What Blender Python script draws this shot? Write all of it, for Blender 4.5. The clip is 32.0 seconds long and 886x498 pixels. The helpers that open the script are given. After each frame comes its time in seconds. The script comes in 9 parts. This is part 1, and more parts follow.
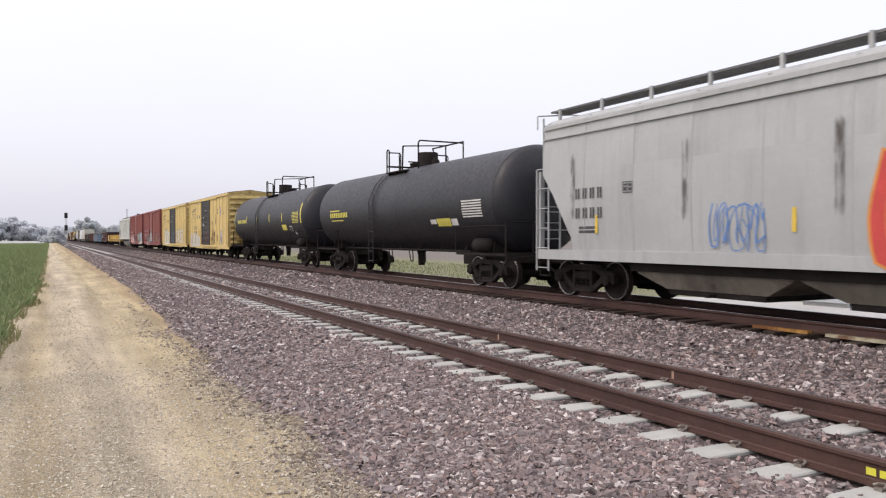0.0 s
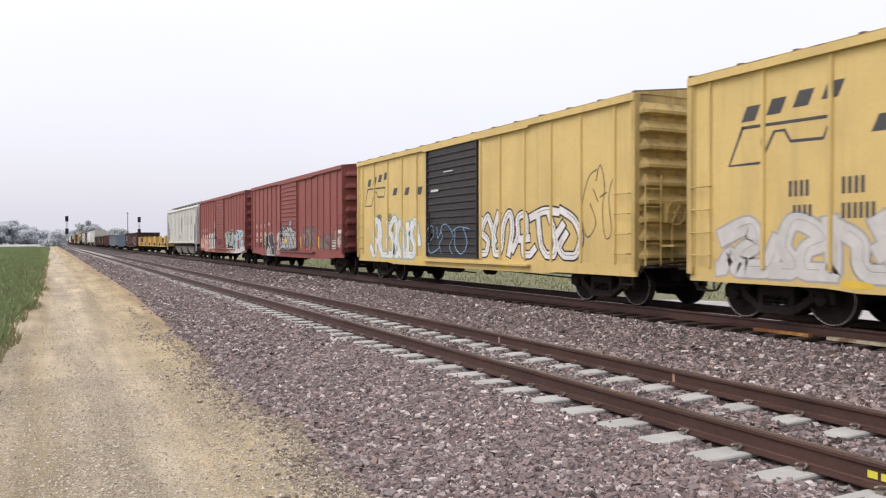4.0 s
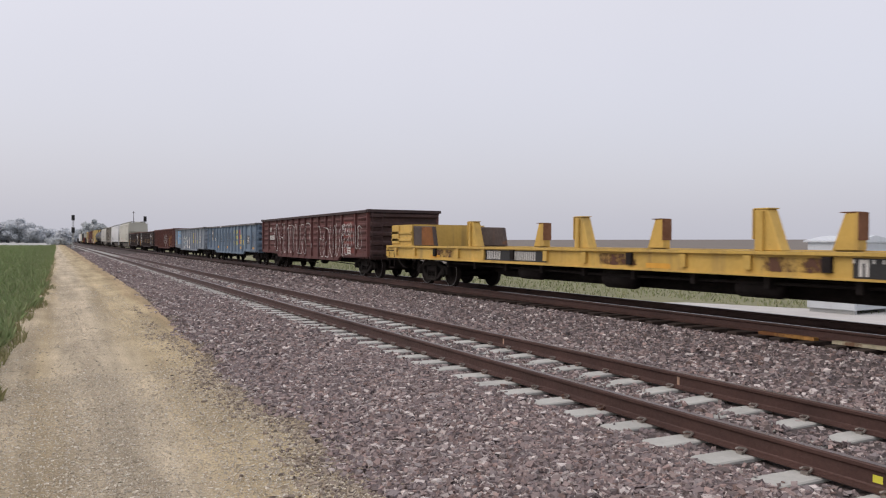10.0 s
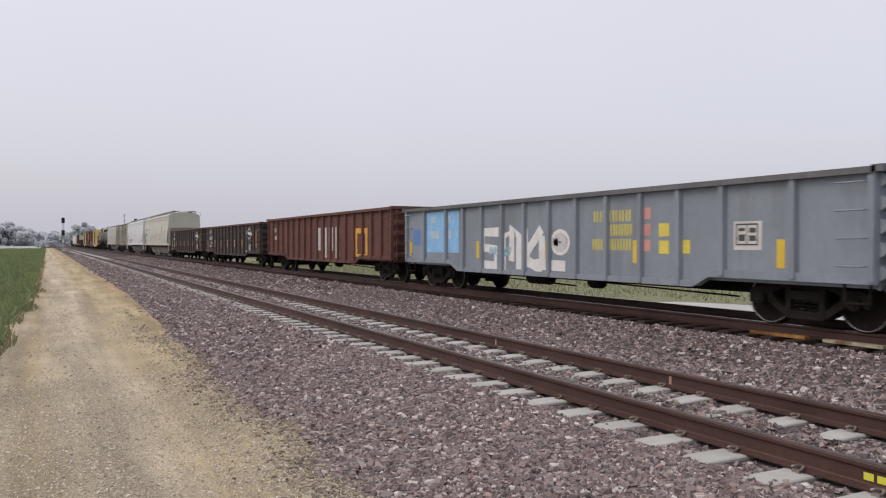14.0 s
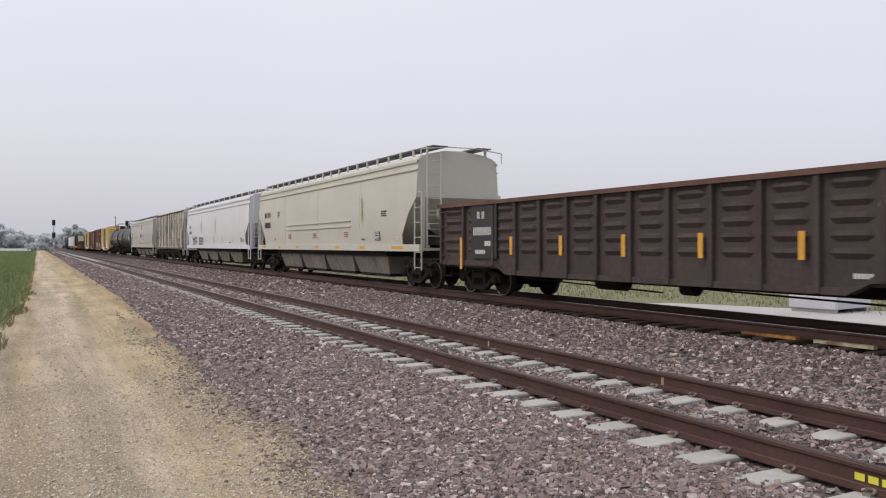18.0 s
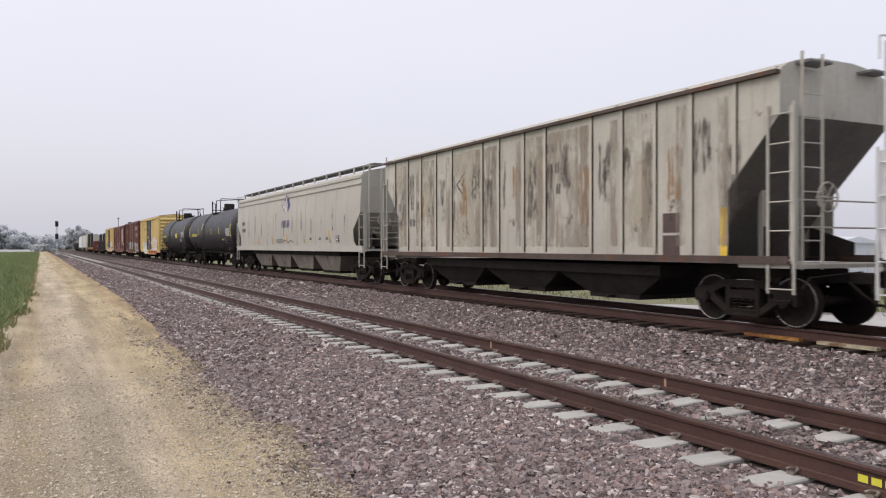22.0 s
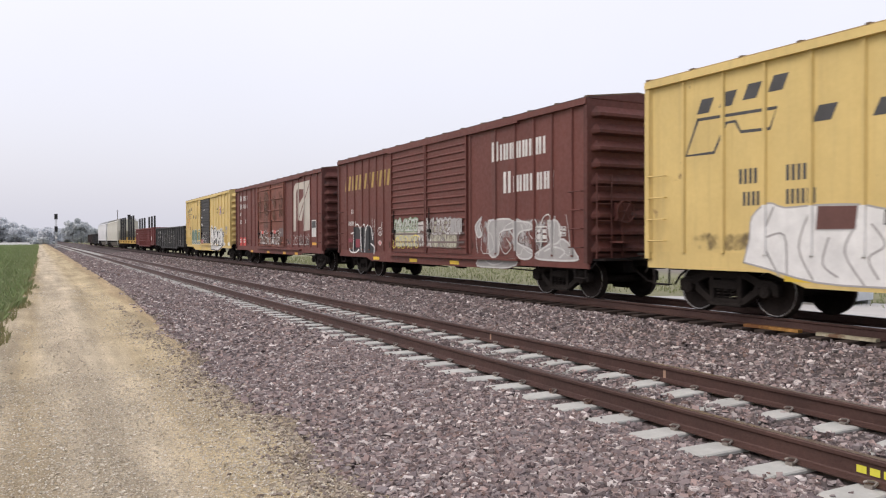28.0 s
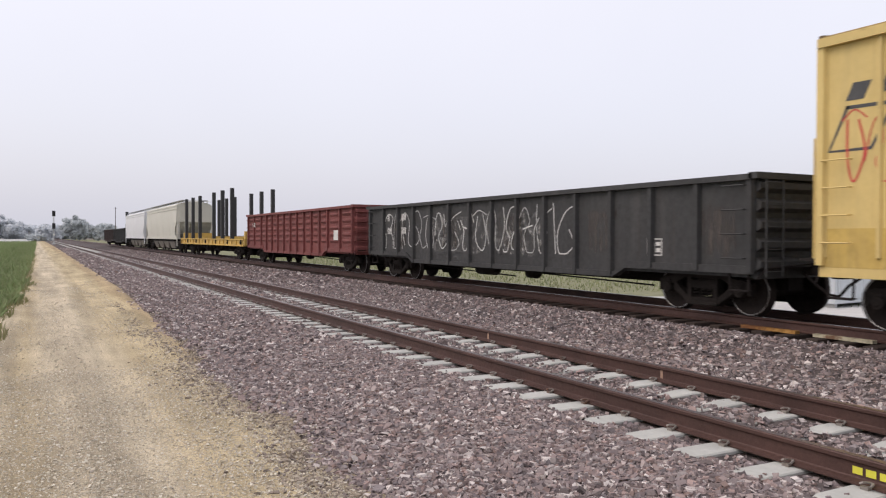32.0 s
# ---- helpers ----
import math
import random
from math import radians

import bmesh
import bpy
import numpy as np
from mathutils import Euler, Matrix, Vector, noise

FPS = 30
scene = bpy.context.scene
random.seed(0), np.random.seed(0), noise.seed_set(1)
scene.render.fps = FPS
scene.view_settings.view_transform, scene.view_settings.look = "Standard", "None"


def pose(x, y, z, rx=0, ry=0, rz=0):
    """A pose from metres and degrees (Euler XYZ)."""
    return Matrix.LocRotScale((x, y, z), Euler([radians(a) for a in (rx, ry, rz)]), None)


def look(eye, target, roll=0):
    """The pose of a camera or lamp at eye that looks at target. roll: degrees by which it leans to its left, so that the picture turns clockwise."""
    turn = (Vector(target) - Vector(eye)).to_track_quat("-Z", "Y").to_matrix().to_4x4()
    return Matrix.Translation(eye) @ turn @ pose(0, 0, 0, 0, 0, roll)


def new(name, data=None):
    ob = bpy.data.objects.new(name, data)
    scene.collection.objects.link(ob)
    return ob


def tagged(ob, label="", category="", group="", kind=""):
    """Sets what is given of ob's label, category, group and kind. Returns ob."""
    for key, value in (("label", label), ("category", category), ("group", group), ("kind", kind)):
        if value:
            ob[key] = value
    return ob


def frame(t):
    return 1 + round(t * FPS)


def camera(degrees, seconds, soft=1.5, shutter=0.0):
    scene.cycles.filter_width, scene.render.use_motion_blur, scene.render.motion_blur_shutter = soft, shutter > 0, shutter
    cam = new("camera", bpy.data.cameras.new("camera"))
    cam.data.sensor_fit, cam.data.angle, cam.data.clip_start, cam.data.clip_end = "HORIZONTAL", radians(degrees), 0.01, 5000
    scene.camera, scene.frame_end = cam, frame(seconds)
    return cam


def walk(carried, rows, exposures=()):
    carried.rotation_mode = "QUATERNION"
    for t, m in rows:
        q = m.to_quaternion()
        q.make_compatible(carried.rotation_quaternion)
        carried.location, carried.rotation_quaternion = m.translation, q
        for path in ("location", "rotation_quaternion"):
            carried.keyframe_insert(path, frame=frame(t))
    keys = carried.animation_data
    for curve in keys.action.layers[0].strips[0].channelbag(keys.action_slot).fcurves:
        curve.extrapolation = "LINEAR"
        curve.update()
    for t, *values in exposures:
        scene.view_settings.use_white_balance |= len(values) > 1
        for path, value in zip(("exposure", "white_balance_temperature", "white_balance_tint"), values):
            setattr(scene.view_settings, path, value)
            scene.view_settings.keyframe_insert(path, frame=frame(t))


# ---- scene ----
ZC, ZT = 1.532, 0.116          # eye height and height of the far rails over the near rail tops
XN, GAUGE = 5.124, 1.511       # near rail, distance of the rail centres
XT = 12.282                    # centre line of the track that the train runs on


def aim(turn, tilt, roll):
    a, b = radians(turn), radians(tilt)
    eye = Vector((0.0, 0.0, ZC))
    way = Vector((math.sin(a) * math.cos(b), math.cos(a) * math.cos(b), math.sin(b)))
    return look(eye, eye + way, roll)


cam = camera(59.85, 32.0, soft=1.15, shutter=0.12)
walk(cam, [
    (0, aim(27.171, -0.808, -0.023)), (0.5, aim(27.200, -0.813, -0.143)), (1, aim(27.181, -0.801, -0.074)),
    (1.5, aim(27.219, -0.665, -0.046)), (2, aim(27.303, -0.620, 0.070)), (2.5, aim(27.212, -0.548, 0.011)),
    (3, aim(27.071, -0.432, 0.179)), (3.5, aim(27.123, -0.609, -0.068)), (5.5, aim(27.064, -0.367, 0.098)),
    (6, aim(26.983, -0.348, 0.201)), (6.5, aim(26.870, -0.334, 0.217)), (7, aim(26.814, -0.398, 0.205)),
    (7.5, aim(26.756, -0.452, 0.311)), (8, aim(26.694, -0.467, 0.327)), (8.5, aim(26.849, -0.435, 0.395)),
    (9, aim(26.814, -0.407, 0.428)), (9.5, aim(26.766, -0.431, 0.361)), (10, aim(26.757, -0.490, 0.301)),
    (10.5, aim(26.766, -0.408, 0.283)), (11, aim(27.008, -0.479, 0.578)), (11.5, aim(27.028, -0.562, 0.120)),
    (12, aim(27.233, -0.430, 0.116)), (12.5, aim(27.482, -0.396, 0.053)), (13, aim(27.540, -0.207, 0.060)),
    (13.5, aim(27.440, -0.254, -0.007)), (14, aim(27.353, -0.424, -0.003)), (14.5, aim(27.555, -0.483, 0.009)),
    (16.5, aim(27.809, -0.352, -0.082)), (17, aim(27.707, -0.389, -0.073)), (17.5, aim(27.883, -0.327, 0.032)),
    (18, aim(27.909, -0.298, -0.099)), (18.5, aim(27.938, -0.247, -0.080)), (19, aim(27.922, -0.221, -0.057)),
    (19.5, aim(27.896, -0.167, -0.076)), (20, aim(27.923, -0.092, -0.043)), (20.5, aim(27.738, -0.276, -0.145)),
    (21, aim(27.764, -0.345, -0.202)), (21.5, aim(27.872, -0.330, -0.164)), (22, aim(27.730, -0.206, -0.085)),
    (22.5, aim(27.514, -0.266, -0.001)), (23, aim(27.375, -0.332, -0.099)), (23.5, aim(27.507, -0.363, -0.208)),
    (24, aim(27.709, -0.470, -0.261)), (24.5, aim(27.809, -0.490, -0.311)), (25, aim(27.815, -0.695, -0.374)),
    (25.5, aim(27.786, -0.723, -0.416)), (27.5, aim(27.702, -0.845, -0.183)), (28, aim(27.764, -0.796, -0.191)),
    (28.5, aim(27.776, -0.752, -0.144)), (29, aim(27.771, -0.735, -0.137)), (29.5, aim(27.827, -0.855, -0.171)),
    (30, aim(28.056, -0.791, -0.073)), (30.5, aim(28.133, -0.821, 0.002)), (31, aim(28.076, -0.936, -0.062)),
    (31.5, aim(28.011, -0.902, 0.031)), (32, aim(27.908, -0.853, 0.155))],
    exposures=[(t, e, 6500, 15) for t, e in ((0.0, 0.18), (3.0, 0.17), (5.5, 0.16), (7.2, 0.15), (8.0, 0.13), (9.0, -0.12), (10.0, -0.26), (14.0, -0.26), (18.0, -0.18), (21.0, -0.10),
                                           (24.0, -0.01), (27.5, 0.07), (30.0, 0.10), (31.0, 0.05), (32.0, 0.02))])


def run(t):
    """Metres that the train has gone at t seconds: close to 14.4 a second."""
    x, wander = (t - 16) / 16, 0.0
    for k in (-4.201, 0.330, 7.498, -1.282, -2.910, 1.172, -0.877, -0.691):
        wander = wander * x + k
    return 14.4 * t + wander - 0.020


# ---- light: an overcast, hazy sky ----
SUN_UP, SUN_ROUND = radians(50), radians(280)
world = bpy.data.worlds.new("overcast_sky")
scene.world = world
world.use_nodes = True
wn, wl = world.node_tree.nodes, world.node_tree.links
wn.clear()
sky = wn.new("ShaderNodeTexSky")
sky.sky_type, sky.sun_disc, sky.sun_elevation, sky.sun_rotation = "NISHITA", False, SUN_UP, SUN_ROUND
sky.dust_density, sky.ozone_density = 6.0, 1.0
skyb = wn.new("ShaderNodeBackground")
skyb.inputs["Strength"].default_value = 0.06
wl.new(sky.outputs["Color"], skyb.inputs["Color"])
wtc = wn.new("ShaderNodeTexCoord")
wsep = wn.new("ShaderNodeSeparateXYZ")
wl.new(wtc.outputs["Generated"], wsep.inputs[0])
wramp = wn.new("ShaderNodeValToRGB")
wramp.color_ramp.elements[0].position, wramp.color_ramp.elements[0].color = 0.0, (0.605, 0.625, 0.69, 1)
wramp.color_ramp.elements[1].position, wramp.color_ramp.elements[1].color = 0.34, (0.79, 0.785, 0.80, 1)
wl.new(wsep.outputs["Z"], wramp.inputs["Fac"])
wnoise = wn.new("ShaderNodeTexNoise")
wnoise.inputs["Scale"].default_value, wnoise.inputs["Detail"].default_value = 2.2, 4
wl.new(wtc.outputs["Generated"], wnoise.inputs["Vector"])
wmap = wn.new("ShaderNodeMapRange")
wmap.inputs["To Min"].default_value, wmap.inputs["To Max"].default_value = 0.95, 1.05
wl.new(wnoise.outputs["Fac"], wmap.inputs["Value"])
cloud = wn.new("ShaderNodeBackground")
wl.new(wramp.outputs["Color"], cloud.inputs["Color"])
wl.new(wmap.outputs["Result"], cloud.inputs["Strength"])
wadd = wn.new("ShaderNodeAddShader")
wl.new(skyb.outputs[0], wadd.inputs[0])
wl.new(cloud.outputs[0], wadd.inputs[1])
wout = wn.new("ShaderNodeOutputWorld")
wl.new(wadd.outputs[0], wout.inputs["Surface"])
sun = new("sun", bpy.data.lights.new("sun", "SUN"))
sun.data.energy, sun.data.angle, sun.data.color = 0.6, radians(30), (1.0, 0.97, 0.92)
sun.matrix_world = look((0, 0, 60), (0 + math.sin(SUN_ROUND) * -30, math.cos(SUN_ROUND) * -30, 60 - 36))

# ---- materials ----
MATS = {}


def mat(name, base, rough=0.7, metal=0.0, vary=0.18, coarse=0.8, fine=14.0, bump=0.15, rust=0.0, streak=0.0,
        rust_col=(0.13, 0.055, 0.03), dirt=(0.09, 0.08, 0.07), island=0.0, spread=None, along=None):
    """A worn surface: base colour varied at two scales, rust spots, streaks running down, fine relief."""
    if name in MATS:
        return MATS[name]
    m = bpy.data.materials.new(name)
    m.use_nodes = True
    n, l = m.node_tree.nodes, m.node_tree.links
    p = n["Principled BSDF"]
    tc, info = n.new("ShaderNodeTexCoord"), n.new("ShaderNodeObjectInfo")
    off = n.new("ShaderNodeVectorMath")
    off.operation = "MULTIPLY_ADD"
    off.inputs[1].default_value = (1, 1, 1)
    rnd = n.new("ShaderNodeMath")
    rnd.operation = "MULTIPLY"
    rnd.inputs[1].default_value = 37.0
    l.new(info.outputs["Random"], rnd.inputs[0])
    l.new(tc.outputs["Object"], off.inputs[0])
    l.new(rnd.outputs[0], off.inputs[2])

    def tex(scale, detail=5, stretch=None):
        t = n.new("ShaderNodeTexNoise")
        t.inputs["Scale"].default_value, t.inputs["Detail"].default_value, t.inputs["Roughness"].default_value = scale, detail, 0.62
        if stretch:
            mp = n.new("ShaderNodeMapping")
            mp.inputs["Scale"].default_value = stretch
            l.new(off.outputs[0], mp.inputs[0])
            l.new(mp.outputs[0], t.inputs["Vector"])
        else:
            l.new(off.outputs[0], t.inputs["Vector"])
        return t.outputs["Fac"]

    def ramp(src, a, b, lo, hi):
        r = n.new("ShaderNodeMapRange")
        r.inputs["From Min"].default_value, r.inputs["From Max"].default_value = a, b
        r.inputs["To Min"].default_value, r.inputs["To Max"].default_value = lo, hi
        l.new(src, r.inputs["Value"])
        return r.outputs["Result"]

    def mix(fac, a, b):
        x = n.new("ShaderNodeMix")
        x.data_type = "RGBA"
        for sock, v in ((x.inputs[0], fac), (x.inputs[6], a), (x.inputs[7], b)):
            if isinstance(v, (int, float)):
                sock.default_value = v
            elif isinstance(v, tuple):
                sock.default_value = (*v[:3], 1)
            else:
                l.new(v, sock)
        return x.outputs[2]

    lo = tuple(c * (1 - vary) for c in base)
    hi = tuple(min(0.9, c * (1 + vary)) for c in base)
    col = mix(ramp(tex(coarse, 5, along), 0.3, 0.7, 0, 1), lo, hi)
    small = tex(fine, 6)
    col = mix(ramp(small, 0.35, 0.75, 0, min(0.6, vary * 1.4)), col, tuple(c * 0.62 for c in base))
    if island:
        geo = n.new("ShaderNodeNewGeometry")
        cr = n.new("ShaderNodeValToRGB")
        els = cr.color_ramp.elements
        cols = spread
        els[0].position, els[0].color = 0, (*cols[0], 1)
        els[1].position, els[1].color = 1, (*cols[-1], 1)
        for i, c in enumerate(cols[1:-1]):
            e = els.new((i + 1) / (len(cols) - 1))
            e.color = (*c, 1)
        l.new(geo.outputs["Random Per Island"], cr.inputs["Fac"])
        col = mix(island, col, cr.outputs["Color"])
    if streak:
        col = mix(ramp(tex(1.0, 5, (2.6, 2.6, 0.22)), 0.52, 0.78, 0, streak), col, dirt)
        col = mix(ramp(tex(1.0, 4, (7, 7, 0.35)), 0.55, 0.8, 0, streak * 0.7), col, rust_col)
    if rust:
        col = mix(ramp(tex(1.7, 8), 0.72 - 0.3 * rust, 0.80 - 0.3 * rust, 0, 0.85), col, rust_col)
    l.new(col, p.inputs["Base Color"])
    l.new(ramp(small, 0.3, 0.7, max(0.05, rough - 0.12), min(1, rough + 0.12)), p.inputs["Roughness"])
    p.inputs["Metallic"].default_value = metal
    if rough > 0.8:
        p.inputs["Specular IOR Level"].default_value = 0.12
    if bump:
        b = n.new("ShaderNodeBump")
        b.inputs["Strength"].default_value, b.inputs["Distance"].default_value = bump, 0.02
        l.new(small, b.inputs["Height"])
        l.new(b.outputs["Normal"], p.inputs["Normal"])
    MATS[name] = m
    return m


M_RAIL = mat("rusty_rail_steel", (0.078, 0.040, 0.032), 0.6, 0.3, 0.25, 1.2, 30, 0.2)
M_RAILTOP = mat("worn_rail_head", (0.16, 0.12, 0.11), 0.35, 0.8, 0.2, 3, 40, 0.05)
M_SHINE = mat("bright_rail_head", (0.35, 0.34, 0.33), 0.25, 0.95, 0.1, 3, 40, 0.03)
M_CONC = mat("sleeper_concrete", (0.43, 0.43, 0.40), 0.85, 0, 0.16, 2.5, 25, 0.25)
M_TIE = mat("tarred_wood", (0.055, 0.042, 0.036), 0.85, 0, 0.35, 2, 22, 0.5)
M_CLIP = mat("galvanised_clip", (0.30, 0.27, 0.24), 0.5, 0.5, 0.3, 5, 40, 0.1, rust=0.5)
STONES = [(0.040, 0.034, 0.034), (0.26, 0.21, 0.195), (0.075, 0.066, 0.07), (0.165, 0.128, 0.125), (0.25, 0.195, 0.18), (0.10, 0.092, 0.098), (0.32, 0.23, 0.205), (0.18, 0.158, 0.16),
          (0.27, 0.24, 0.23), (0.60, 0.55, 0.52), (0.14, 0.092, 0.076), (0.21, 0.168, 0.165), (0.12, 0.10, 0.103), (0.38, 0.32, 0.30)]
M_STONE = mat("crushed_granite", (0.185, 0.155, 0.15), 0.85, 0, 0.22, 9, 60, 0.3, island=0.85, spread=[tuple(1.16 * (0.12 * m + 0.98 * q) for q, m in zip(c, (0.21, 0.175, 0.17))) for c in STONES])
# bed darker than the stones: shade of the gaps is put into its colour
M_BED = mat("ballast_bed", (0.10, 0.083, 0.080), 0.92, 0, 0.4, 1.2, 22, 1.0)
M_WHEEL = mat("wheel_steel", (0.024, 0.019, 0.017), 0.85, 0.0, 0.3, 4, 30, 0.15)
M_TREAD = mat("polished_tread", (0.30, 0.29, 0.28), 0.3, 0.9, 0.1, 4, 30, 0.05)
M_TRUCK = mat("greasy_cast_steel", (0.024, 0.020, 0.018), 0.85, 0.0, 0.35, 3, 25, 0.3)
M_UNDER = mat("grimy_underframe", (0.024, 0.020, 0.019), 0.85, 0.0, 0.35, 2, 20, 0.3)
M_WHITE = mat("white_paint", (0.74, 0.74, 0.72), 0.6, 0, 0.08, 2, 20, 0.05)
M_BLACK = mat("black_paint", (0.02, 0.02, 0.021), 0.55, 0, 0.2, 2, 20, 0.05)
M_YEL = mat("safety_yellow", (0.72, 0.50, 0.05), 0.6, 0, 0.14, 2, 20, 0.05, streak=0.2)

# ---- mesh tools ----


class Shape:
    """Gathers boxes, prisms, tubes and sheets of one part."""

    def __init__(self):
        self.v, self.f, self.smooth = [], [], []

    def add(self, verts, faces, smooth=False):
        o = len(self.v)
        self.v.extend(verts)
        self.f.extend([tuple(i + o for i in q) for q in faces])
        self.smooth.extend([smooth] * len(faces))
        return self

    def box(self, x0, x1, y0, y1, z0, z1):
        return self.add([(x0, y0, z0), (x1, y0, z0), (x1, y1, z0), (x0, y1, z0), (x0, y0, z1), (x1, y0, z1), (x1, y1, z1), (x0, y1, z1)],
                        [(3, 2, 1, 0), (4, 5, 6, 7), (0, 1, 5, 4), (1, 2, 6, 5), (2, 3, 7, 6), (3, 0, 4, 7)])

    def loft(self, rings, close=True, smooth=False):
        """Rings of equal length, joined one to the next and capped."""
        k = len(rings[0])
        v = [p for r in rings for p in r]
        f = [(a * k + i, a * k + (i + 1) % k, (a + 1) * k + (i + 1) % k, (a + 1) * k + i) for a in range(len(rings) - 1) for i in range(k)]
        self.add(v, f, smooth)
        if close:
            self.add(rings[0], [tuple(range(k))[::-1]])
            self.add(rings[-1], [tuple(range(k))])
        return self

    def prism(self, prof, y0, y1):
        """A profile of (x, z) drawn along y."""
        return self.loft([[(x, y0, z) for x, z in prof], [(x, y1, z) for x, z in prof]])

    def slab(self, prof, x0, x1):
        """An outline of (y, z) drawn along x."""
        return self.loft([[(x0, y, z) for y, z in prof], [(x1, y, z) for y, z in prof]])

    def rod(self, a, b, r, k=8, r2=None):
        a, b = Vector(a), Vector(b)
        d = (b - a).normalized()
        s = d.orthogonal().normalized()
        w = d.cross(s)
        ring = lambda c, q: [tuple(c + s * (q * math.cos(6.2832 * i / k)) + w * (q * math.sin(6.2832 * i / k))) for i in range(k)]
        return self.loft([ring(a, r), ring(b, r if r2 is None else r2)], True, k > 6)

    def pipe(self, pts, r, k=6):
        for a, b in zip(pts[:-1], pts[1:]):
            self.rod(a, b, r, k)
        return self

    def turn(self, prof, centre, axis="x", k=20, close=True):
        """A profile of (along, radius) turned round an axis."""
        c = Vector(centre)
        rings = []
        for s, r in prof:
            ring = []
            for i in range(k):
                a = 6.2832 * i / k
                u, w = r * math.cos(a), r * math.sin(a)
                ring.append(tuple(c + Vector({"x": (s, u, w), "y": (w, s, u), "z": (u, w, s)}[axis])))
            rings.append(ring)
        return self.loft(rings, close, True)

    def mesh(self, name, material, bevel=0.0):
        me = bpy.data.meshes.new(name)
        me.from_pydata(self.v, [], self.f)
        me.polygons.foreach_set("use_smooth", self.smooth)
        me.materials.append(material)
        bm = bmesh.new()
        bm.from_mesh(me)
        if bevel:
            bmesh.ops.remove_doubles(bm, verts=bm.verts, dist=0.0002)
        bmesh.ops.recalc_face_normals(bm, faces=bm.faces)
        if bevel:
            edges = [e for e in bm.edges if len(e.link_faces) == 2 and e.calc_face_angle() > 0.6]
            bmesh.ops.bevel(bm, geom=edges, offset=bevel, segments=1, affect="EDGES", clamp_overlap=True)
        bm.to_mesh(me)
        bm.free()
        return me


def part(name, shape, material, parent, label="", at=None, bevel=0.0):
    me = shape if isinstance(shape, bpy.types.Mesh) else shape.mesh(name, material, bevel)
    ob = new(name, me)
    ob.parent = parent
    if at is not None:
        ob.matrix_basis = at
    return tagged(ob, label=label)


def thing(name, label, category, at, group="", kind=""):
    ob = new(name)
    ob.empty_display_size = 0.3
    ob.matrix_basis = at
    return tagged(ob, label, category, group, kind)


def curve_points(pts, n):
    """A smooth line through the points."""
    out = []
    p = [pts[0]] + list(pts) + [pts[-1]]
    for i in range(1, len(p) - 2):
        a, b, c, d = (np.array(q, float) for q in p[i - 1:i + 3])
        for s in range(n):
            t = s / n
            out.append(0.5 * (2 * b + (c - a) * t + (2 * a - 5 * b + 4 * c - d) * t * t + (3 * b - a - 3 * c + d) * t**3))
    out.append(np.array(p[-2], float))
    return out


def ribbon(shape, pts, width, x):
    """A flat painted stroke on a side wall: points of (y, z), square to x."""
    pts = [np.array(q, float) for q in pts]
    lft, rgt = [], []
    for i, q in enumerate(pts):
        d = pts[min(i + 1, len(pts) - 1)] - pts[max(i - 1, 0)]
        d = d / (np.linalg.norm(d) + 1e-9)
        nrm = np.array((-d[1], d[0])) * width / 2
        if i == 0:
            q = q - d * width * 0.4
        if i == len(pts) - 1:
            q = q + d * width * 0.4
        lft.append((x, q[0] + nrm[0], q[1] + nrm[1]))
        rgt.append((x, q[0] - nrm[0], q[1] - nrm[1]))
    k = len(pts)
    shape.add(lft + rgt, [(i, i + 1, k + i + 1, k + i) for i in range(k - 1)])


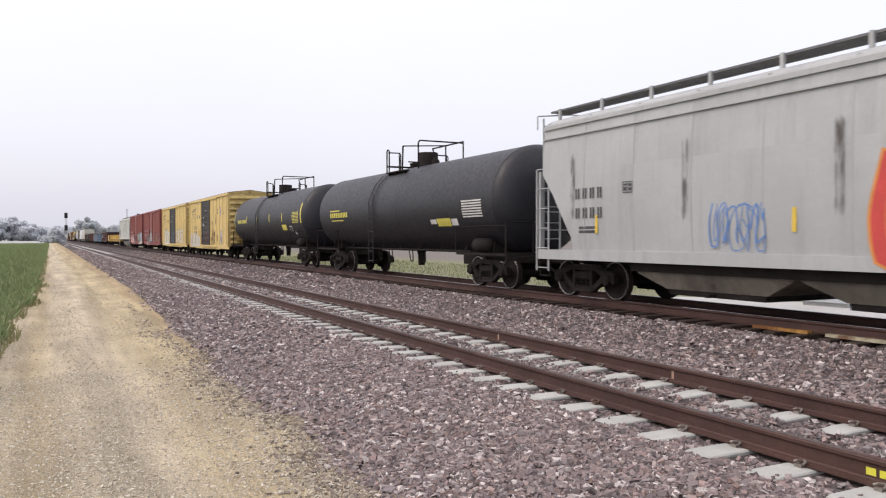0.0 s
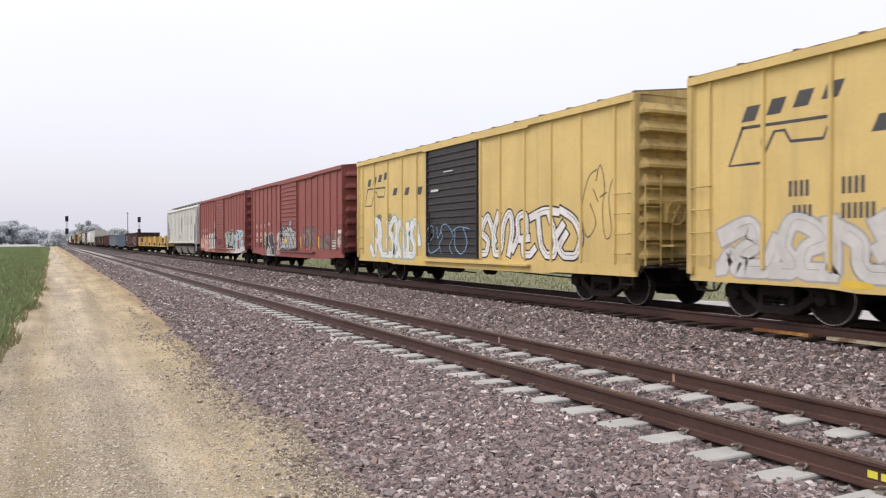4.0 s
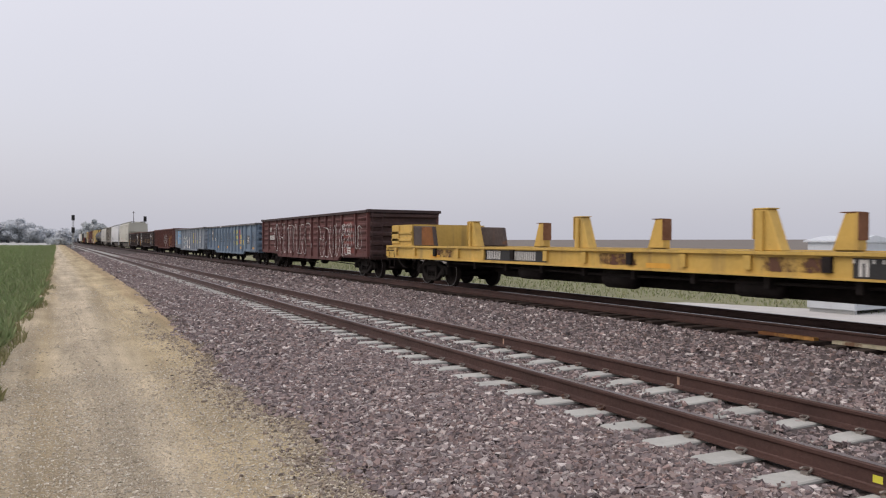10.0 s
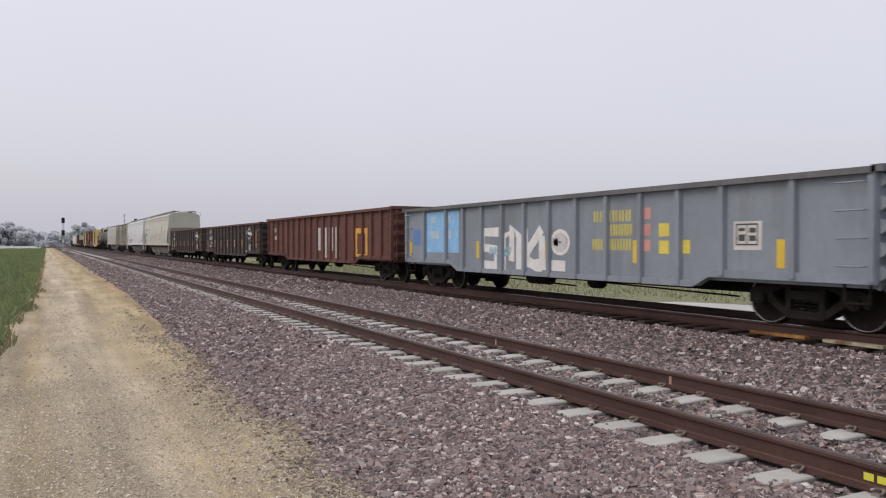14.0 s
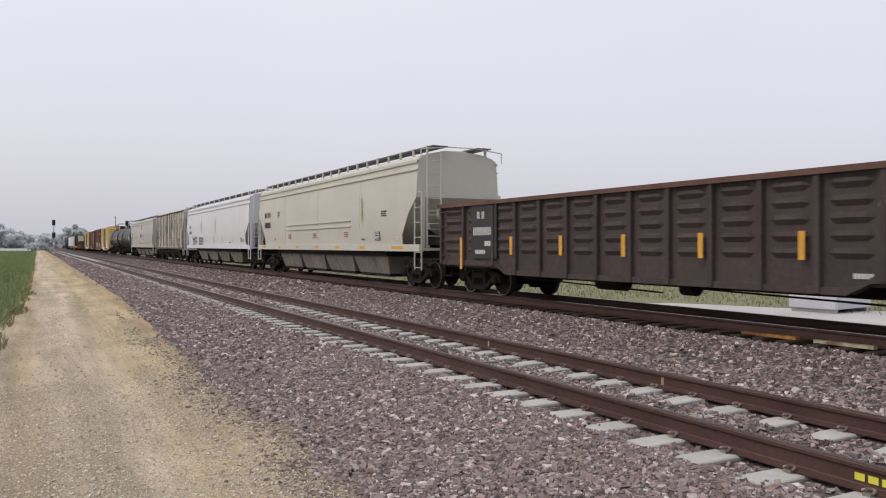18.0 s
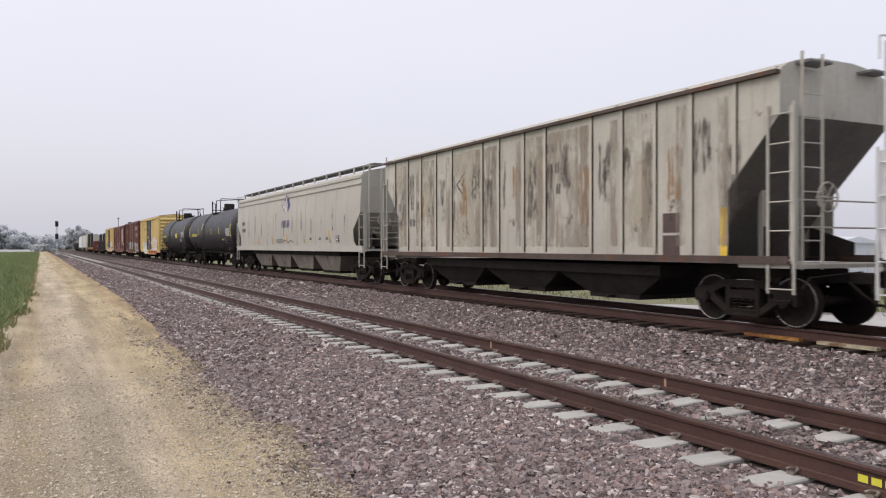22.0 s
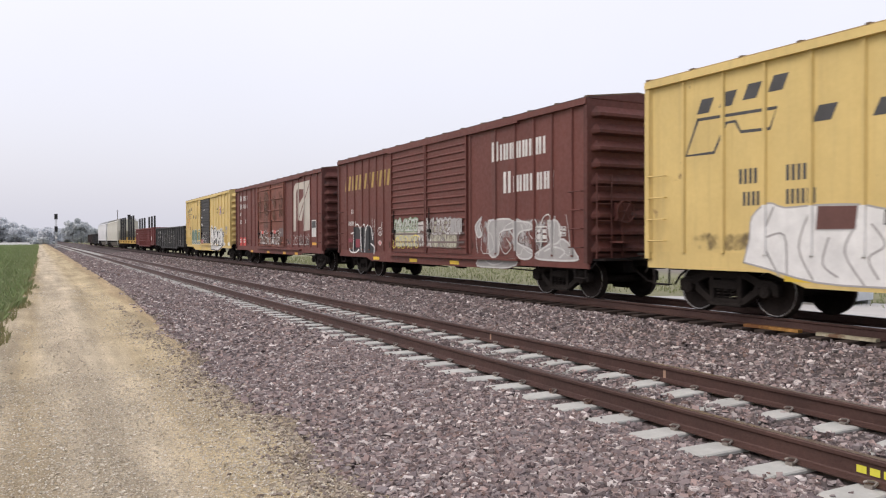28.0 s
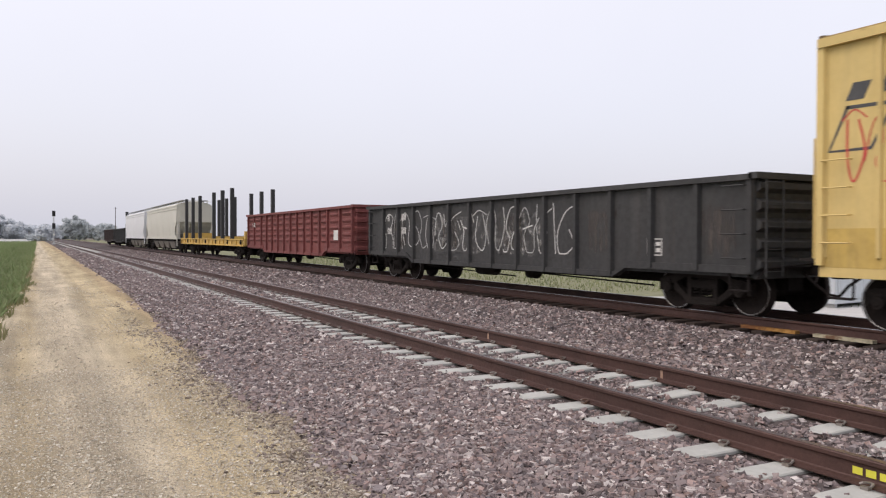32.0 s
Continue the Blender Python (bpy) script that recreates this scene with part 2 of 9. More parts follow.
def patch_mat(name, col, cover=0.5, scale=2.2, stretch=(1, 1, 1), edge=0.25, most=0.9):
    """A worn or sprayed patch: ragged cover that thins out towards its edges."""
    if name in MATS:
        return MATS[name]
    m = bpy.data.materials.new(name)
    m.use_nodes = True
    n, l = m.node_tree.nodes, m.node_tree.links
    p = n["Principled BSDF"]
    p.inputs["Base Color"].default_value, p.inputs["Roughness"].default_value = (*col, 1), 0.75
    tc = n.new("ShaderNodeTexCoord")
    mp = n.new("ShaderNodeMapping")
    mp.inputs["Scale"].default_value = stretch
    info = n.new("ShaderNodeObjectInfo")
    mul = n.new("ShaderNodeMath")
    mul.operation, mul.inputs[1].default_value = "MULTIPLY", 23.0
    l.new(info.outputs["Random"], mul.inputs[0])
    l.new(tc.outputs["Object"], mp.inputs[0])
    l.new(mul.outputs[0], mp.inputs["Location"])
    t = n.new("ShaderNodeTexNoise")
    t.inputs["Scale"].default_value, t.inputs["Detail"].default_value, t.inputs["Roughness"].default_value = scale, 8, 0.68
    l.new(mp.outputs[0], t.inputs["Vector"])
    sep = n.new("ShaderNodeSeparateXYZ")
    l.new(tc.outputs["Generated"], sep.inputs[0])
    fall = None
    for axis in ("Y", "Z"):
        a = n.new("ShaderNodeMath")
        a.operation, a.inputs[1].default_value = "PINGPONG", 0.5
        l.new(sep.outputs[axis], a.inputs[0])
        b = n.new("ShaderNodeMapRange")
        b.inputs["From Max"].default_value, b.interpolation_type = edge, "SMOOTHSTEP"
        l.new(a.outputs[0], b.inputs["Value"])
        if fall is None:
            fall = b.outputs["Result"]
        else:
            c = n.new("ShaderNodeMath")
            c.operation = "MULTIPLY"
            l.new(fall, c.inputs[0])
            l.new(b.outputs["Result"], c.inputs[1])
            fall = c.outputs[0]
    s = n.new("ShaderNodeMath")
    s.operation = "MULTIPLY"
    l.new(t.outputs["Fac"], s.inputs[0])
    l.new(fall, s.inputs[1])
    r = n.new("ShaderNodeMapRange")
    r.inputs["From Min"].default_value, r.inputs["From Max"].default_value, r.inputs["To Max"].default_value = 0.62 - 0.4 * cover, 0.80 - 0.4 * cover, most
    l.new(s.outputs[0], r.inputs["Value"])
    l.new(r.outputs["Result"], p.inputs["Alpha"])
    MATS[name] = m
    return m

# ---- ground, road and tracks ----


def sheet(name, xs, ys, height, material, label="", smooth=True):
    """A ground sheet over a grid of x and y."""
    v = [(x, y, height(x, y)) for y in ys for x in xs]
    k = len(xs)
    f = [(j * k + i, j * k + i + 1, (j + 1) * k + i + 1, (j + 1) * k + i) for j in range(len(ys) - 1) for i in range(k - 1)]
    me = bpy.data.meshes.new(name)
    me.from_pydata(v, [], f)
    me.polygons.foreach_set("use_smooth", [smooth] * len(f))
    me.materials.append(material)
    return tagged(new(name, me), label, kind="structure")


def land_height(x, y):
    z = -0.48
    if x > 40:
        z += (min(x, 420) - 40) * 0.0132
    return z + (0.06 * noise.noise((x * 0.11, y * 0.05, 3)) if abs(x) < 60 else 0)


def field_mat(name, stops):
    """Land whose cover changes across the line: crops, verge, bare soil."""
    m = mat(name, (0.1, 0.13, 0.06), 0.95, 0, 0.3, 0.25, 6, 0.6)
    n, l = m.node_tree.nodes, m.node_tree.links
    tc, sep = n.new("ShaderNodeTexCoord"), n.new("ShaderNodeSeparateXYZ")
    l.new(tc.outputs["Object"], sep.inputs[0])
    wob = n.new("ShaderNodeTexNoise")
    wob.inputs["Scale"].default_value = 0.35
    l.new(tc.outputs["Object"], wob.inputs["Vector"])
    add = n.new("ShaderNodeMath")
    add.operation = "MULTIPLY_ADD"
    add.inputs[1].default_value = 3.0
    l.new(wob.outputs["Fac"], add.inputs[0])
    l.new(sep.outputs["X"], add.inputs[2])
    mr = n.new("ShaderNodeMapRange")
    mr.inputs["From Min"].default_value, mr.inputs["From Max"].default_value = -300, 300
    l.new(add.outputs[0], mr.inputs["Value"])
    cr = n.new("ShaderNodeValToRGB")
    els = cr.color_ramp.elements
    while len(els) < len(stops):
        els.new(0.5)
    for e, (x, c) in zip(els, stops):
        e.position, e.color = (x + 300) / 600, (*c, 1)
    l.new(mr.outputs["Result"], cr.inputs["Fac"])
    fine = n.new("ShaderNodeTexNoise")
    fine.inputs["Scale"].default_value, fine.inputs["Detail"].default_value = 3.0, 8
    l.new(tc.outputs["Object"], fine.inputs["Vector"])
    mx = n.new("ShaderNodeMix")
    mx.data_type, mx.blend_type = "RGBA", "MULTIPLY"
    mx.inputs[0].default_value = 0.75
    g = n.new("ShaderNodeValToRGB")
    g.color_ramp.elements[0].color, g.color_ramp.elements[1].color = (0.45, 0.45, 0.42, 1), (1.4, 1.4, 1.3, 1)
    l.new(fine.outputs["Fac"], g.inputs["Fac"])
    l.new(cr.outputs["Color"], mx.inputs[6])
    l.new(g.outputs["Color"], mx.inputs[7])
    l.new(mx.outputs[2], n["Principled BSDF"].inputs["Base Color"])
    return m


GREEN, SOIL, VERGE = (0.23, 0.295, 0.135), (0.20, 0.18, 0.17), (0.22, 0.22, 0.14)
# greyer far-left stops: haze over the distance put into the crop's colour
M_LAND = field_mat("farm_land", [(-150, (0.27, 0.29, 0.26)), (-40, (0.21, 0.245, 0.16)), (-18, GREEN), (-1, GREEN), (0, (0.2, 0.17, 0.1)), (14, (0.2, 0.18, 0.12)),
                                 (21, VERGE), (31, VERGE), (36, SOIL), (200, SOIL)])
far_y = [-60, -20, -5, 0, 3, 6, 9, 12, 16, 20, 26, 32, 40, 50, 65, 80, 110, 150, 220, 320, 500, 800, 1300, 2200]
land = sheet("ground", [-2500, -900, -300, -120, -60, -30, -15, -8, -5, -3, -2, 0, 8, 16, 18, 20, 22, 25, 28, 34, 40, 60, 120, 250, 420, 900, 2500],
             far_y, land_height, M_LAND, "flat farm land with a green crop and bare soil")

# beyond the crop: distance haze painted into the field's pale grey
M_FAR = mat("haze_pale_far_field", (0.40, 0.41, 0.39), 0.95, 0, 0.10, 0.02, 0.6, 0.0)
sheet("field_far", [-2500, -900, -300, -120, -60, -30, -10, 0, 3.2], [200, 260, 400, 700, 1300, 2200], lambda x, y: -0.40, M_FAR, "far field beyond the green crop, haze-pale")

# gravel road: a low crown between two wheel tracks
ROAD_L = -1.05
road_y = [-8 + 0.5 * i for i in range(60)] + [22 + 2 * i for i in range(40)] + [105 + 12 * i for i in range(40)]


DRIFT_Y, DRIFT_X = (-50, 8, 14, 22, 28, 60, 140, 600), (0.0, 0.0, 0.08, 0.32, 0.5, 0.64, 0.88, 1.1)


def road_shift(y):
    """How far the road has come closer to the tracks at y."""
    return np.interp(y, DRIFT_Y, DRIFT_X)


def road_height(x, y):
    x = x - float(road_shift(y))
    z = -0.285 - 0.035 * (math.exp(-((x - 0.95) / 0.30) ** 2) + math.exp(-((x + 0.25) / 0.30) ** 2))
    if x < -0.9:
        z -= 0.15 * (-0.9 - x)
    return z + 0.014 * noise.noise((x * 1.6, y * 0.12, 0)) + 0.005 * noise.noise((x * 6, y * 0.9, 5))


M_ROAD = mat("limestone_gravel", (0.48, 0.42, 0.325), 0.95, 0, 0.34, 1.3, 52, 0.9, along=(1.6, 0.10, 1))


def tint_road(m):
    """Pale gravel on the crown and edge, ochre fines along the damp track."""
    n, l = m.node_tree.nodes, m.node_tree.links
    p = n["Principled BSDF"]
    src = p.inputs["Base Color"].links[0].from_socket
    tc, sep = n.new("ShaderNodeTexCoord"), n.new("ShaderNodeSeparateXYZ")
    l.new(tc.outputs["Object"], sep.inputs[0])
    wob = n.new("ShaderNodeTexNoise")
    wob.inputs["Scale"].default_value, wob.inputs["Detail"].default_value = 1.6, 7
    mpg = n.new("ShaderNodeMapping")
    mpg.inputs["Scale"].default_value = (1, 0.10, 1)
    l.new(tc.outputs["Object"], mpg.inputs[0])
    l.new(mpg.outputs[0], wob.inputs["Vector"])
    add = n.new("ShaderNodeMath")
    add.operation = "MULTIPLY_ADD"
    add.inputs[1].default_value = 0.7
    l.new(wob.outputs["Fac"], add.inputs[0])
    l.new(sep.outputs["X"], add.inputs[2])
    mr = n.new("ShaderNodeMapRange")
    mr.inputs["From Min"].default_value, mr.inputs["From Max"].default_value = -1.0, 2.6
    l.new(add.outputs[0], mr.inputs["Value"])
    cr = n.new("ShaderNodeValToRGB")
    els = cr.color_ramp.elements
    stops = [(0.0, (0.93, 0.91, 0.84)), (0.20, (0.96, 0.94, 0.88)), (0.33, (0.82, 0.77, 0.64)), (0.42, (0.95, 0.93, 0.87)), (0.52, (0.92, 0.90, 0.85)), (0.60, (0.98, 0.96, 0.90)),
             (0.74, (0.86, 0.81, 0.67)), (0.88, (0.85, 0.80, 0.65)), (0.95, (0.83, 0.775, 0.62)), (1.0, (0.72, 0.64, 0.50))]
    while len(els) < len(stops):
        els.new(0.5)
    for e, (x, c) in zip(els, stops):
        e.position, e.color = x, (*c, 1)
    l.new(mr.outputs["Result"], cr.inputs["Fac"])
    mx = n.new("ShaderNodeMix")
    mx.data_type, mx.blend_type = "RGBA", "MULTIPLY"
    mx.inputs[0].default_value = 1.0
    l.new(src, mx.inputs[6])
    l.new(cr.outputs["Color"], mx.inputs[7])
    col = mx.outputs[2]
    for scale, detail, a, b, lo, hi in ((0.8, 8, 0.35, 0.65, 0.90, 1.14), (42, 3, 0.32, 0.68, 0.84, 1.20), (110, 2, 0.32, 0.68, 0.84, 1.20)):      # patches, pebbles and grit
        t = n.new("ShaderNodeTexNoise")
        t.inputs["Scale"].default_value, t.inputs["Detail"].default_value = scale, detail
        l.new(tc.outputs["Object"], t.inputs["Vector"])
        r = n.new("ShaderNodeMapRange")
        r.inputs["From Min"].default_value, r.inputs["From Max"].default_value, r.inputs["To Min"].default_value, r.inputs["To Max"].default_value = a, b, lo, hi
        l.new(t.outputs["Fac"], r.inputs["Value"])
        m2 = n.new("ShaderNodeMix")
        m2.data_type, m2.blend_type = "RGBA", "MULTIPLY"
        m2.inputs[0].default_value = 1.0
        l.new(col, m2.inputs[6])
        l.new(r.outputs["Result"], m2.inputs[7])
        col = m2.outputs[2]
    l.new(col, p.inputs["Base Color"])


tint_road(M_ROAD)


def road_sheet():
    """The road's own sheet, bent with its line; further on it lies over the foot of the ballast."""
    xs = [ROAD_L - 0.5 + 0.09 * i for i in range(42)]
    v = []
    for y in road_y:
        d = float(road_shift(y))
        for x in xs:
            z = road_height(x + d, y)
            if y > 12 and x > 0.9:
                z = max(z, bed_height(x + d) + 0.02 * min(1.0, (y - 12) / 4) - (0.05 if x > 2.1 else 0))
            v.append((x + d, y, z))
    k = len(xs)
    me = bpy.data.meshes.new("road")
    me.from_pydata(v, [], [(j * k + i, j * k + i + 1, (j + 1) * k + i + 1, (j + 1) * k + i) for j in range(len(road_y) - 1) for i in range(k - 1)])
    me.polygons.foreach_set("use_smooth", [True] * len(me.polygons))
    me.materials.append(M_ROAD)
    return tagged(new("road", me), "pale gravel farm road with two worn wheel tracks", kind="structure")


# ballast beds of the two tracks
XA, XB = XN, XN + GAUGE
BED = [(1.25, -0.44), (1.75, -0.33), (2.15, -0.275), (3.2, -0.235), (4.35, -0.205), (5.0, -0.225), (6.7, -0.225), (7.35, -0.205), (7.8, -0.25), (8.9, -0.27),
       (10.2, -0.13), (10.80, -0.11), (10.95, -0.155), (13.6, -0.155), (14.6, -0.2), (16.2, -0.47)]


def bed_height(x, y=0.0):
    for (a, za), (b, zb) in zip(BED[:-1], BED[1:]):
        if a <= x <= b:
            return za + (zb - za) * (x - a) / (b - a)
    return -0.47


road = road_sheet()
bed_y = [-10 + 1.0 * i for i in range(60)] + [50 + 10 * i for i in range(20)] + [250 + 50 * i for i in range(16)]


def fines(m):
    """Tan road fines washed into the foot of the ballast."""
    n, l = m.node_tree.nodes, m.node_tree.links
    p = n["Principled BSDF"]
    src = p.inputs["Base Color"].links[0].from_socket
    tc, sep, t = n.new("ShaderNodeTexCoord"), n.new("ShaderNodeSeparateXYZ"), n.new("ShaderNodeTexNoise")
    l.new(tc.outputs["Object"], sep.inputs[0])
    t.inputs["Scale"].default_value, t.inputs["Detail"].default_value = 2.5, 6
    l.new(tc.outputs["Object"], t.inputs["Vector"])
    a = n.new("ShaderNodeMath")
    a.operation, a.inputs[1].default_value = "MULTIPLY_ADD", -0.9
    l.new(t.outputs["Fac"], a.inputs[0])
    l.new(sep.outputs["X"], a.inputs[2])
    r = n.new("ShaderNodeMapRange")
    r.inputs["From Min"].default_value, r.inputs["From Max"].default_value, r.inputs["To Min"].default_value, r.inputs["To Max"].default_value = 1.55, 2.15, 1.0, 0.0
    l.new(a.outputs[0], r.inputs["Value"])
    x = n.new("ShaderNodeMix")
    x.data_type = "RGBA"
    x.inputs[7].default_value = (0.345, 0.285, 0.19, 1)
    l.new(r.outputs["Result"], x.inputs[0])
    l.new(src, x.inputs[6])
    l.new(x.outputs[2], p.inputs["Base Color"])


fines(M_BED)
bed_x = sorted(set([x for x, _ in BED] + [1.4, 1.9, 2.7, 3.7, 8.3, 9.5]))
bed = sheet("ballast_bed", bed_x, bed_y, lambda x, y: bed_height(x) + 0.012 * noise.noise((x * 2.1, y * 2.1, 7)), M_BED,
            "grey-purple crushed stone bed of two tracks")

# pale stone pad beyond the train
M_PAD = mat("white_limestone", (0.52, 0.51, 0.49), 0.95, 0, 0.10, 0.8, 30, 0.6)


def pad_edge(y):
    return min(24.5, 18.4 + 0.56 * (19.7 - y)) + 0.3 * noise.noise((y * 0.4, 0, 1)) - max(0, y - 19.2) * 2.2


pad = bpy.data.meshes.new("stone_pad")
pad_rows = [(16.0, pad_edge(y), y) for y in [-12 + 1.0 * i for i in range(39)] if pad_edge(y) > 16.4]
pv = [(x, y, z) for a, b, y in pad_rows for x, z in ((a, -0.455), ((a + b) / 2, -0.40), (b - 0.3, -0.40), (b, -0.47))]
pad.from_pydata(pv, [], [(4 * j + i, 4 * j + i + 1, 4 * j + 5 + i, 4 * j + 4 + i) for j in range(len(pad_rows) - 1) for i in range(3)])
pad.materials.append(M_PAD)
tagged(new("stone_pad", pad), "white crushed limestone pad beside the far track", kind="structure")

RAIL = [(-0.076, -0.185), (0.076, -0.185), (0.076, -0.172), (0.020, -0.155), (0.010, -0.145), (0.009, -0.055), (0.018, -0.042), (0.037, -0.036),
        (0.038, -0.010), (0.030, 0.0), (-0.030, 0.0), (-0.038, -0.010), (-0.037, -0.036), (-0.018, -0.042), (-0.009, -0.055), (-0.010, -0.145),
        (-0.020, -0.155), (-0.076, -0.172)]
track_near = thing("railway_track", "rusty rails on pale concrete sleepers, unused while the train passes", "railway track", pose(0, 0, 0), kind="structure")
track_far = thing("railway_track", "worn rails on dark tarred wooden sleepers under the train", "railway track", pose(0, 0, ZT), kind="structure")
for tr, xs, top in ((track_near, (XA, XB), M_RAILTOP), (track_far, (XT - GAUGE / 2, XT + GAUGE / 2), M_SHINE)):
    for x in xs:
        r = Shape()
        ys = [-12, 40, 120, 900]
        r.loft([[(x + a, y, z) for a, z in RAIL] for y in ys])
        ro = part("rail", r, M_RAIL, tr)
        t = Shape().loft([[(x - 0.029, y, 0.001), (x + 0.029, y, 0.001), (x + 0.029, y, 0.003), (x - 0.029, y, 0.003)] for y in ys])
        part("rail_head", t, top, ro, "rail head worn smooth by wheels")

PITCH = 0.6096
Y_FIRST = 5.728 - 4 * PITCH      # a sleeper that the camera looks down on
slp = Shape()
PR = [(-1.29, 0.115), (-1.22, 0.135), (-0.50, 0.125), (-0.2, 0.105), (0.2, 0.105), (0.50, 0.125), (1.22, 0.135), (1.29, 0.115)]
slp.loft([[(x, -w, -0.215 - 0.12), (x, w, -0.215 - 0.12), (x, w, -0.19 - (0.02 if abs(x) < 0.4 else 0)), (x, -w, -0.19 - (0.02 if abs(x) < 0.4 else 0))] for x, w in PR])
slp_me = slp.mesh("sleeper", M_CONC, 0.012)
rs = random.Random(3)
clipsh = Shape()
for sgn in (-1, 1):
    clipsh.box(min(sgn * 0.078, sgn * 0.115), max(sgn * 0.078, sgn * 0.115), -0.03, 0.03, -0.195, -0.168)
    clipsh.pipe([(sgn * 0.105, -0.04, -0.165), (sgn * 0.07, -0.038, -0.150), (sgn * 0.055, -0.01, -0.150), (sgn * 0.105, 0.01, -0.142), (sgn * 0.11, 0.035, -0.155)], 0.010, 5)
clip_me = clipsh.mesh("rail_clip", M_CLIP)
for i in range(300):
    y = Y_FIRST - 8 * PITCH + i * PITCH + rs.uniform(-0.02, 0.02)
    s = part("sleeper", slp_me, M_CONC, track_near, at=pose((XA + XB) / 2 + rs.uniform(-0.03, 0.03), y, rs.uniform(-0.006, 0.004), 0, 0, rs.uniform(-0.6, 0.6)))
    if i < 60:
        for x in (XA, XB):
            part("rail_clip", clip_me, M_CLIP, track_near, at=pose(x, y, 0))
rest = Shape()
for i in range(300, 900):
    y = Y_FIRST - 8 * PITCH + i * PITCH
    rest.box((XA + XB) / 2 - 1.29, (XA + XB) / 2 + 1.29, y - 0.12, y + 0.12, -0.3, -0.19)
tagged(part("far_sleepers", rest, M_CONC, track_near), kind="stuff")
tie = Shape().box(-1.3, 1.3, -0.115, 0.115, -0.36, -0.187).mesh("sleeper", M_TIE, 0.01)
for i in range(150):
    part("sleeper", tie, M_TIE, track_far, at=pose(XT + rs.uniform(-0.06, 0.06), 1.0 + i * 0.51 + rs.uniform(-0.03, 0.03), rs.uniform(-0.008, 0.004), 0, 0, rs.uniform(-1.5, 1.5)))

# paint marks on the rails, and old boards lying against the far rail
mk = Shape()
for i, w in enumerate((0.075, 0.075, 0.075, 0.075)):
    mk.box(XA - 0.0125, XA - 0.0115, 3.44 - 0.10 * i - w, 3.44 - 0.10 * i, -0.128, -0.075)
part("painted_mark", mk, mat("mark_yellow", (0.65, 0.62, 0.06), 0.6), track_near, "yellow painted rail mark")
BOARD = Shape().box(-0.06, 0.06, -0.55, 0.55, 0, 0.05).mesh("board", mat("old_board", (0.36, 0.19, 0.06), 0.85, 0, 0.45, 5, 14, 0.3, rust=0.75))
BOARD2 = Shape().box(-0.06, 0.06, -0.5, 0.5, 0, 0.05).mesh("board", mat("pale_board", (0.42, 0.38, 0.27), 0.85, 0, 0.45, 5, 14, 0.3, rust=0.55))
for me, y, lab in ((BOARD, 9.15, "orange-brown painted board beside the rail"), (BOARD2, 7.75, "pale weathered board beside the rail")):
    tagged(new("board", me), lab, "board").matrix_basis = pose(XT - GAUGE / 2 - 0.26, y, ZT - 0.186, 0, 0, 1.5)
for y in (6.9, 10.9):
    part("painted_mark", Shape().box(XB - 0.0125, XB - 0.0115, y - 0.02, y + 0.02, -0.15, -0.05), mat("mark_tan", (0.42, 0.27, 0.19), 0.7), track_near, "tan painted stripe")


def rock_cloud(name, count, spots, size, material, label, flat=0.7, squash=(0.32, 1.75), sunk=0.25, seed=1):
    """Many loose stones: each an angular lump of its own on the bed."""
    rng = np.random.default_rng(seed)
    base = np.array([(-1, -1, -1), (1, -1, -1), (1, 1, -1), (-1, 1, -1), (-1, -1, 1), (1, -1, 1), (1, 1, 1), (-1, 1, 1)]) * 0.72
    tri = np.array([(4, 5, 6), (4, 6, 7), (0, 1, 5), (0, 5, 4), (1, 2, 6), (1, 6, 5), (2, 3, 7), (2, 7, 6), (3, 0, 4), (3, 4, 7)])
    pts = spots(rng, count)
    k = len(pts)
    s = size[0] + (size[1] - size[0]) * rng.random((k, 1, 1)) ** 1.6
    v = base[None] * (1 + 0.34 * rng.standard_normal((k, 8, 3)).clip(-1.6, 1.2))
    v = v * rng.uniform(*squash, (k, 1, 3)) * s * 0.5
    v[:, :, 2] *= flat
    a, b = rng.uniform(0, 6.283, k), rng.normal(0, 0.6, k)
    ca, sa, cb, sb = np.cos(a)[:, None], np.sin(a)[:, None], np.cos(b)[:, None], np.sin(b)[:, None]
    x, y, z = v[:, :, 0], v[:, :, 1], v[:, :, 2]
    y, z = y * cb - z * sb, y * sb + z * cb
    x, y = x * ca - y * sa, x * sa + y * ca
    lift = s[:, 0, 0] * (0.5 * flat - sunk)
    v = np.stack([x + pts[:, 0:1], y + pts[:, 1:2], z + pts[:, 2:3] + lift[:, None]], -1).reshape(-1, 3)
    f = (tri[None] + 8 * np.arange(k)[:, None, None]).reshape(-1)
    me = bpy.data.meshes.new(name)
    me.vertices.add(len(v))
    me.vertices.foreach_set("co", v.reshape(-1))
    me.loops.add(len(f))
    me.loops.foreach_set("vertex_index", f)
    me.polygons.add(len(f) // 3)
    me.polygons.foreach_set("loop_start", np.arange(0, len(f), 3))
    me.update(calc_edges=True)
    me.shade_flat()
    me.materials.append(material)
    return tagged(new(name, me), label, "stones", kind="stuff")


BXS, BZS = np.array([x for x, _ in BED]), np.array([z for _, z in BED])


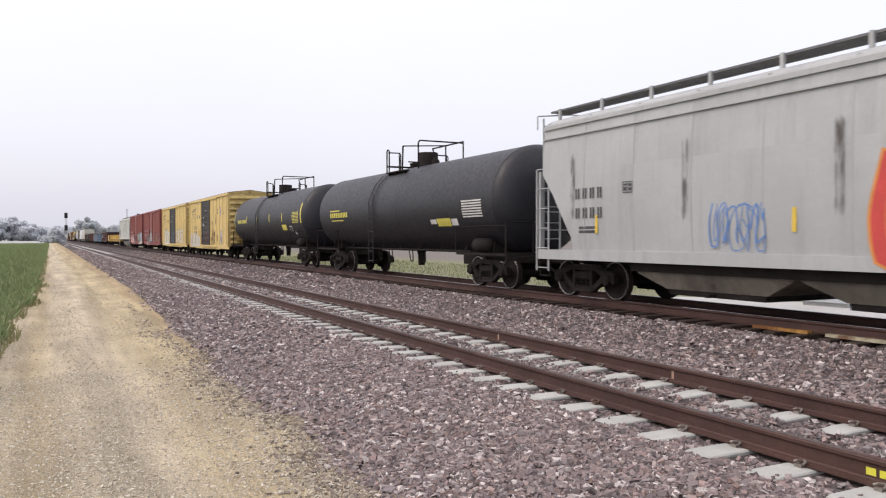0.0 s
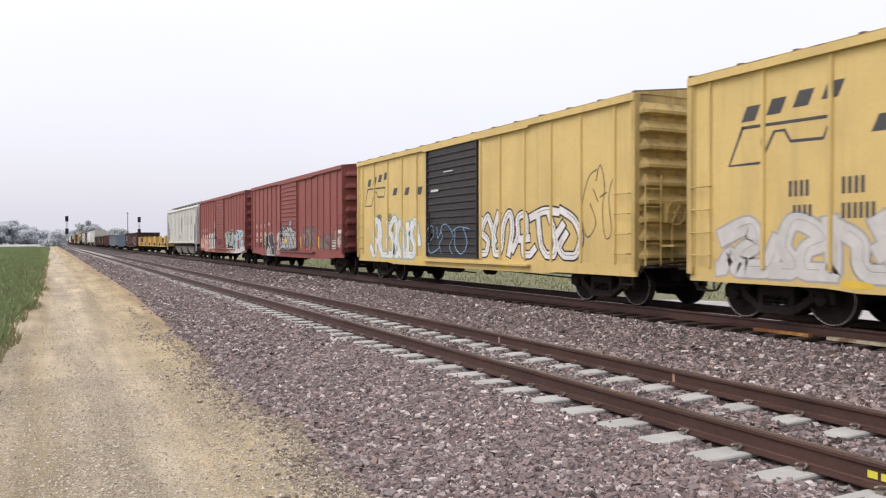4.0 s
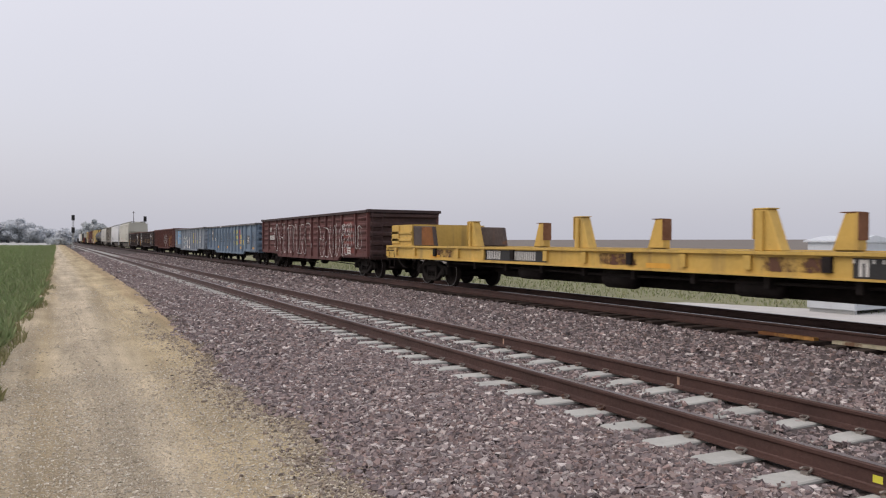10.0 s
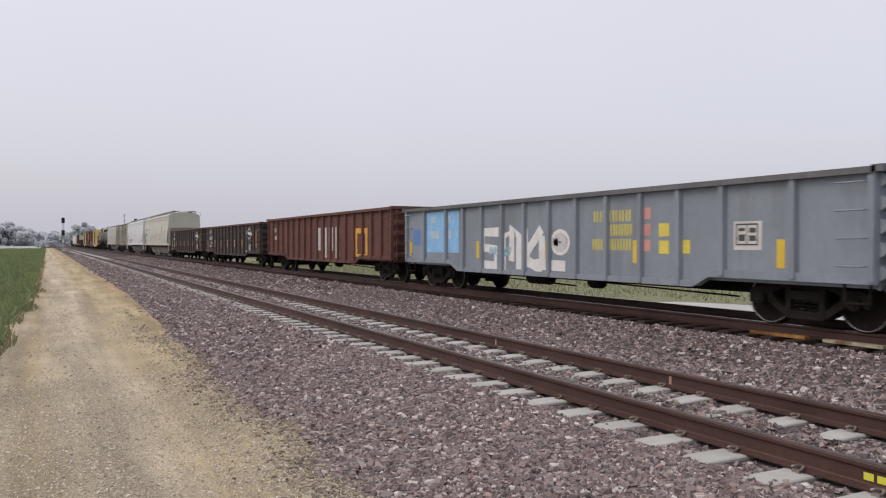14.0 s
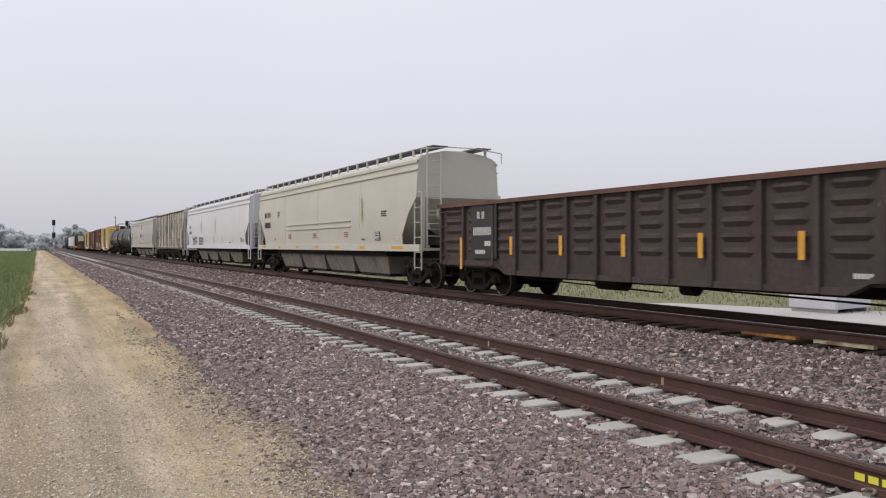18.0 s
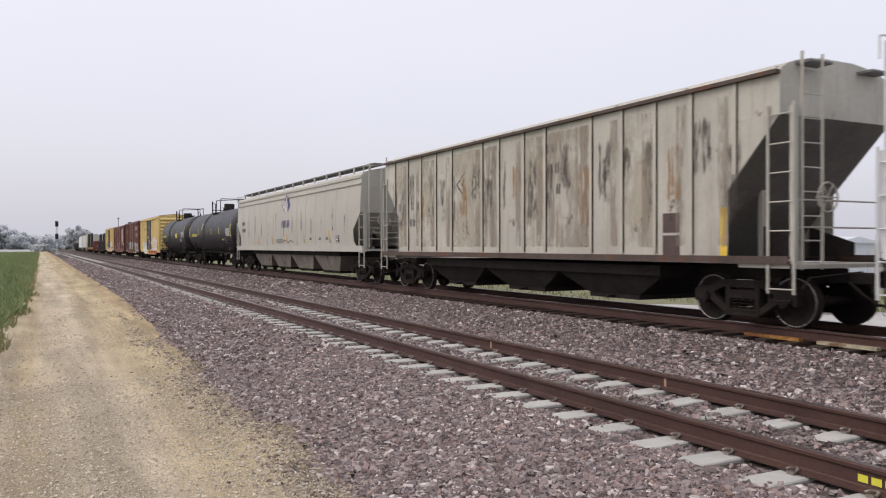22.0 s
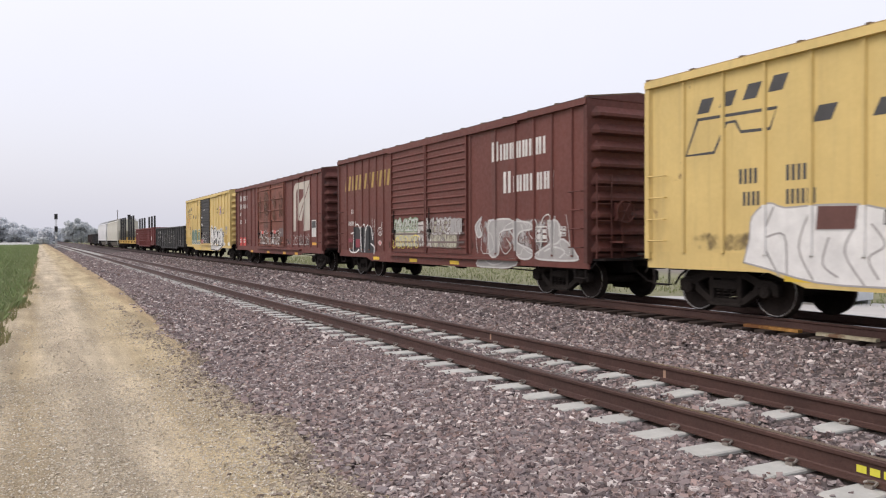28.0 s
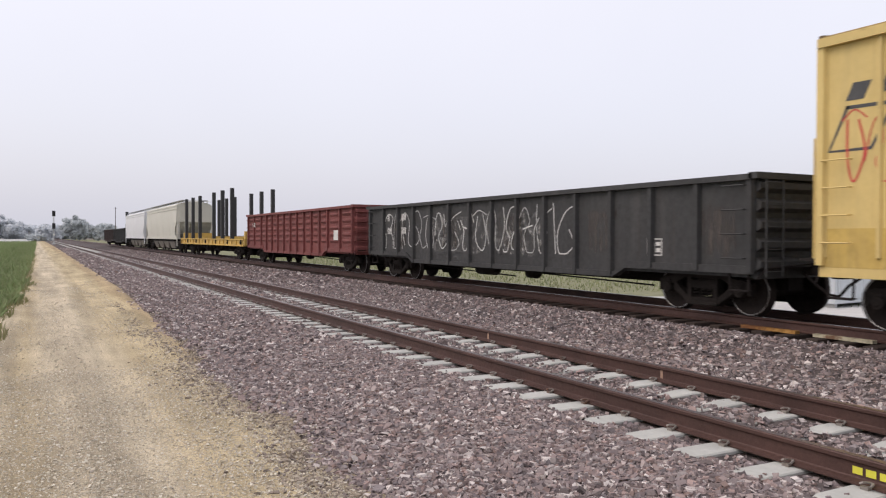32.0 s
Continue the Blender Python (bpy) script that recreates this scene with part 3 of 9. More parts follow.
def over_bed(x0, x1, y0, y1, power):
    def spots(rng, k):
        x = rng.uniform(x0, x1, k)
        y = y0 + (y1 - y0) * rng.random(k) ** power
        keep = np.ones(k, bool)
        for xr in (XA, XB, XT - GAUGE / 2, XT + GAUGE / 2):
            keep &= np.abs(x - xr) > 0.10
        ph = np.abs((y - Y_FIRST + PITCH / 2) % PITCH - PITCH / 2)
        mid = np.abs(x - (XA + XB) / 2)
        on = (mid < 1.30) & (ph < 0.155)
        keep &= ~(on & (rng.random(k) < 0.985) & (mid > np.where(y > 24, 0.72, 0.30)))
        pt = np.abs((y - 1.0 + 0.255) % 0.51 - 0.255)
        keep &= ~((x > 10.90) & ((pt < 0.15) | (rng.random(k) < 0.75)))
        edge = 2.02 + road_shift(y) + 0.12 * np.sin(y * 1.1) + 0.07 * np.sin(y * 2.7 + 1) + 0.05 * np.sin(y * 6.1)
        keep &= (x - edge + 0.02) / 0.26 > rng.random(k) ** 1.5
        x, y, on = x[keep], y[keep], on[keep]
        z = np.interp(x, BXS, BZS) + np.where(on, 0.025, 0)
        return np.stack([x, y, z], -1)
    return spots


GB = "grey and pinkish crushed ballast stones"
rock_cloud("ballast_stones", 47000, over_bed(1.9, 4.75, 3.2, 11.5, 1.15), (0.024, 0.062), M_STONE, GB, seed=1)
rock_cloud("ballast_stones", 27000, over_bed(2.0, 4.75, 11.0, 40.0, 1.35), (0.034, 0.078), M_STONE, GB, seed=2)
rock_cloud("ballast_stones", 15000, over_bed(4.5, 7.2, 3.0, 22.0, 1.3), (0.028, 0.066), M_STONE, "grey ballast stones between pale sleepers", sunk=0.3, seed=3)
rock_cloud("ballast_stones", 12000, over_bed(4.4, 7.3, 22.0, 90.0, 1.6), (0.05, 0.10), M_STONE, "grey ballast stones between pale sleepers", sunk=0.3, seed=5)
rock_cloud("ballast_stones", 11000, over_bed(1.9, 4.75, 40.0, 130.0, 1.4), (0.07, 0.14), M_STONE, GB, sunk=0.35, seed=7)
rock_cloud("ballast_stones", 24000, over_bed(6.9, 11.4, 4.5, 26.0, 1.3), (0.030, 0.072), M_STONE, "grey ballast stones between two tracks", seed=4)
rock_cloud("ballast_stones", 11000, over_bed(6.9, 11.0, 26.0, 110.0, 1.5), (0.06, 0.13), M_STONE, "grey ballast stones between two tracks", sunk=0.32, seed=9)

rock_cloud("ballast_stones", 7000, over_bed(1.95, 11.0, -8.0, 2.7, 1.0), (0.05, 0.11), M_STONE, GB, seed=19)


def strays(rng, k):
    """Chips that have rolled from the bed on to the road, fewer and fewer."""
    y = 4.6 + 30 * rng.random(k) ** 1.8
    x = 2.10 + 0.17 * rng.standard_normal(k) - 0.16 * np.abs(rng.standard_normal(k)) + 0.12 * np.sin(y * 1.1) + 0.07 * np.sin(y * 2.7 + 1)
    x = np.clip(x, 1.2, 2.9) + road_shift(y)
    return np.stack([x, y, np.array([max(road_height(a, b), bed_height(a)) for a, b in zip(x, y)])], -1)


M_CHIP = mat("dusty_chips", (0.24, 0.205, 0.175), 0.95, 0, 0.15, 9, 60, 0.2, island=0.8,
             spread=[(0.20, 0.165, 0.14), (0.32, 0.27, 0.21), (0.42, 0.36, 0.28), (0.27, 0.225, 0.185), (0.52, 0.47, 0.39), (0.35, 0.29, 0.21), (0.15, 0.125, 0.115), (0.24, 0.20, 0.175), (0.33, 0.275, 0.195)])
rock_cloud("ballast_stones", 14000, strays, (0.010, 0.042), M_CHIP, "dusty stone chips scattered along a gravel road", sunk=0.3, seed=8)


def over_road(rng, k):
    y = 4.6 + 30 * rng.random(k) ** 2.2
    x = rng.uniform(-1.3, 2.1, k)
    n = np.array([noise.noise((a * 1.4, b * 0.5, 9)) for a, b in zip(x, y)])
    keep = rng.random(k) < np.clip(0.5 + 1.6 * n + 0.35 * (np.abs(x - 0.35) < 0.28) + 0.4 * (x > 1.2) + 0.3 * (x < -0.6), 0.02, 1)
    x, y = x[keep], y[keep]
    return np.stack([x, y, np.array([road_height(a, b) for a, b in zip(x, y)])], -1)


rock_cloud("road_gravel", 34000, over_road, (0.008, 0.026), mat("loose_limestone", (0.45, 0.40, 0.31), 0.95, 0, 0.15, 9, 60, 0.2, island=0.7,
           spread=[(0.46, 0.405, 0.315), (0.58, 0.52, 0.41), (0.74, 0.70, 0.61), (0.32, 0.28, 0.22), (0.50, 0.44, 0.34), (0.38, 0.345, 0.30)]), "loose pale limestone gravel on a road", seed=6)


def near_gravel(rng, k):
    y = 4.6 + 7.0 * rng.random(k) ** 1.5
    x = rng.uniform(-1.0, 2.15, k)
    return np.stack([x, y, np.array([road_height(a, b) for a, b in zip(x, y)])], -1)


rock_cloud("road_gravel", 40000, near_gravel, (0.007, 0.019), mat("fine_limestone", (0.45, 0.40, 0.31), 0.95, 0, 0.15, 9, 60, 0.2, island=0.8,
           spread=[(0.38, 0.33, 0.25), (0.55, 0.49, 0.38), (0.73, 0.69, 0.60), (0.34, 0.295, 0.23), (0.50, 0.445, 0.345), (0.44, 0.395, 0.33)]), "fine pale gravel on a road", sunk=0.3, seed=16)

# ---- the train: shared parts ----
WR = 0.44            # wheel radius
wheel_prof = [(-0.08, 0.10), (-0.08, 0.16), (-0.03, 0.19), (-0.03, 0.34), (-0.065, 0.375), (-0.065, WR + 0.0), (0.035, WR - 0.004), (0.05, WR + 0.025), (0.07, WR + 0.025), (0.07, 0.375),
              (0.02, 0.34), (0.02, 0.19), (0.08, 0.16), (0.08, 0.10)]


def wheelset_mesh():
    s = Shape()
    for sgn in (-1, 1):
        prof = [(sgn * -a, r) for a, r in wheel_prof]
        s.turn(prof, (sgn * 0.755, 0, 0), "x", 28)
        for k in range(6):      # cast bosses, so that the turning shows
            a = k * 1.0472
            s.rod((sgn * 0.755 - sgn * -0.032, 0.25 * math.cos(a), 0.25 * math.sin(a)), (sgn * 0.755 + sgn * 0.045, 0.25 * math.cos(a), 0.25 * math.sin(a)), 0.022, 6)
        s.turn([(sgn * 0.83, 0.09), (sgn * 1.06, 0.085), (sgn * 1.09, 0.05)], (0, 0, 0), "x", 12)
    s.rod((-0.75, 0, 0), (0.75, 0, 0), 0.085, 12)
    n = len(s.f)
    for sgn in (-1, 1):     # the bright worn edge of the tread
        s.turn([(sgn * 0.8205, WR - 0.035), (sgn * 0.8225, WR - 0.035), (sgn * 0.8225, WR - 0.008), (sgn * 0.8205, WR - 0.008)], (0, 0, 0), "x", 28, False)
    me = s.mesh("wheelset", M_WHEEL)
    me.materials.append(M_TREAD)
    for p in me.polygons[n:]:
        p.material_index = 1
    return me


def side_frame_mesh():
    """Cast frame: arched top bar, hanging bottom bar, two columns, jaws over the bearings."""
    s = Shape()
    for g in (-1, 1):
        m = lambda pts: [(g * y, z) for y, z in (pts if g > 0 else pts[::-1])]
        s.slab(m([(0.0, 0.66), (0.44, 0.66), (0.70, 0.54), (0.76, 0.52), (1.00, 0.52), (1.05, 0.38), (1.13, 0.38), (1.13, 0.60), (0.99, 0.66), (0.76, 0.67), (0.46, 0.80), (0.0, 0.80)]), -0.075, 0.075)
        s.slab(m([(0.0, 0.16), (0.36, 0.16), (0.70, 0.38), (0.745, 0.40), (0.745, 0.57), (0.66, 0.57), (0.62, 0.49), (0.34, 0.29), (0.0, 0.29)]), -0.07, 0.07)
        s.box(-0.085, 0.085, min(g * 0.27, g * 0.37), max(g * 0.27, g * 0.37), 0.20, 0.74)
        s.box(-0.10, 0.03, min(g * 0.80, g * 0.98), max(g * 0.80, g * 0.98), 0.53, 0.60)
        s.rod((-0.13, g * 0.89, 0.45), (0.02, g * 0.89, 0.45), 0.105, 12)
        s.rod((-0.15, g * 0.89, 0.45), (-0.13, g * 0.89, 0.45), 0.06, 8)
    s.box(-0.11, 0.09, -0.38, 0.38, 0.15, 0.21)
    return s.mesh("side_frame", M_TRUCK, 0.012)


def spring_mesh():
    s = Shape()
    for y in (-0.17, 0.0, 0.17):
        pts = [(0.07 * math.cos(a), y + 0.07 * math.sin(a), 0.23 + 0.24 * a / 25.1) for a in [0.9 * i for i in range(28)]]
        s.pipe(pts, 0.017, 4)
    s.box(-0.08, 0.08, -0.27, 0.27, 0.47, 0.62)
    return s.mesh("spring", M_TRUCK)


WHEELSET, SIDEFRAME, SPRING = wheelset_mesh(), side_frame_mesh(), spring_mesh()
BOLSTER = Shape().box(-1.0, 1.0, -0.20, 0.20, 0.42, 0.70).box(-0.35, 0.35, -0.25, 0.25, 0.68, 0.84).box(-0.9, 0.9, 0.38, 0.44, 0.28, 0.44).box(-0.9, 0.9, -0.44, -0.38, 0.28, 0.44).mesh("truck", M_TRUCK, 0.015)
COUPLER = Shape().box(-0.09, 0.09, -0.75, -0.12, 0.76, 0.96).box(-0.16, 0.12, -0.14, 0.10, 0.72, 1.0).box(-0.12, -0.02, 0.05, 0.2, 0.74, 0.98).mesh("coupler", M_UNDER, 0.02)
WHEELS = []          # wheelset and the y of its axle, to be turned
SILLS = {}           # lower edge of the boxcars' sides, and their posts
CARS = []            # every car and the place of its middle at the start


def wagon(name, label, category, front, rear):
    mid = (front + rear) / 2
    car = thing(name, label, category, pose(XT, mid, ZT), group="cars of the freight train")
    CARS.append((car, mid))
    return car


def running_gear(car, L, inset=2.2, hose=True):
    """Two trucks with turning wheelsets, couplers, centre sill, brake gear."""
    mid = CARS[-1][1]
    for sgn in (-1, 1):
        y = sgn * (L / 2 - inset)
        tr = part("truck", BOLSTER, M_TRUCK, car, "grimy cast-steel truck", pose(0, y, 0))
        for sx in (-1, 1):
            part("side_frame", SIDEFRAME, M_TRUCK, tr, at=pose(sx * 1.0, 0, 0, 0, 0, 0 if sx < 0 else 180))
            part("spring", SPRING, M_TRUCK, tr, at=pose(sx * 1.0, 0, 0))
        for wy in (-0.89, 0.89):
            w = part("wheelset", WHEELSET, M_WHEEL, tr, at=pose(0, wy, WR))
            WHEELS.append((w, wy, mid + y + wy))
        part("coupler", COUPLER, M_UNDER, car, at=pose(0, sgn * (L / 2 + 0.62), 0, 0, 0, 0 if sgn > 0 else 180))
        h = Shape().pipe([(-0.25, sgn * (L / 2 + 0.05), 0.8), (-0.28, sgn * (L / 2 + 0.3), 0.62), (-0.2, sgn * (L / 2 + 0.5), 0.45), (-0.1, sgn * (L / 2 + 0.62), 0.42)], 0.025, 6)
        h.pipe([(-1.45, sgn * (L / 2 + 0.06), 0.72), (-1.3, sgn * (L / 2 + 0.1), 0.9), (-0.2, sgn * (L / 2 + 0.25), 0.98)], 0.015, 5)
        part("brake_hose", h, M_UNDER, car)


def brake_gear(car, L, z=0.95):
    s = Shape().box(-0.2, 0.2, -L / 2 + 0.3, L / 2 - 0.3, z - 0.25, z)
    for y in np.arange(-L / 2 + 3.4, L / 2 - 3.3, 1.7):
        s.box(-1.3, 1.3, y - 0.05, y + 0.05, z - 0.06, z + 0.08)
    part("centre_sill", s, M_UNDER, car)
    b = Shape().turn([(-0.5, 0.02), (-0.45, 0.17), (0.45, 0.17), (0.5, 0.02)], (-0.75, 1.4, z - 0.2), "y", 12)
    part("air_reservoir", b, M_UNDER, car)
    b = Shape().turn([(-0.25, 0.05), (-0.25, 0.16), (0.1, 0.16), (0.14, 0.05)], (-0.8, -0.9, z - 0.2), "y", 12)
    b.pipe([(-0.8, -0.75, z - 0.2), (-0.7, -L / 2 + 3.2, z - 0.3)], 0.02, 5)
    b.pipe([(-0.85, 0.9, z - 0.3), (-0.9, -0.3, z - 0.33), (-0.75, L / 2 - 3.2, z - 0.22)], 0.018, 5)
    part("brake_rigging", b, M_UNDER, car)


def ladder(car, x, y, z0, z1, step=0.38, wide=0.42, across=False, material=None, name="ladder", thin=True):
    """Stiles and rungs; along the side, or across the end."""
    s = Shape()
    m = material or M_UNDER
    for q in (-wide / 2, wide / 2):
        a, b = ((x + q, y, z0), (x + q, y, z1)) if across else ((x, y + q, z0), (x, y + q, z1))
        s.rod(a, b, 0.018 if thin else 0.026, 5)
    z = z0 + 0.08
    while z < z1:
        a, b = ((x - wide / 2, y, z), (x + wide / 2, y, z)) if across else ((x, y - wide / 2, z), (x, y + wide / 2, z))
        s.rod(a, b, 0.013, 5)
        z += step
    return part(name, s, m, car)


def grabs(car, x, y, zs, material, wide=0.45):
    s = Shape()
    s.pipe([(x + 0.09, y - wide / 2, 0), (x, y - wide / 2, 0), (x, y + wide / 2, 0), (x + 0.09, y + wide / 2, 0)], 0.014, 5)
    me = s.mesh("grab_iron", material)
    for z in zs:
        part("grab_iron", me, material, car, at=pose(0, 0, z))


def step(car, L, x=-1.42, z=1.0, material=None):
    for sgn in (-1, 1):
        y = sgn * (L / 2 - 0.35)
        s = Shape().pipe([(x, y - 0.22, z), (x, y - 0.2, 0.5), (x, y + 0.2, 0.5), (x, y + 0.22, z)], 0.02, 5)
        s.box(x - 0.03, x + 0.09, y - 0.2, y + 0.2, 0.495, 0.515)
        part("sill_step", s, material or M_UNDER, car)


def brake_wheel(car, y, z, material, x=-0.65):
    s = Shape()
    s.pipe([(x + 0.25 * math.cos(a), y, z + 0.25 * math.sin(a)) for a in [0.5236 * i for i in range(13)]], 0.018, 5)
    for a in (0, 1.0472, 2.0944):
        s.rod((x - 0.25 * math.cos(a), y, z - 0.25 * math.sin(a)), (x + 0.25 * math.cos(a), y, z + 0.25 * math.sin(a)), 0.012, 5)
    s.rod((x, y, z), (x, y + (0.2 if y < 0 else -0.2), z), 0.03, 6)
    part("brake_wheel", s, material, car)


# ---- markings ----


def bars(car, x, y, z, size, rows, material, name="lettering", gap=0.3, tall=None):
    """Writing that stands as bars: rows of numbers of characters, from the left (high y) down."""
    s = Shape()
    w = size * 0.62
    for r, count in enumerate(rows):
        zz = z - r * size * 1.5
        for i in range(count):
            a = y - i * w * (1 + gap)
            if size > 0.15:
                s.box(x - 0.002, x, a - w * 0.36, a, zz - size, zz)
                s.box(x - 0.002, x, a - w, a - w * 0.64, zz - size, zz)
            else:
                s.box(x - 0.002, x, a - w, a, zz - size, zz)
    return part(name, s, material, car)


def plate(car, x, y, z, w, h, material, name="decal", label=""):
    return part(name, Shape().box(x - 0.002, x, y - w, y, z - h, z), material, car, label)


def stencil(car, x, y, z, material, s=0.42, name="service_stencil"):
    """The framed data panel that every car carries."""
    q = Shape()
    for a, b, c, d in ((0, 1, 0, 0.07), (0, 1, 0.93, 1), (0, 0.05, 0, 1), (0.95, 1, 0, 1), (0.48, 0.52, 0, 1), (0.12, 0.42, 0.2, 0.35), (0.12, 0.42, 0.5, 0.8), (0.6, 0.9, 0.55, 0.8), (0.6, 0.9, 0.2, 0.42)):
        q.box(x - 0.002, x, y - b * s * 1.25, y - a * s * 1.25, z - d * s, z - c * s)
    return part(name, q, material, car)


SCRAWL = [
    [[(0.10, 0.0), (0.22, 0.32), (0.06, 0.60), (0.28, 0.96), (0.58, 1.0), (0.82, 0.86), (0.70, 0.60), (0.88, 0.30), (0.80, 0.0)]],
    [[(0.05, 0.1), (0.30, 0.0), (0.42, 0.30), (0.22, 0.62), (0.40, 0.98), (0.72, 0.94), (0.92, 0.70), (0.60, 0.52), (0.55, 0.2), (0.95, 0.05)]],
    [[(0.0, 0.75), (0.3, 1.0), (0.5, 0.72), (0.34, 0.4), (0.5, 0.05), (0.8, 0.12), (0.74, 0.5), (0.98, 0.8)], [(0.3, 0.55), (0.62, 0.6)]],
    [[(0.15, 0.95), (0.05, 0.5), (0.22, 0.06), (0.5, 0.2), (0.46, 0.7), (0.72, 0.98), (0.93, 0.6), (0.78, 0.1)]],
    [[(0.12, 0.0), (0.2, 0.5), (0.14, 0.95)], [(0.2, 0.9), (0.55, 0.7), (0.5, 0.3), (0.85, 0.0), (0.95, 0.45), (0.8, 0.98)]],
    [[(0.05, 0.9), (0.5, 0.98), (0.95, 0.85)], [(0.3, 0.9), (0.2, 0.4), (0.45, 0.05), (0.75, 0.3), (0.68, 0.85)]],
    [[(0.9, 0.95), (0.4, 0.8), (0.12, 0.4), (0.4, 0.02), (0.85, 0.2), (0.6, 0.5)], [(0.75, 0.7), (0.95, 0.5)]],
    [[(0.0, 0.4), (0.2, 0.8), (0.45, 0.95), (0.6, 0.6), (0.35, 0.35), (0.55, 0.05), (1.0, 0.25)], [(0.7, 0.9), (0.85, 0.55), (1.0, 0.85)]],
]


def sill_foot(car, y):
    y0, y1, mid, end, _ = SILLS[car.name]
    return float(np.interp(abs(y), [y0, y1], [mid, end]))


def tag_paint(car, x, y0, y1, z0, z1, letters, fill, line, seed, fat=0.26, name="graffiti", label="", fills=True):
    """Sprayed shapes like bulging letters with an outline, in no order that makes a word."""
    rnd = random.Random(seed)
    wide = (y0 - y1) / letters
    h = z1 - z0
    order = []
    while len(order) < letters:
        order += rnd.sample(range(len(SCRAWL)), len(SCRAWL))
    for i in range(letters):
        tilt, grow, lift = rnd.uniform(-0.18, 0.18), rnd.uniform(0.95, 1.18), rnd.uniform(-0.05, 0.05)
        o, q, e = Shape(), Shape(), Shape()
        d = 0.0004 * i
        flip, over = rnd.random() < 0.5, rnd.random() < 0.4
        for pts in SCRAWL[order[i]]:
            p = []
            for a, b in pts:
                a, b = (1 - a if flip else a), (1 - b if over and fills else b)
                a, b = a + rnd.uniform(-0.06, 0.06), b + rnd.uniform(-0.04, 0.04)
                p.append((y0 - (i + 0.5 + (a - 0.5) * grow * 1.12 + tilt * (b - 0.5)) * wide, z0 + h * (b + lift)))
            w = fat * h * rnd.uniform(0.9, 1.1) if fills else 0.03
            c = []
            for a, b in curve_points(p, 6):
                foot = z0
                if car.name in SILLS:
                    foot = max(z0, sill_foot(car, a) + 0.02)
                c.append((a, max(b, foot + w * 0.5 + 0.03)))
            d += 0.0001
            if fills:
                ribbon(o, c, w + 0.045 * h + 0.03, x - d)
                ribbon(q, c, w, x - 0.004 - d)
                ribbon(e, [(a - 0.15 * w, b + 0.12 * w) for a, b in c[3:-3]], 0.014, x - 0.007 - d)
            else:
                ribbon(q, c, 0.016 + 0.018 * rnd.random(), x - d)
        n1, n2 = len(o.f), len(o.f) + len(q.f)
        s = Shape().add(o.v, o.f).add(q.v, q.f).add(e.v, e.f)
        me = s.mesh(name, line)
        me.materials.append(fill)
        for k, pl in enumerate(me.polygons):
            pl.material_index = 1 if n1 <= k < n2 else 0
        part(name, me, line, car, label if fills and label else ("sprayed lettering shape" if fills else "thin sprayed scrawl"))


def smear(car, x, y0, y1, z0, z1, material, name="stain", label=""):
    """A stain or sprayed patch with ragged edges on a side wall."""
    return part(name, Shape().add([(x, y0, z0), (x, y1, z0), (x, y1, z1), (x, y0, z1)], [(0, 1, 2, 3)]), material, car, label)


def stroke(car, x, pts, width, material, name="decal", label="", bend=0):
    s = Shape()
    ribbon(s, curve_points(pts, bend) if bend else pts, width, x)
    return part(name, s, material, car, label)


def words(car, x, y, z, size, text, material, name="lettering"):
    """Lettering that can be read, flat on a side wall."""
    cu = bpy.data.curves.new("lettering", "FONT")
    cu.body, cu.size, cu.extrude = text, size, 0.001
    tmp = bpy.data.objects.new("lettering", cu)
    me = bpy.data.meshes.new_from_object(tmp)
    bpy.data.objects.remove(tmp)
    me.materials.append(material)
    rot = Matrix(((0, 0, -1, x), (-1, 0, 0, y), (0, 1, 0, z), (0, 0, 0, 1)))
    return part(name, me, material, car, at=rot)


def sprayed(car, x, pts, fill, line, width=0.05, label="", lines=(), line_width=None, bend=3, name="sprayed_piece"):
    """One sprayed piece: a filled outline of (y, z), its contour and the lines drawn over it; it ends at the sill's lower edge."""
    posts = ()
    c = [tuple(q) for q in (curve_points(list(pts) + [pts[0]], bend) if bend else list(pts) + [pts[0]])]
    if car.name in SILLS:
        lo, posts = SILLS[car.name][3:]
        c = [(a, max(b, sill_foot(car, a) + width * 0.5 + 0.01)) for a, b in c]
    s = Shape().add([(x, a, b) for a, b in c[:-1]], [tuple(range(len(c) - 1))])
    out = 0.0015 + 0.3 * max(0.0, BXF - x)
    for y in posts if x > -1.49 else ():      # the paint runs over the side posts
        zs = [b + (d - b) * (y - a) / (e - a) for (a, b), (e, d) in zip(c[:-1], c[1:]) if (a - y) * (e - y) < 0]
        z0, z1 = max(min(zs, default=0), lo + 0.3), max(zs, default=0)
        if z1 - z0 > 0.1:
            prof = [(y - 0.046, 1.4525), (y - 0.028, 1.495 + out), (y + 0.028, 1.495 + out), (y + 0.046, 1.4525)]
            s.loft([[(-q, a, z) for a, q in prof] for z in (z0, z1)], False)
    filled = len(s.f)
    if width:
        ribbon(s, c, width, x - 0.0015)
    for q in lines:
        ribbon(s, curve_points(q, 4), line_width or width, x - 0.003)
    me = s.mesh(name, line)
    me.materials.append(fill)
    for k in range(filled):
        me.polygons[k].material_index = 1
    return part(name, me, line, car, label)


def spray(name, c):
    return mat("spray_" + name, c, 0.6, 0, 0.12, 3, 18, 0.05)


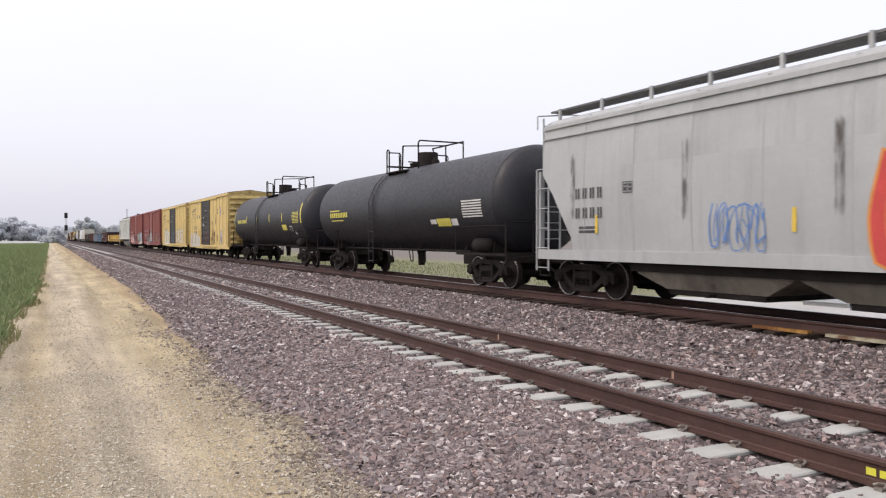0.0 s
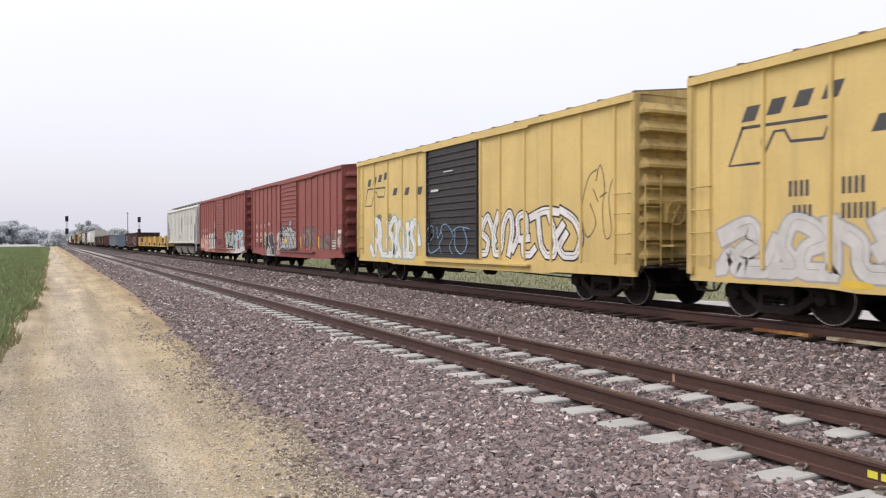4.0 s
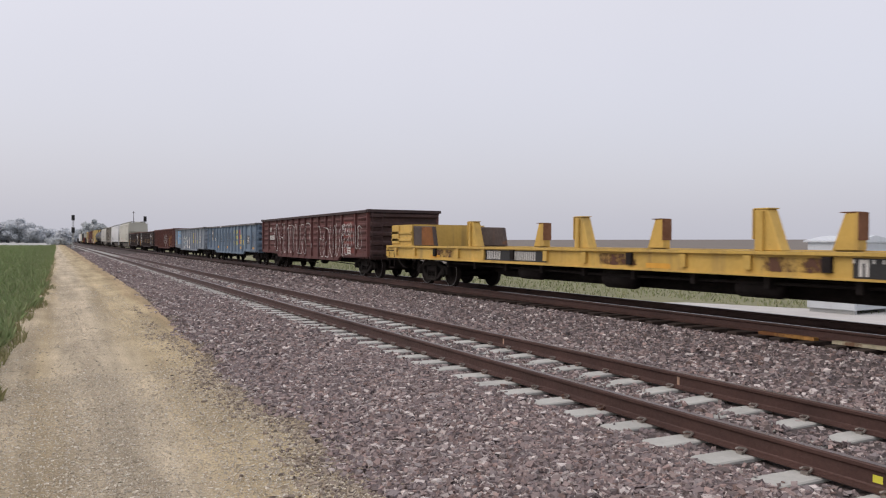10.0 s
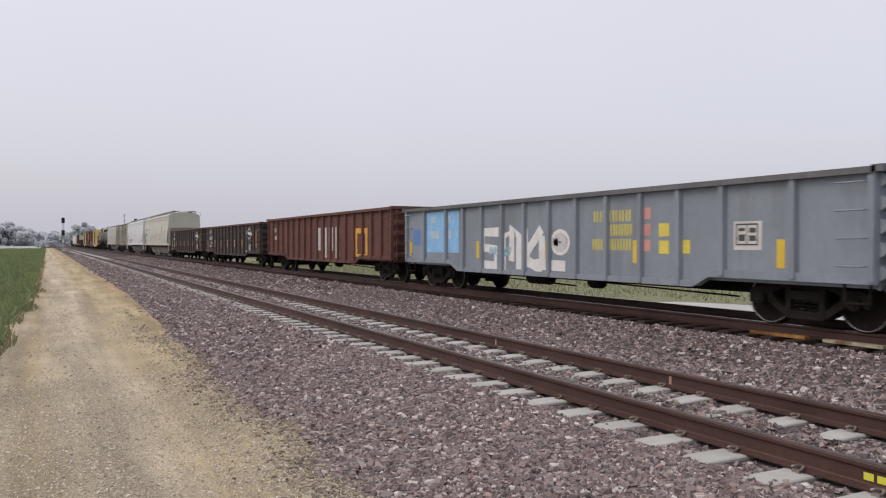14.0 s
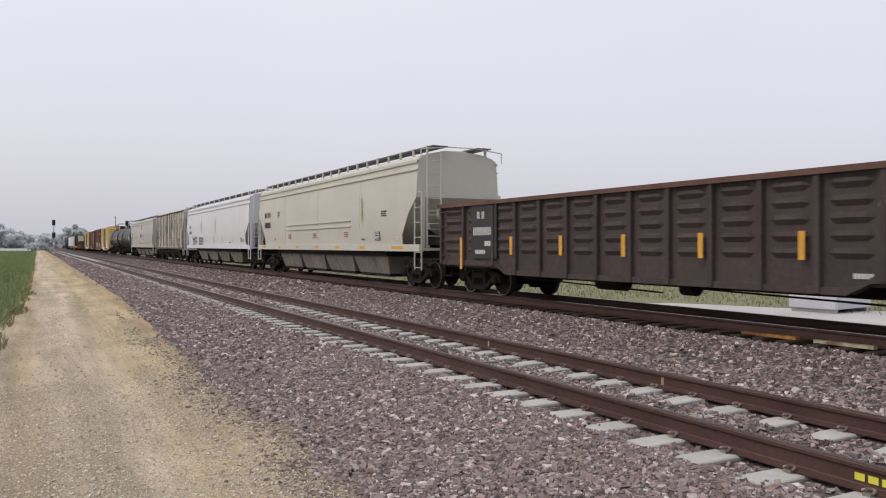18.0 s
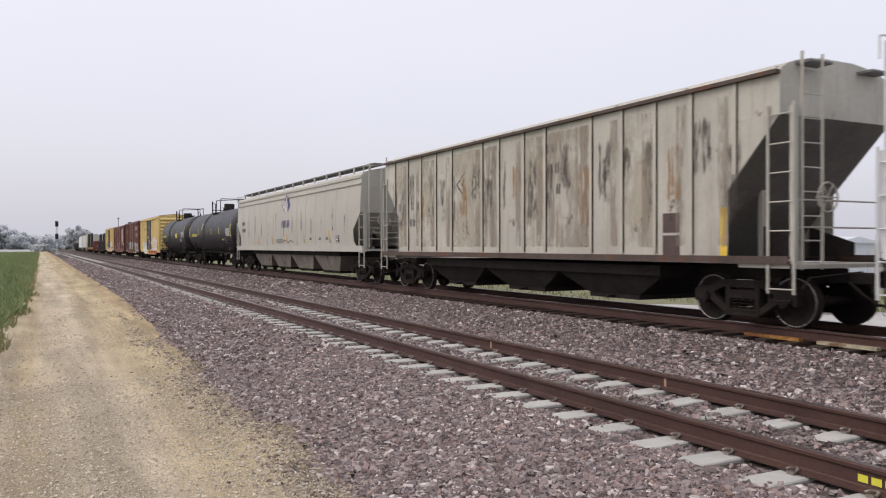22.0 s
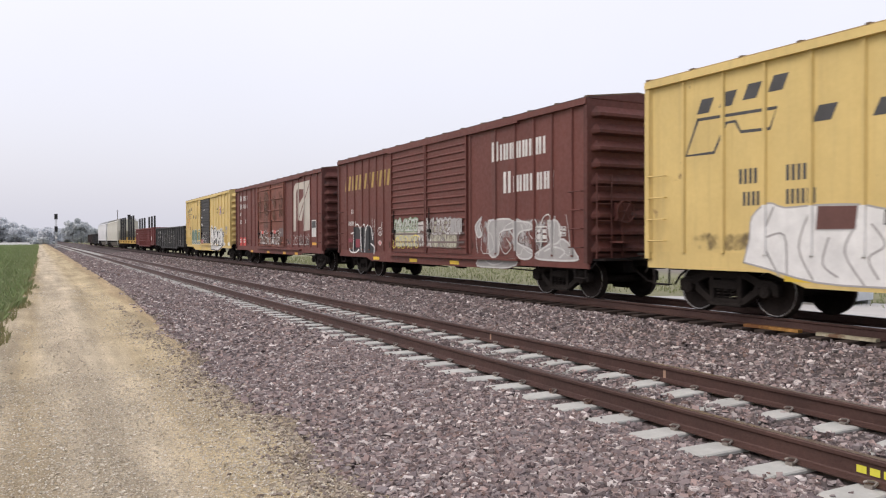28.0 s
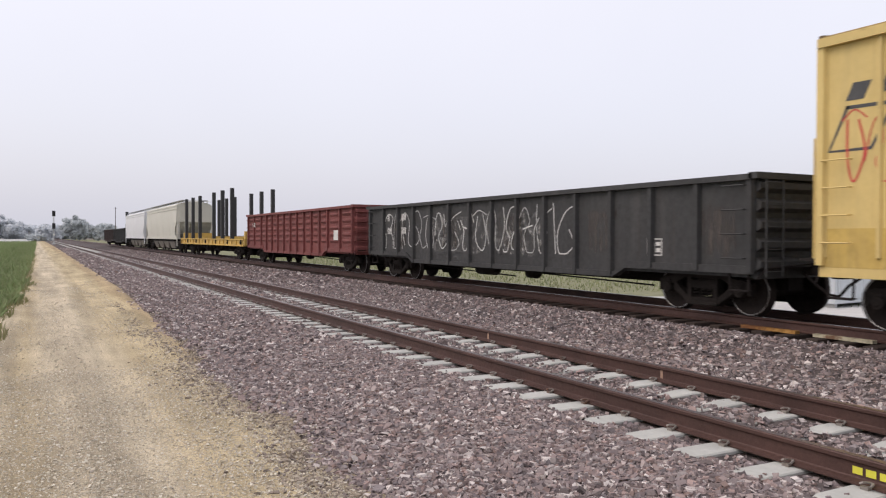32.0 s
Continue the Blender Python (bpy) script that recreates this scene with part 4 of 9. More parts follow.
SP_WHITE, SP_BLACK, SP_BLUE, SP_TEAL = spray("white", (0.72, 0.72, 0.70)), spray("black", (0.025, 0.025, 0.027)), spray("blue", (0.10, 0.22, 0.50)), spray("teal", (0.20, 0.42, 0.45))
SP_RED, SP_ORANGE, SP_GREEN, SP_GREY, SP_PALE = (spray("red", (0.55, 0.06, 0.05)), spray("orange", (0.62, 0.25, 0.05)), spray("green", (0.16, 0.26, 0.14)), spray("grey", (0.36, 0.35, 0.34)),
                                                 spray("pale", (0.55, 0.55, 0.53)))
SP_GRIT = spray("umber", (0.14, 0.10, 0.095))
SP_LBLUE, SP_PINK, SP_YEL = spray("light_blue", (0.25, 0.50, 0.78)), spray("pink", (0.62, 0.30, 0.28)), spray("yellow", (0.72, 0.60, 0.10))


# ---- boxcar ----
M_SEAM = mat("rusty_roof_seam", (0.16, 0.115, 0.07), 0.8, 0, 0.35, 2, 14, 0.15, rust=0.55)


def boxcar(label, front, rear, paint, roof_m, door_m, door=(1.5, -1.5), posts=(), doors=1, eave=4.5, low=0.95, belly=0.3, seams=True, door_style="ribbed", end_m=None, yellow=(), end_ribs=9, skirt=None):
    """door: its ends along the car; posts: the places of the side posts."""
    L = rear - front
    car = wagon("boxcar", label, "boxcar", front, rear)
    H = L / 2
    za, ta, tb = skirt or (low - 0.13, 2.85, 3.4)       # lower edge at the ends, and where it drops
    SILLS[car.name] = (H - tb, H - ta, low - belly, za, posts)
    Y = lambda s: H - s * L
    xo, xi = 1.53, 1.45
    end_m = end_m or paint
    ya, yb = door
    for sx in (-1, 1):
        for a, b in ((ya, H), (-H, yb)):
            s = Shape().box(min(sx * xi, sx * (xi - 0.05)), max(sx * xi, sx * (xi - 0.05)), a, b, low + 0.10, eave)
            part("side_wall", s, paint, car)
        part("top_chord", Shape().box(min(sx * (xi + 0.002), sx * (xo + 0.02)), max(sx * (xi + 0.002), sx * (xo + 0.02)), -H, H, eave - 0.14, eave), paint, car)
        sill = Shape().slab([(H, za), (H, low + 0.14), (-H, low + 0.14), (-H, za), (-H + ta, za), (-H + tb, low - belly), (H - tb, low - belly), (H - ta, za)], min(sx * (xi - 0.04), sx * (xi + 0.002)), max(sx * (xi - 0.04), sx * (xi + 0.002)))
        part("side_sill", sill, paint, car)
        for a, b in ((ya, H), (-H, yb)):
            for y in [a] + [q for q in posts if a + 0.3 < q < b - 0.3] + [b]:
                wd = 0.045 if a < y < b else 0.07
                y = min(max(y, a + wd), b - wd)
                prof = [(y - wd, xi), (y - wd * 0.6, xi + 0.045), (y + wd * 0.6, xi + 0.045), (y + wd, xi)]
                r = Shape().loft([[(sx * x, q, z) for q, x in prof] for z in (low + 0.13, eave - 0.13)])
                part("side_post", r, paint, car)
        # doors
        n = doors
        for k in range(n):
            a = ya - (ya - yb) * k / n - 0.02
            b = ya - (ya - yb) * (k + 1) / n + 0.02
            d = Shape()
            x0, x1 = sx * (xi - 0.03), sx * (xi + 0.045)
            d.box(min(x0, x1), max(x0, x1), b, a, low + 0.12, eave - 0.16)
            dr = part("door", d, door_m, car, "corrugated sliding door" if door_style == "ribbed" else "panelled plug door")
            c = Shape()
            zs = np.linspace(low + 0.3, eave - 0.4, 15 if door_style == "ribbed" else 6)
            for z in zs:
                hh = 0.035 if door_style == "ribbed" else 0.05
                prof = [(xi + 0.045, z - hh), (xi + 0.085, z - hh * 0.4), (xi + 0.085, z + hh * 0.4), (xi + 0.045, z + hh)]
                c.loft([[(sx * x, y, zz) for x, zz in prof] for y in (b + 0.06, a - 0.06)])
            part("door_rib", c, door_m, dr)
            for y in (a - 0.03, b + 0.03):
                f = Shape().box(min(sx * (xi + 0.04), sx * (xi + 0.1)), max(sx * (xi + 0.04), sx * (xi + 0.1)), y - 0.03, y + 0.03, low + 0.14, eave - 0.18)
                part("door_stile", f, door_m, dr)
            part("door_handle", Shape().rod((sx * (xi + 0.11), a - 0.3, low + 0.5), (sx * (xi + 0.11), a - 0.3, low + 1.5), 0.02, 6).box(min(sx * (xi + 0.05), sx * (xi + 0.14)), max(sx * (xi + 0.05), sx * (xi + 0.14)), a - 0.42, a - 0.2, low + 0.75, low + 0.85), M_UNDER, dr)
        rail = Shape().box(min(sx * xi, sx * (xo + 0.04)), max(sx * xi, sx * (xo + 0.04)), max(yb - 2.6, -H + 0.3), ya + 0.2, low - 0.02, low + 0.03)
        part("door_track", rail, paint, car)
        rail = Shape().box(min(sx * xi, sx * (xo + 0.03)), max(sx * xi, sx * (xo + 0.03)), max(yb - 2.6, -H + 0.3), ya + 0.2, eave - 0.19, eave - 0.145)
        part("upper_door_track", rail, paint, car)
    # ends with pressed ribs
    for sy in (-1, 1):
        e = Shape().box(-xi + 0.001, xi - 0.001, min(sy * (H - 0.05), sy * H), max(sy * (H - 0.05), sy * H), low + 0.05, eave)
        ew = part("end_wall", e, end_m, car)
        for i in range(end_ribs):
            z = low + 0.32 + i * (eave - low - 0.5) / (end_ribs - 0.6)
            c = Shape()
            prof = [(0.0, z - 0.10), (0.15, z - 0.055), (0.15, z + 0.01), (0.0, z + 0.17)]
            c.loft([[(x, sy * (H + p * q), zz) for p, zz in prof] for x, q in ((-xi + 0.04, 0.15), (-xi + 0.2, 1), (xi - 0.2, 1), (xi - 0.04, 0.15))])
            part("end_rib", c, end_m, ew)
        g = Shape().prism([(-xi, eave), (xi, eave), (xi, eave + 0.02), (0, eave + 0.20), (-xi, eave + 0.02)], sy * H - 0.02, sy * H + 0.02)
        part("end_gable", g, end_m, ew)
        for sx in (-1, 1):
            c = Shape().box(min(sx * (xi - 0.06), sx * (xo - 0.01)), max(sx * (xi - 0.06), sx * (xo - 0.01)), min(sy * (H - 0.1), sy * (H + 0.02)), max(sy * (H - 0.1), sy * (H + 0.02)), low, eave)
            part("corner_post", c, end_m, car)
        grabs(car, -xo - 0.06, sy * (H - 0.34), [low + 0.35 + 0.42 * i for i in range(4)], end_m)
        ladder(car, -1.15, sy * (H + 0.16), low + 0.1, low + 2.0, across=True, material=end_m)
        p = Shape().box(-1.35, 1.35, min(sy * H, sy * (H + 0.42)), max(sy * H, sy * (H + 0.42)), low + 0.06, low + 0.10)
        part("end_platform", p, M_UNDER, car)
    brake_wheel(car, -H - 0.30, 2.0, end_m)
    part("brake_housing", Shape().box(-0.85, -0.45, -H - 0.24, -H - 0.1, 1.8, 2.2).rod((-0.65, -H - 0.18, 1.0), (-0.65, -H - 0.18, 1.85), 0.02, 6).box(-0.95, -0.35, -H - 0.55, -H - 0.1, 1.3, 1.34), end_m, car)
    # roof panels
    n = 14
    xr = xo - 0.02
    r = Shape()
    r.prism([(-xr, eave - 0.002), (-xr, eave + 0.03), (0, eave + 0.21), (xr, eave + 0.03), (xr, eave - 0.002), (0, eave + 0.17)], -H, H)
    rf = part("roof", r, roof_m, car)
    seam = Shape()
    for i in range(n + 1):
        y = -H + 0.04 + i * (L - 0.08) / n
        seam.prism([(-xr - 0.005, eave + 0.02), (-xr - 0.005, eave + 0.055), (0, eave + 0.24), (xr + 0.005, eave + 0.055), (xr + 0.005, eave + 0.02), (0, eave + 0.2)], y - 0.035, y + 0.035)
    if seams:
        part("roof_seam", seam, M_SEAM, rf, "rust-edged roof seams")
    part("floor", Shape().box(-xi + 0.06, xi - 0.06, -H + 0.06, H - 0.06, low + 0.04, low + 0.10), M_UNDER, car)
    running_gear(car, L, 1.62)
    brake_gear(car, L, low)
    step(car, L)
    for yf in yellow:
        plate(car, -xi - 0.003, yf, 1.62, 0.16, 0.5, M_YEL, "reflector", "yellow reflector strip")
    return car, Y, -xi - 0.003


# ---- gondola ----


def gondola(label, front, rear, paint, ribs=None, top=2.62, low=0.72, style="posts", cap=None, end_m=None):
    L = rear - front
    car = wagon("gondola", label, "gondola", front, rear)
    H = L / 2
    Y = lambda s: H - s * L
    xo, xi = 1.54, 1.45
    end_m = end_m or paint
    if ribs:
        posts = [-H + 0.06 + (L - 0.12) * i / ribs for i in range(ribs + 1)]
    else:
        posts = [-H + 0.07, -H + 1.42] + [1.07 * (i - 5) for i in range(11)] + [H - 1.42, H - 0.07]
    for sx in (-1, 1):
        s = Shape().slab([(H, low + 0.12), (H, top - 0.1), (-H, top - 0.1), (-H, low + 0.12), (-H + 3.1, low + 0.12), (-H + 3.5, low - 0.1), (H - 3.5, low - 0.1), (H - 3.1, low + 0.12)], min(sx * xi, sx * (xi - 0.05)), max(sx * xi, sx * (xi - 0.05)))
        w = part("side_wall", s, paint, car)
        if style == "posts":
            for y in posts:
                zl = low + 0.12 if abs(y) > H - 3.3 else low - 0.1
                prof = [(y - 0.075, xi), (y - 0.05, xo), (y + 0.05, xo), (y + 0.075, xi)]
                part("side_post", Shape().loft([[(sx * x, q, z) for q, x in prof] for z in (zl, top - 0.1)]), paint, w)
        else:
            for y in posts:
                zl = low + 0.12 if abs(y) > H - 3.3 else low - 0.1
                part("side_post", Shape().loft([[(sx * x, q, z) for q, x in ((y - 0.06, xi), (y - 0.05, xo), (y + 0.05, xo), (y + 0.06, xi))] for z in (zl, top - 0.1)]), paint, w)
            for p0, p1 in zip(posts[:-1], posts[1:]):
                y0, y1 = p0 + 0.16, p1 - 0.16
                for k in range(5):
                    z = low + 0.52 + k * 0.27
                    prof = [(xi - 0.005, z - 0.10), (xi + 0.06, z + 0.0), (xi + 0.05, z + 0.06), (xi - 0.005, z + 0.09)]
                    tip = lambda y: [(sx * (xi - 0.004), y, z - 0.02), (sx * (xi - 0.003), y, z), (sx * (xi - 0.003), y, z + 0.02), (sx * (xi - 0.004), y, z + 0.03)]
                    c = Shape().loft([tip(y0)] + [[(sx * x, y, zz) for x, zz in prof] for y in (y0 + 0.12, y1 - 0.12)] + [tip(y1)])
                    part("pressed_rib", c, paint, w)
        part("top_chord", Shape().box(min(sx * (xi - 0.06), sx * (xo + 0.03)), max(sx * (xi - 0.06), sx * (xo + 0.03)), -H - 0.02, H + 0.02, top - 0.1, top), cap or paint, car)
        part("bottom_sill", Shape().slab([(H, low + 0.08), (H, low + 0.22), (H - 3.1, low + 0.22), (H - 3.5, low), (-H + 3.5, low), (-H + 3.1, low + 0.22), (-H, low + 0.22), (-H, low + 0.08), (-H + 3.2, low + 0.08), (-H + 3.6, low - 0.12), (H - 3.6, low - 0.12), (H - 3.2, low + 0.08)],
                                         min(sx * (xi + 0.001), sx * (xo - 0.03)), max(sx * (xi + 0.001), sx * (xo - 0.03))), paint, car)
    for sy in (-1, 1):
        e = Shape().box(-xi + 0.05, xi - 0.05, min(sy * (H - 0.06), sy * H), max(sy * (H - 0.06), sy * H), low, top - 0.02)
        ew = part("end_wall", e, end_m, car)
        for i in range(5):
            z = low + 0.25 + i * (top - low - 0.45) / 4
            prof = [(0.0, z - 0.12), (0.11, z - 0.05), (0.11, z + 0.05), (0.0, z + 0.12)]
            c = Shape().loft([[(x, sy * (H + p), zz) for p, zz in prof] for x in (-xi + 0.02, xi - 0.02)])
            part("end_rib", c, end_m, ew)
        part("end_chord", Shape().box(-xo - 0.03, xo + 0.03, min(sy * (H - 0.05), sy * (H + 0.14)), max(sy * (H - 0.05), sy * (H + 0.14)), top - 0.09, top + 0.02), cap or paint, car)
        grabs(car, -xo - 0.07, sy * (H - 0.36), [low + 0.35 + 0.42 * i for i in range(4)], paint)
        ladder(car, -1.2, sy * (H + 0.2), low + 0.05, top - 0.1, across=True, material=end_m)
    brake_wheel(car, -H - 0.2, 1.9, end_m, 0.6)
    part("floor", Shape().box(-xi + 0.05, xi - 0.05, -H + 0.05, H - 0.05, low + 0.02, low + 0.08), paint, car)
    running_gear(car, L, 1.52)
    brake_gear(car, L, low)
    step(car, L)
    return car, Y, -xi - 0.003


# ---- covered hopper ----


def hopper(label, front, rear, paint, style="smooth", bays=4, eave=4.18, sill=1.42, edge=((1.2, 1.3), (1.9, 1.25), (2.9, 0.0)), ribs=13, band=None, brackets=15, posts=None, taper=0.62, flank=None, sill_m=None, rise=0.44, slope_m=None, sill_end=0.15):
    L = rear - front
    car = wagon("covered_hopper", label, "hopper car", front, rear)
    H = L / 2
    Y = lambda s: H - s * L
    trim = paint
    b = H - 0.35
    smooth = style == "smooth"

    def half(z):
        if z <= eave:
            if smooth:
                t = (z - sill) / (eave - sill)
                return 1.44 + 0.10 * math.sin(math.pi * min(1, max(0, 0.15 + 0.8 * t)))
            return 1.46
        t = (z - eave) / 0.34
        return max(0.42, (1.47 if smooth else 1.46) * math.sqrt(max(0.0, 1 - t * t * 0.92)))

    cut = edge[-1][0]

    def reach(z):
        return b - float(np.interp(z, [q for q, _ in edge], [q for _, q in edge]))

    zs = sorted(set(list(np.linspace(sill, cut, 6)) + [q for q, _ in edge if sill < q < cut])) + list(np.linspace(cut + 0.06, eave, 9 if smooth else 4)) + [eave + 0.34 * q for q in (0.25, 0.5, 0.72, 0.88, 1.0)]
    deep = max(2.1, edge[0][1] + 0.9)

    def slope(z):
        return min(reach(z), b - deep * (cut - z) / (cut - sill)) if z < cut else reach(z)

    hx = lambda z: half(z) - (0.03 if z < cut else 0)
    rings = [[(-hx(z), -slope(z), z), (hx(z), -slope(z), z), (hx(z), slope(z), z), (-hx(z), slope(z), z)] for z in zs]
    s = Shape()
    s.loft(rings)
    body = part("hopper_body", s, paint, car)
    if slope_m:      # slope sheets at both ends in a darker colour than the body
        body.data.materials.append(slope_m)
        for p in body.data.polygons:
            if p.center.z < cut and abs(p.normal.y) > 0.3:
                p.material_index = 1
    low_z = [z for z in zs if z <= cut + 0.001]
    for sx in (-1, 1):      # the side sheets run on past the slope sheets of the ends
        part("side_sheet", Shape().loft([[(sx * (half(z) - 0.028), -reach(z), z), (sx * half(z), -reach(z), z), (sx * half(z), reach(z), z), (sx * (half(z) - 0.028), reach(z), z)] for z in low_z]), paint, body)
        for sy in (-1, 1):
            part("end_gusset", Shape().slab([(sy * (b - 0.1), sill), (sy * (b - 0.1), sill + 0.25), (sy * (b - 1.0), sill + 0.55), (sy * (b - 1.0), sill)], sx * 0.62 - 0.02, sx * 0.62 + 0.02), M_UNDER, car)
    # seams or ribs of the side
    for sx in (-1, 1):
        if smooth:
            for i in range(1, ribs):
                y = -b + 2 * b * i / ribs
                w = Shape()
                zz = [z for z in zs if z <= eave and reach(z) > abs(y)]
                w.loft([[(sx * (half(z) + q), y + a, z) for a, q in ((-0.015, -0.01), (-0.012, 0.007), (0.012, 0.007), (0.015, -0.01))] for z in zz])
                part("weld_seam", w, paint, body)
            for z0, hgt in ((eave - 0.06, 0.09), (eave - 0.30, 0.03)):
                part("roof_rail", Shape().box(min(sx * 1.42, sx * (half(z0) + 0.05)), max(sx * 1.42, sx * (half(z0) + 0.05)), -b, b, z0, z0 + hgt), trim, car)
        else:
            for y in posts or [-b + 0.06 + (2 * b - 0.12) * i / ribs for i in range(ribs + 1)]:
                z0 = sill + 0.05
                while reach(z0) < abs(y) + 0.05 and z0 < cut:
                    z0 += 0.05
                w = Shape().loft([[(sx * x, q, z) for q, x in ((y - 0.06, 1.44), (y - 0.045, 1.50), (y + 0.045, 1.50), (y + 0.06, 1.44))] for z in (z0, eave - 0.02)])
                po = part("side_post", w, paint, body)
                # both flanks of a post take a darker colour than its face
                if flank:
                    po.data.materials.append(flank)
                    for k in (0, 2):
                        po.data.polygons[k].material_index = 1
            part("roof_rail", Shape().box(min(sx * 1.44, sx * 1.56), max(sx * 1.44, sx * 1.52), -b, b, eave - 0.02, eave + 0.05), sill_m or trim, car)
        part("side_sill", Shape().box(min(sx * 1.36, sx * 1.53), max(sx * 1.36, sx * 1.53), -H + sill_end, H - sill_end, sill - (0.11 if sill_m else 0.21), sill + 0.02), sill_m or trim, car)
    # bays under the body
    inner = H - 3.3
    w = 2 * inner / bays
    for i in range(bays):
        yc = -inner + (i + 0.5) * w
        z1 = sill - 0.19
        r = [[(-q, yc - q2 * w / 2, z), (q, yc - q2 * w / 2, z), (q, yc + q2 * w / 2, z), (-q, yc + q2 * w / 2, z)] for q, q2, z in ((1.20, 0.985, z1), (1.20, 0.96, z1 - 0.25), (1.02, taper, 0.38))]
        bay = part("discharge_bay", Shape().loft(r), band or M_BAY, car)
        g = Shape().box(-1.0, 1.0, yc - 0.48 * taper * w, yc + 0.48 * taper * w, 0.27, 0.38).box(-1.2, -1.0, yc - 0.05, yc + 0.05, 0.28, 0.34)
        part("outlet_gate", g, M_UNDER, bay)
    part("slope_lining", Shape().box(-1.3, 1.3, -inner - 0.02, inner + 0.02, sill - 0.4, sill - 0.2), M_UNDER, car)
    # end platforms, posts and ladders
    for sy in (-1, 1):
        e = Shape()
        for sx in (-1, 1):
            e.box(min(sx * 1.36, sx * 1.46), max(sx * 1.36, sx * 1.46), min(sy * (H - 0.16), sy * (H - 0.06)), max(sy * (H - 0.16), sy * (H - 0.06)), sill - 0.1, cut + 0.1)
        e.box(-1.46, 1.46, min(sy * (H - 1.2), sy * (H - 0.02)), max(sy * (H - 1.2), sy * (H - 0.02)), sill - 0.18, sill - 0.11)
        e.box(-0.6, -0.5, min(sy * (H - 1.5), sy * (H - 1.42)), max(sy * (H - 1.5), sy * (H - 1.42)), sill - 0.1, cut - 0.4)
        part("end_frame", e, trim, car)
        ladder(car, -1.5, sy * (H - 0.30), 0.62, cut + 0.15, 0.48, 0.50, material=trim, thin=False)
        ladder(car, -1.05, sy * (H - 0.05), sill - 0.2, eave + 0.3, 0.40, 0.50, across=True, material=trim, thin=False)
        for z in (sill + 0.5, sill + 0.95):
            part("end_rail", Shape().pipe([(-1.46, sy * (H - 0.1), z), (1.46, sy * (H - 0.1), z)], 0.016, 5), trim, car)
        if rise < 0.3:
            continue
        r = Shape()
        r.pipe([(-1.5, sy * (H - 0.08), eave), (-1.5, sy * (H - 0.08), eave + 0.34), (-0.5, sy * (H - 0.08), eave + 0.45), (0.5, sy * (H - 0.08), eave + 0.45), (1.5, sy * (H - 0.08), eave + 0.34), (1.5, sy * (H - 0.08), eave)], 0.018, 5)
        part("roof_railing", r, trim, car)
    brake_wheel(car, -H + 0.02, sill + 1.0, trim, -0.7)
    # roof walk: grating on brackets along both edges of the hatches
    zt = eave + rise
    for sx in (-1, 1):
        wk = Shape()
        for k in range(8):
            x = sx * (0.55 + 0.07 * k)
            wk.box(x - 0.012, x + 0.012, -H + 0.05, H - 0.05, zt, zt + 0.045)
        for i in range(int(L / 0.12)):
            y = -H + 0.1 + i * 0.12
            wk.box(sx * 0.775 - 0.23, sx * 0.775 + 0.23, y - 0.008, y + 0.008, zt + 0.005, zt + 0.04)
        part("running_board", wk, M_GRATE, car)
        part("walk_edge", Shape().box(min(sx * 1.06, sx * 1.075), max(sx * 1.06, sx * 1.075), -H + 0.04, H - 0.04, zt + 0.005, zt + 0.05), M_GRATE, car)
        n = brackets
        for i in range(n + 1):
            y = -b + 0.1 + (2 * b - 0.2) * i / n
            p = Shape().box(min(sx * 1.06, sx * 1.12), max(sx * 1.06, sx * 1.12), y - 0.035, y + 0.035, eave + 0.02, zt + 0.06).box(min(sx * 1.0, sx * 1.42), max(sx * 1.0, sx * 1.42), y - 0.03, y + 0.03, eave + 0.02, eave + 0.12)
            part("walk_bracket", p, trim, car)
    n = int(L / 1.25)
    hatch = Shape().loft([[(-0.42, -0.5, eave + 0.33), (0.42, -0.5, eave + 0.33), (0.42, 0.5, eave + 0.33), (-0.42, 0.5, eave + 0.33)], [(-0.42, -0.5, eave + 0.39), (0.42, -0.5, eave + 0.39), (0.42, 0.5, eave + 0.39), (-0.42, 0.5, eave + 0.39)],
                          [(-0.3, -0.4, eave + 0.42), (0.3, -0.4, eave + 0.42), (0.3, 0.4, eave + 0.42), (-0.3, 0.4, eave + 0.42)]]).mesh("roof_hatch", paint)
    for i in range(n):
        part("roof_hatch", hatch, paint, car, at=pose(0, -b + 0.7 + (2 * b - 1.4) * i / (n - 1), 0))
    running_gear(car, L, 1.32 if smooth else 1.45)
    step(car, L, -1.46, sill - 0.1)
    s = Shape().box(-0.25, 0.25, -H + 0.3, H - 0.3, sill - 0.45, sill - 0.2)
    part("centre_sill", s, M_UNDER, car)
    return car, Y, (lambda z: -half(z) - 0.012) if smooth else (lambda z: -1.463)


M_BAY = mat("dusty_bay_paint", (0.20, 0.18, 0.15), 0.75, 0, 0.35, 0.9, 8, 0.06, rust=0.5, streak=0.6, rust_col=(0.09, 0.07, 0.06), dirt=(0.10, 0.085, 0.07))
M_GRATE = mat("walkway_grating", (0.16, 0.16, 0.16), 0.6, 0.6, 0.25, 3, 30, 0.1)


# ---- tank car ----


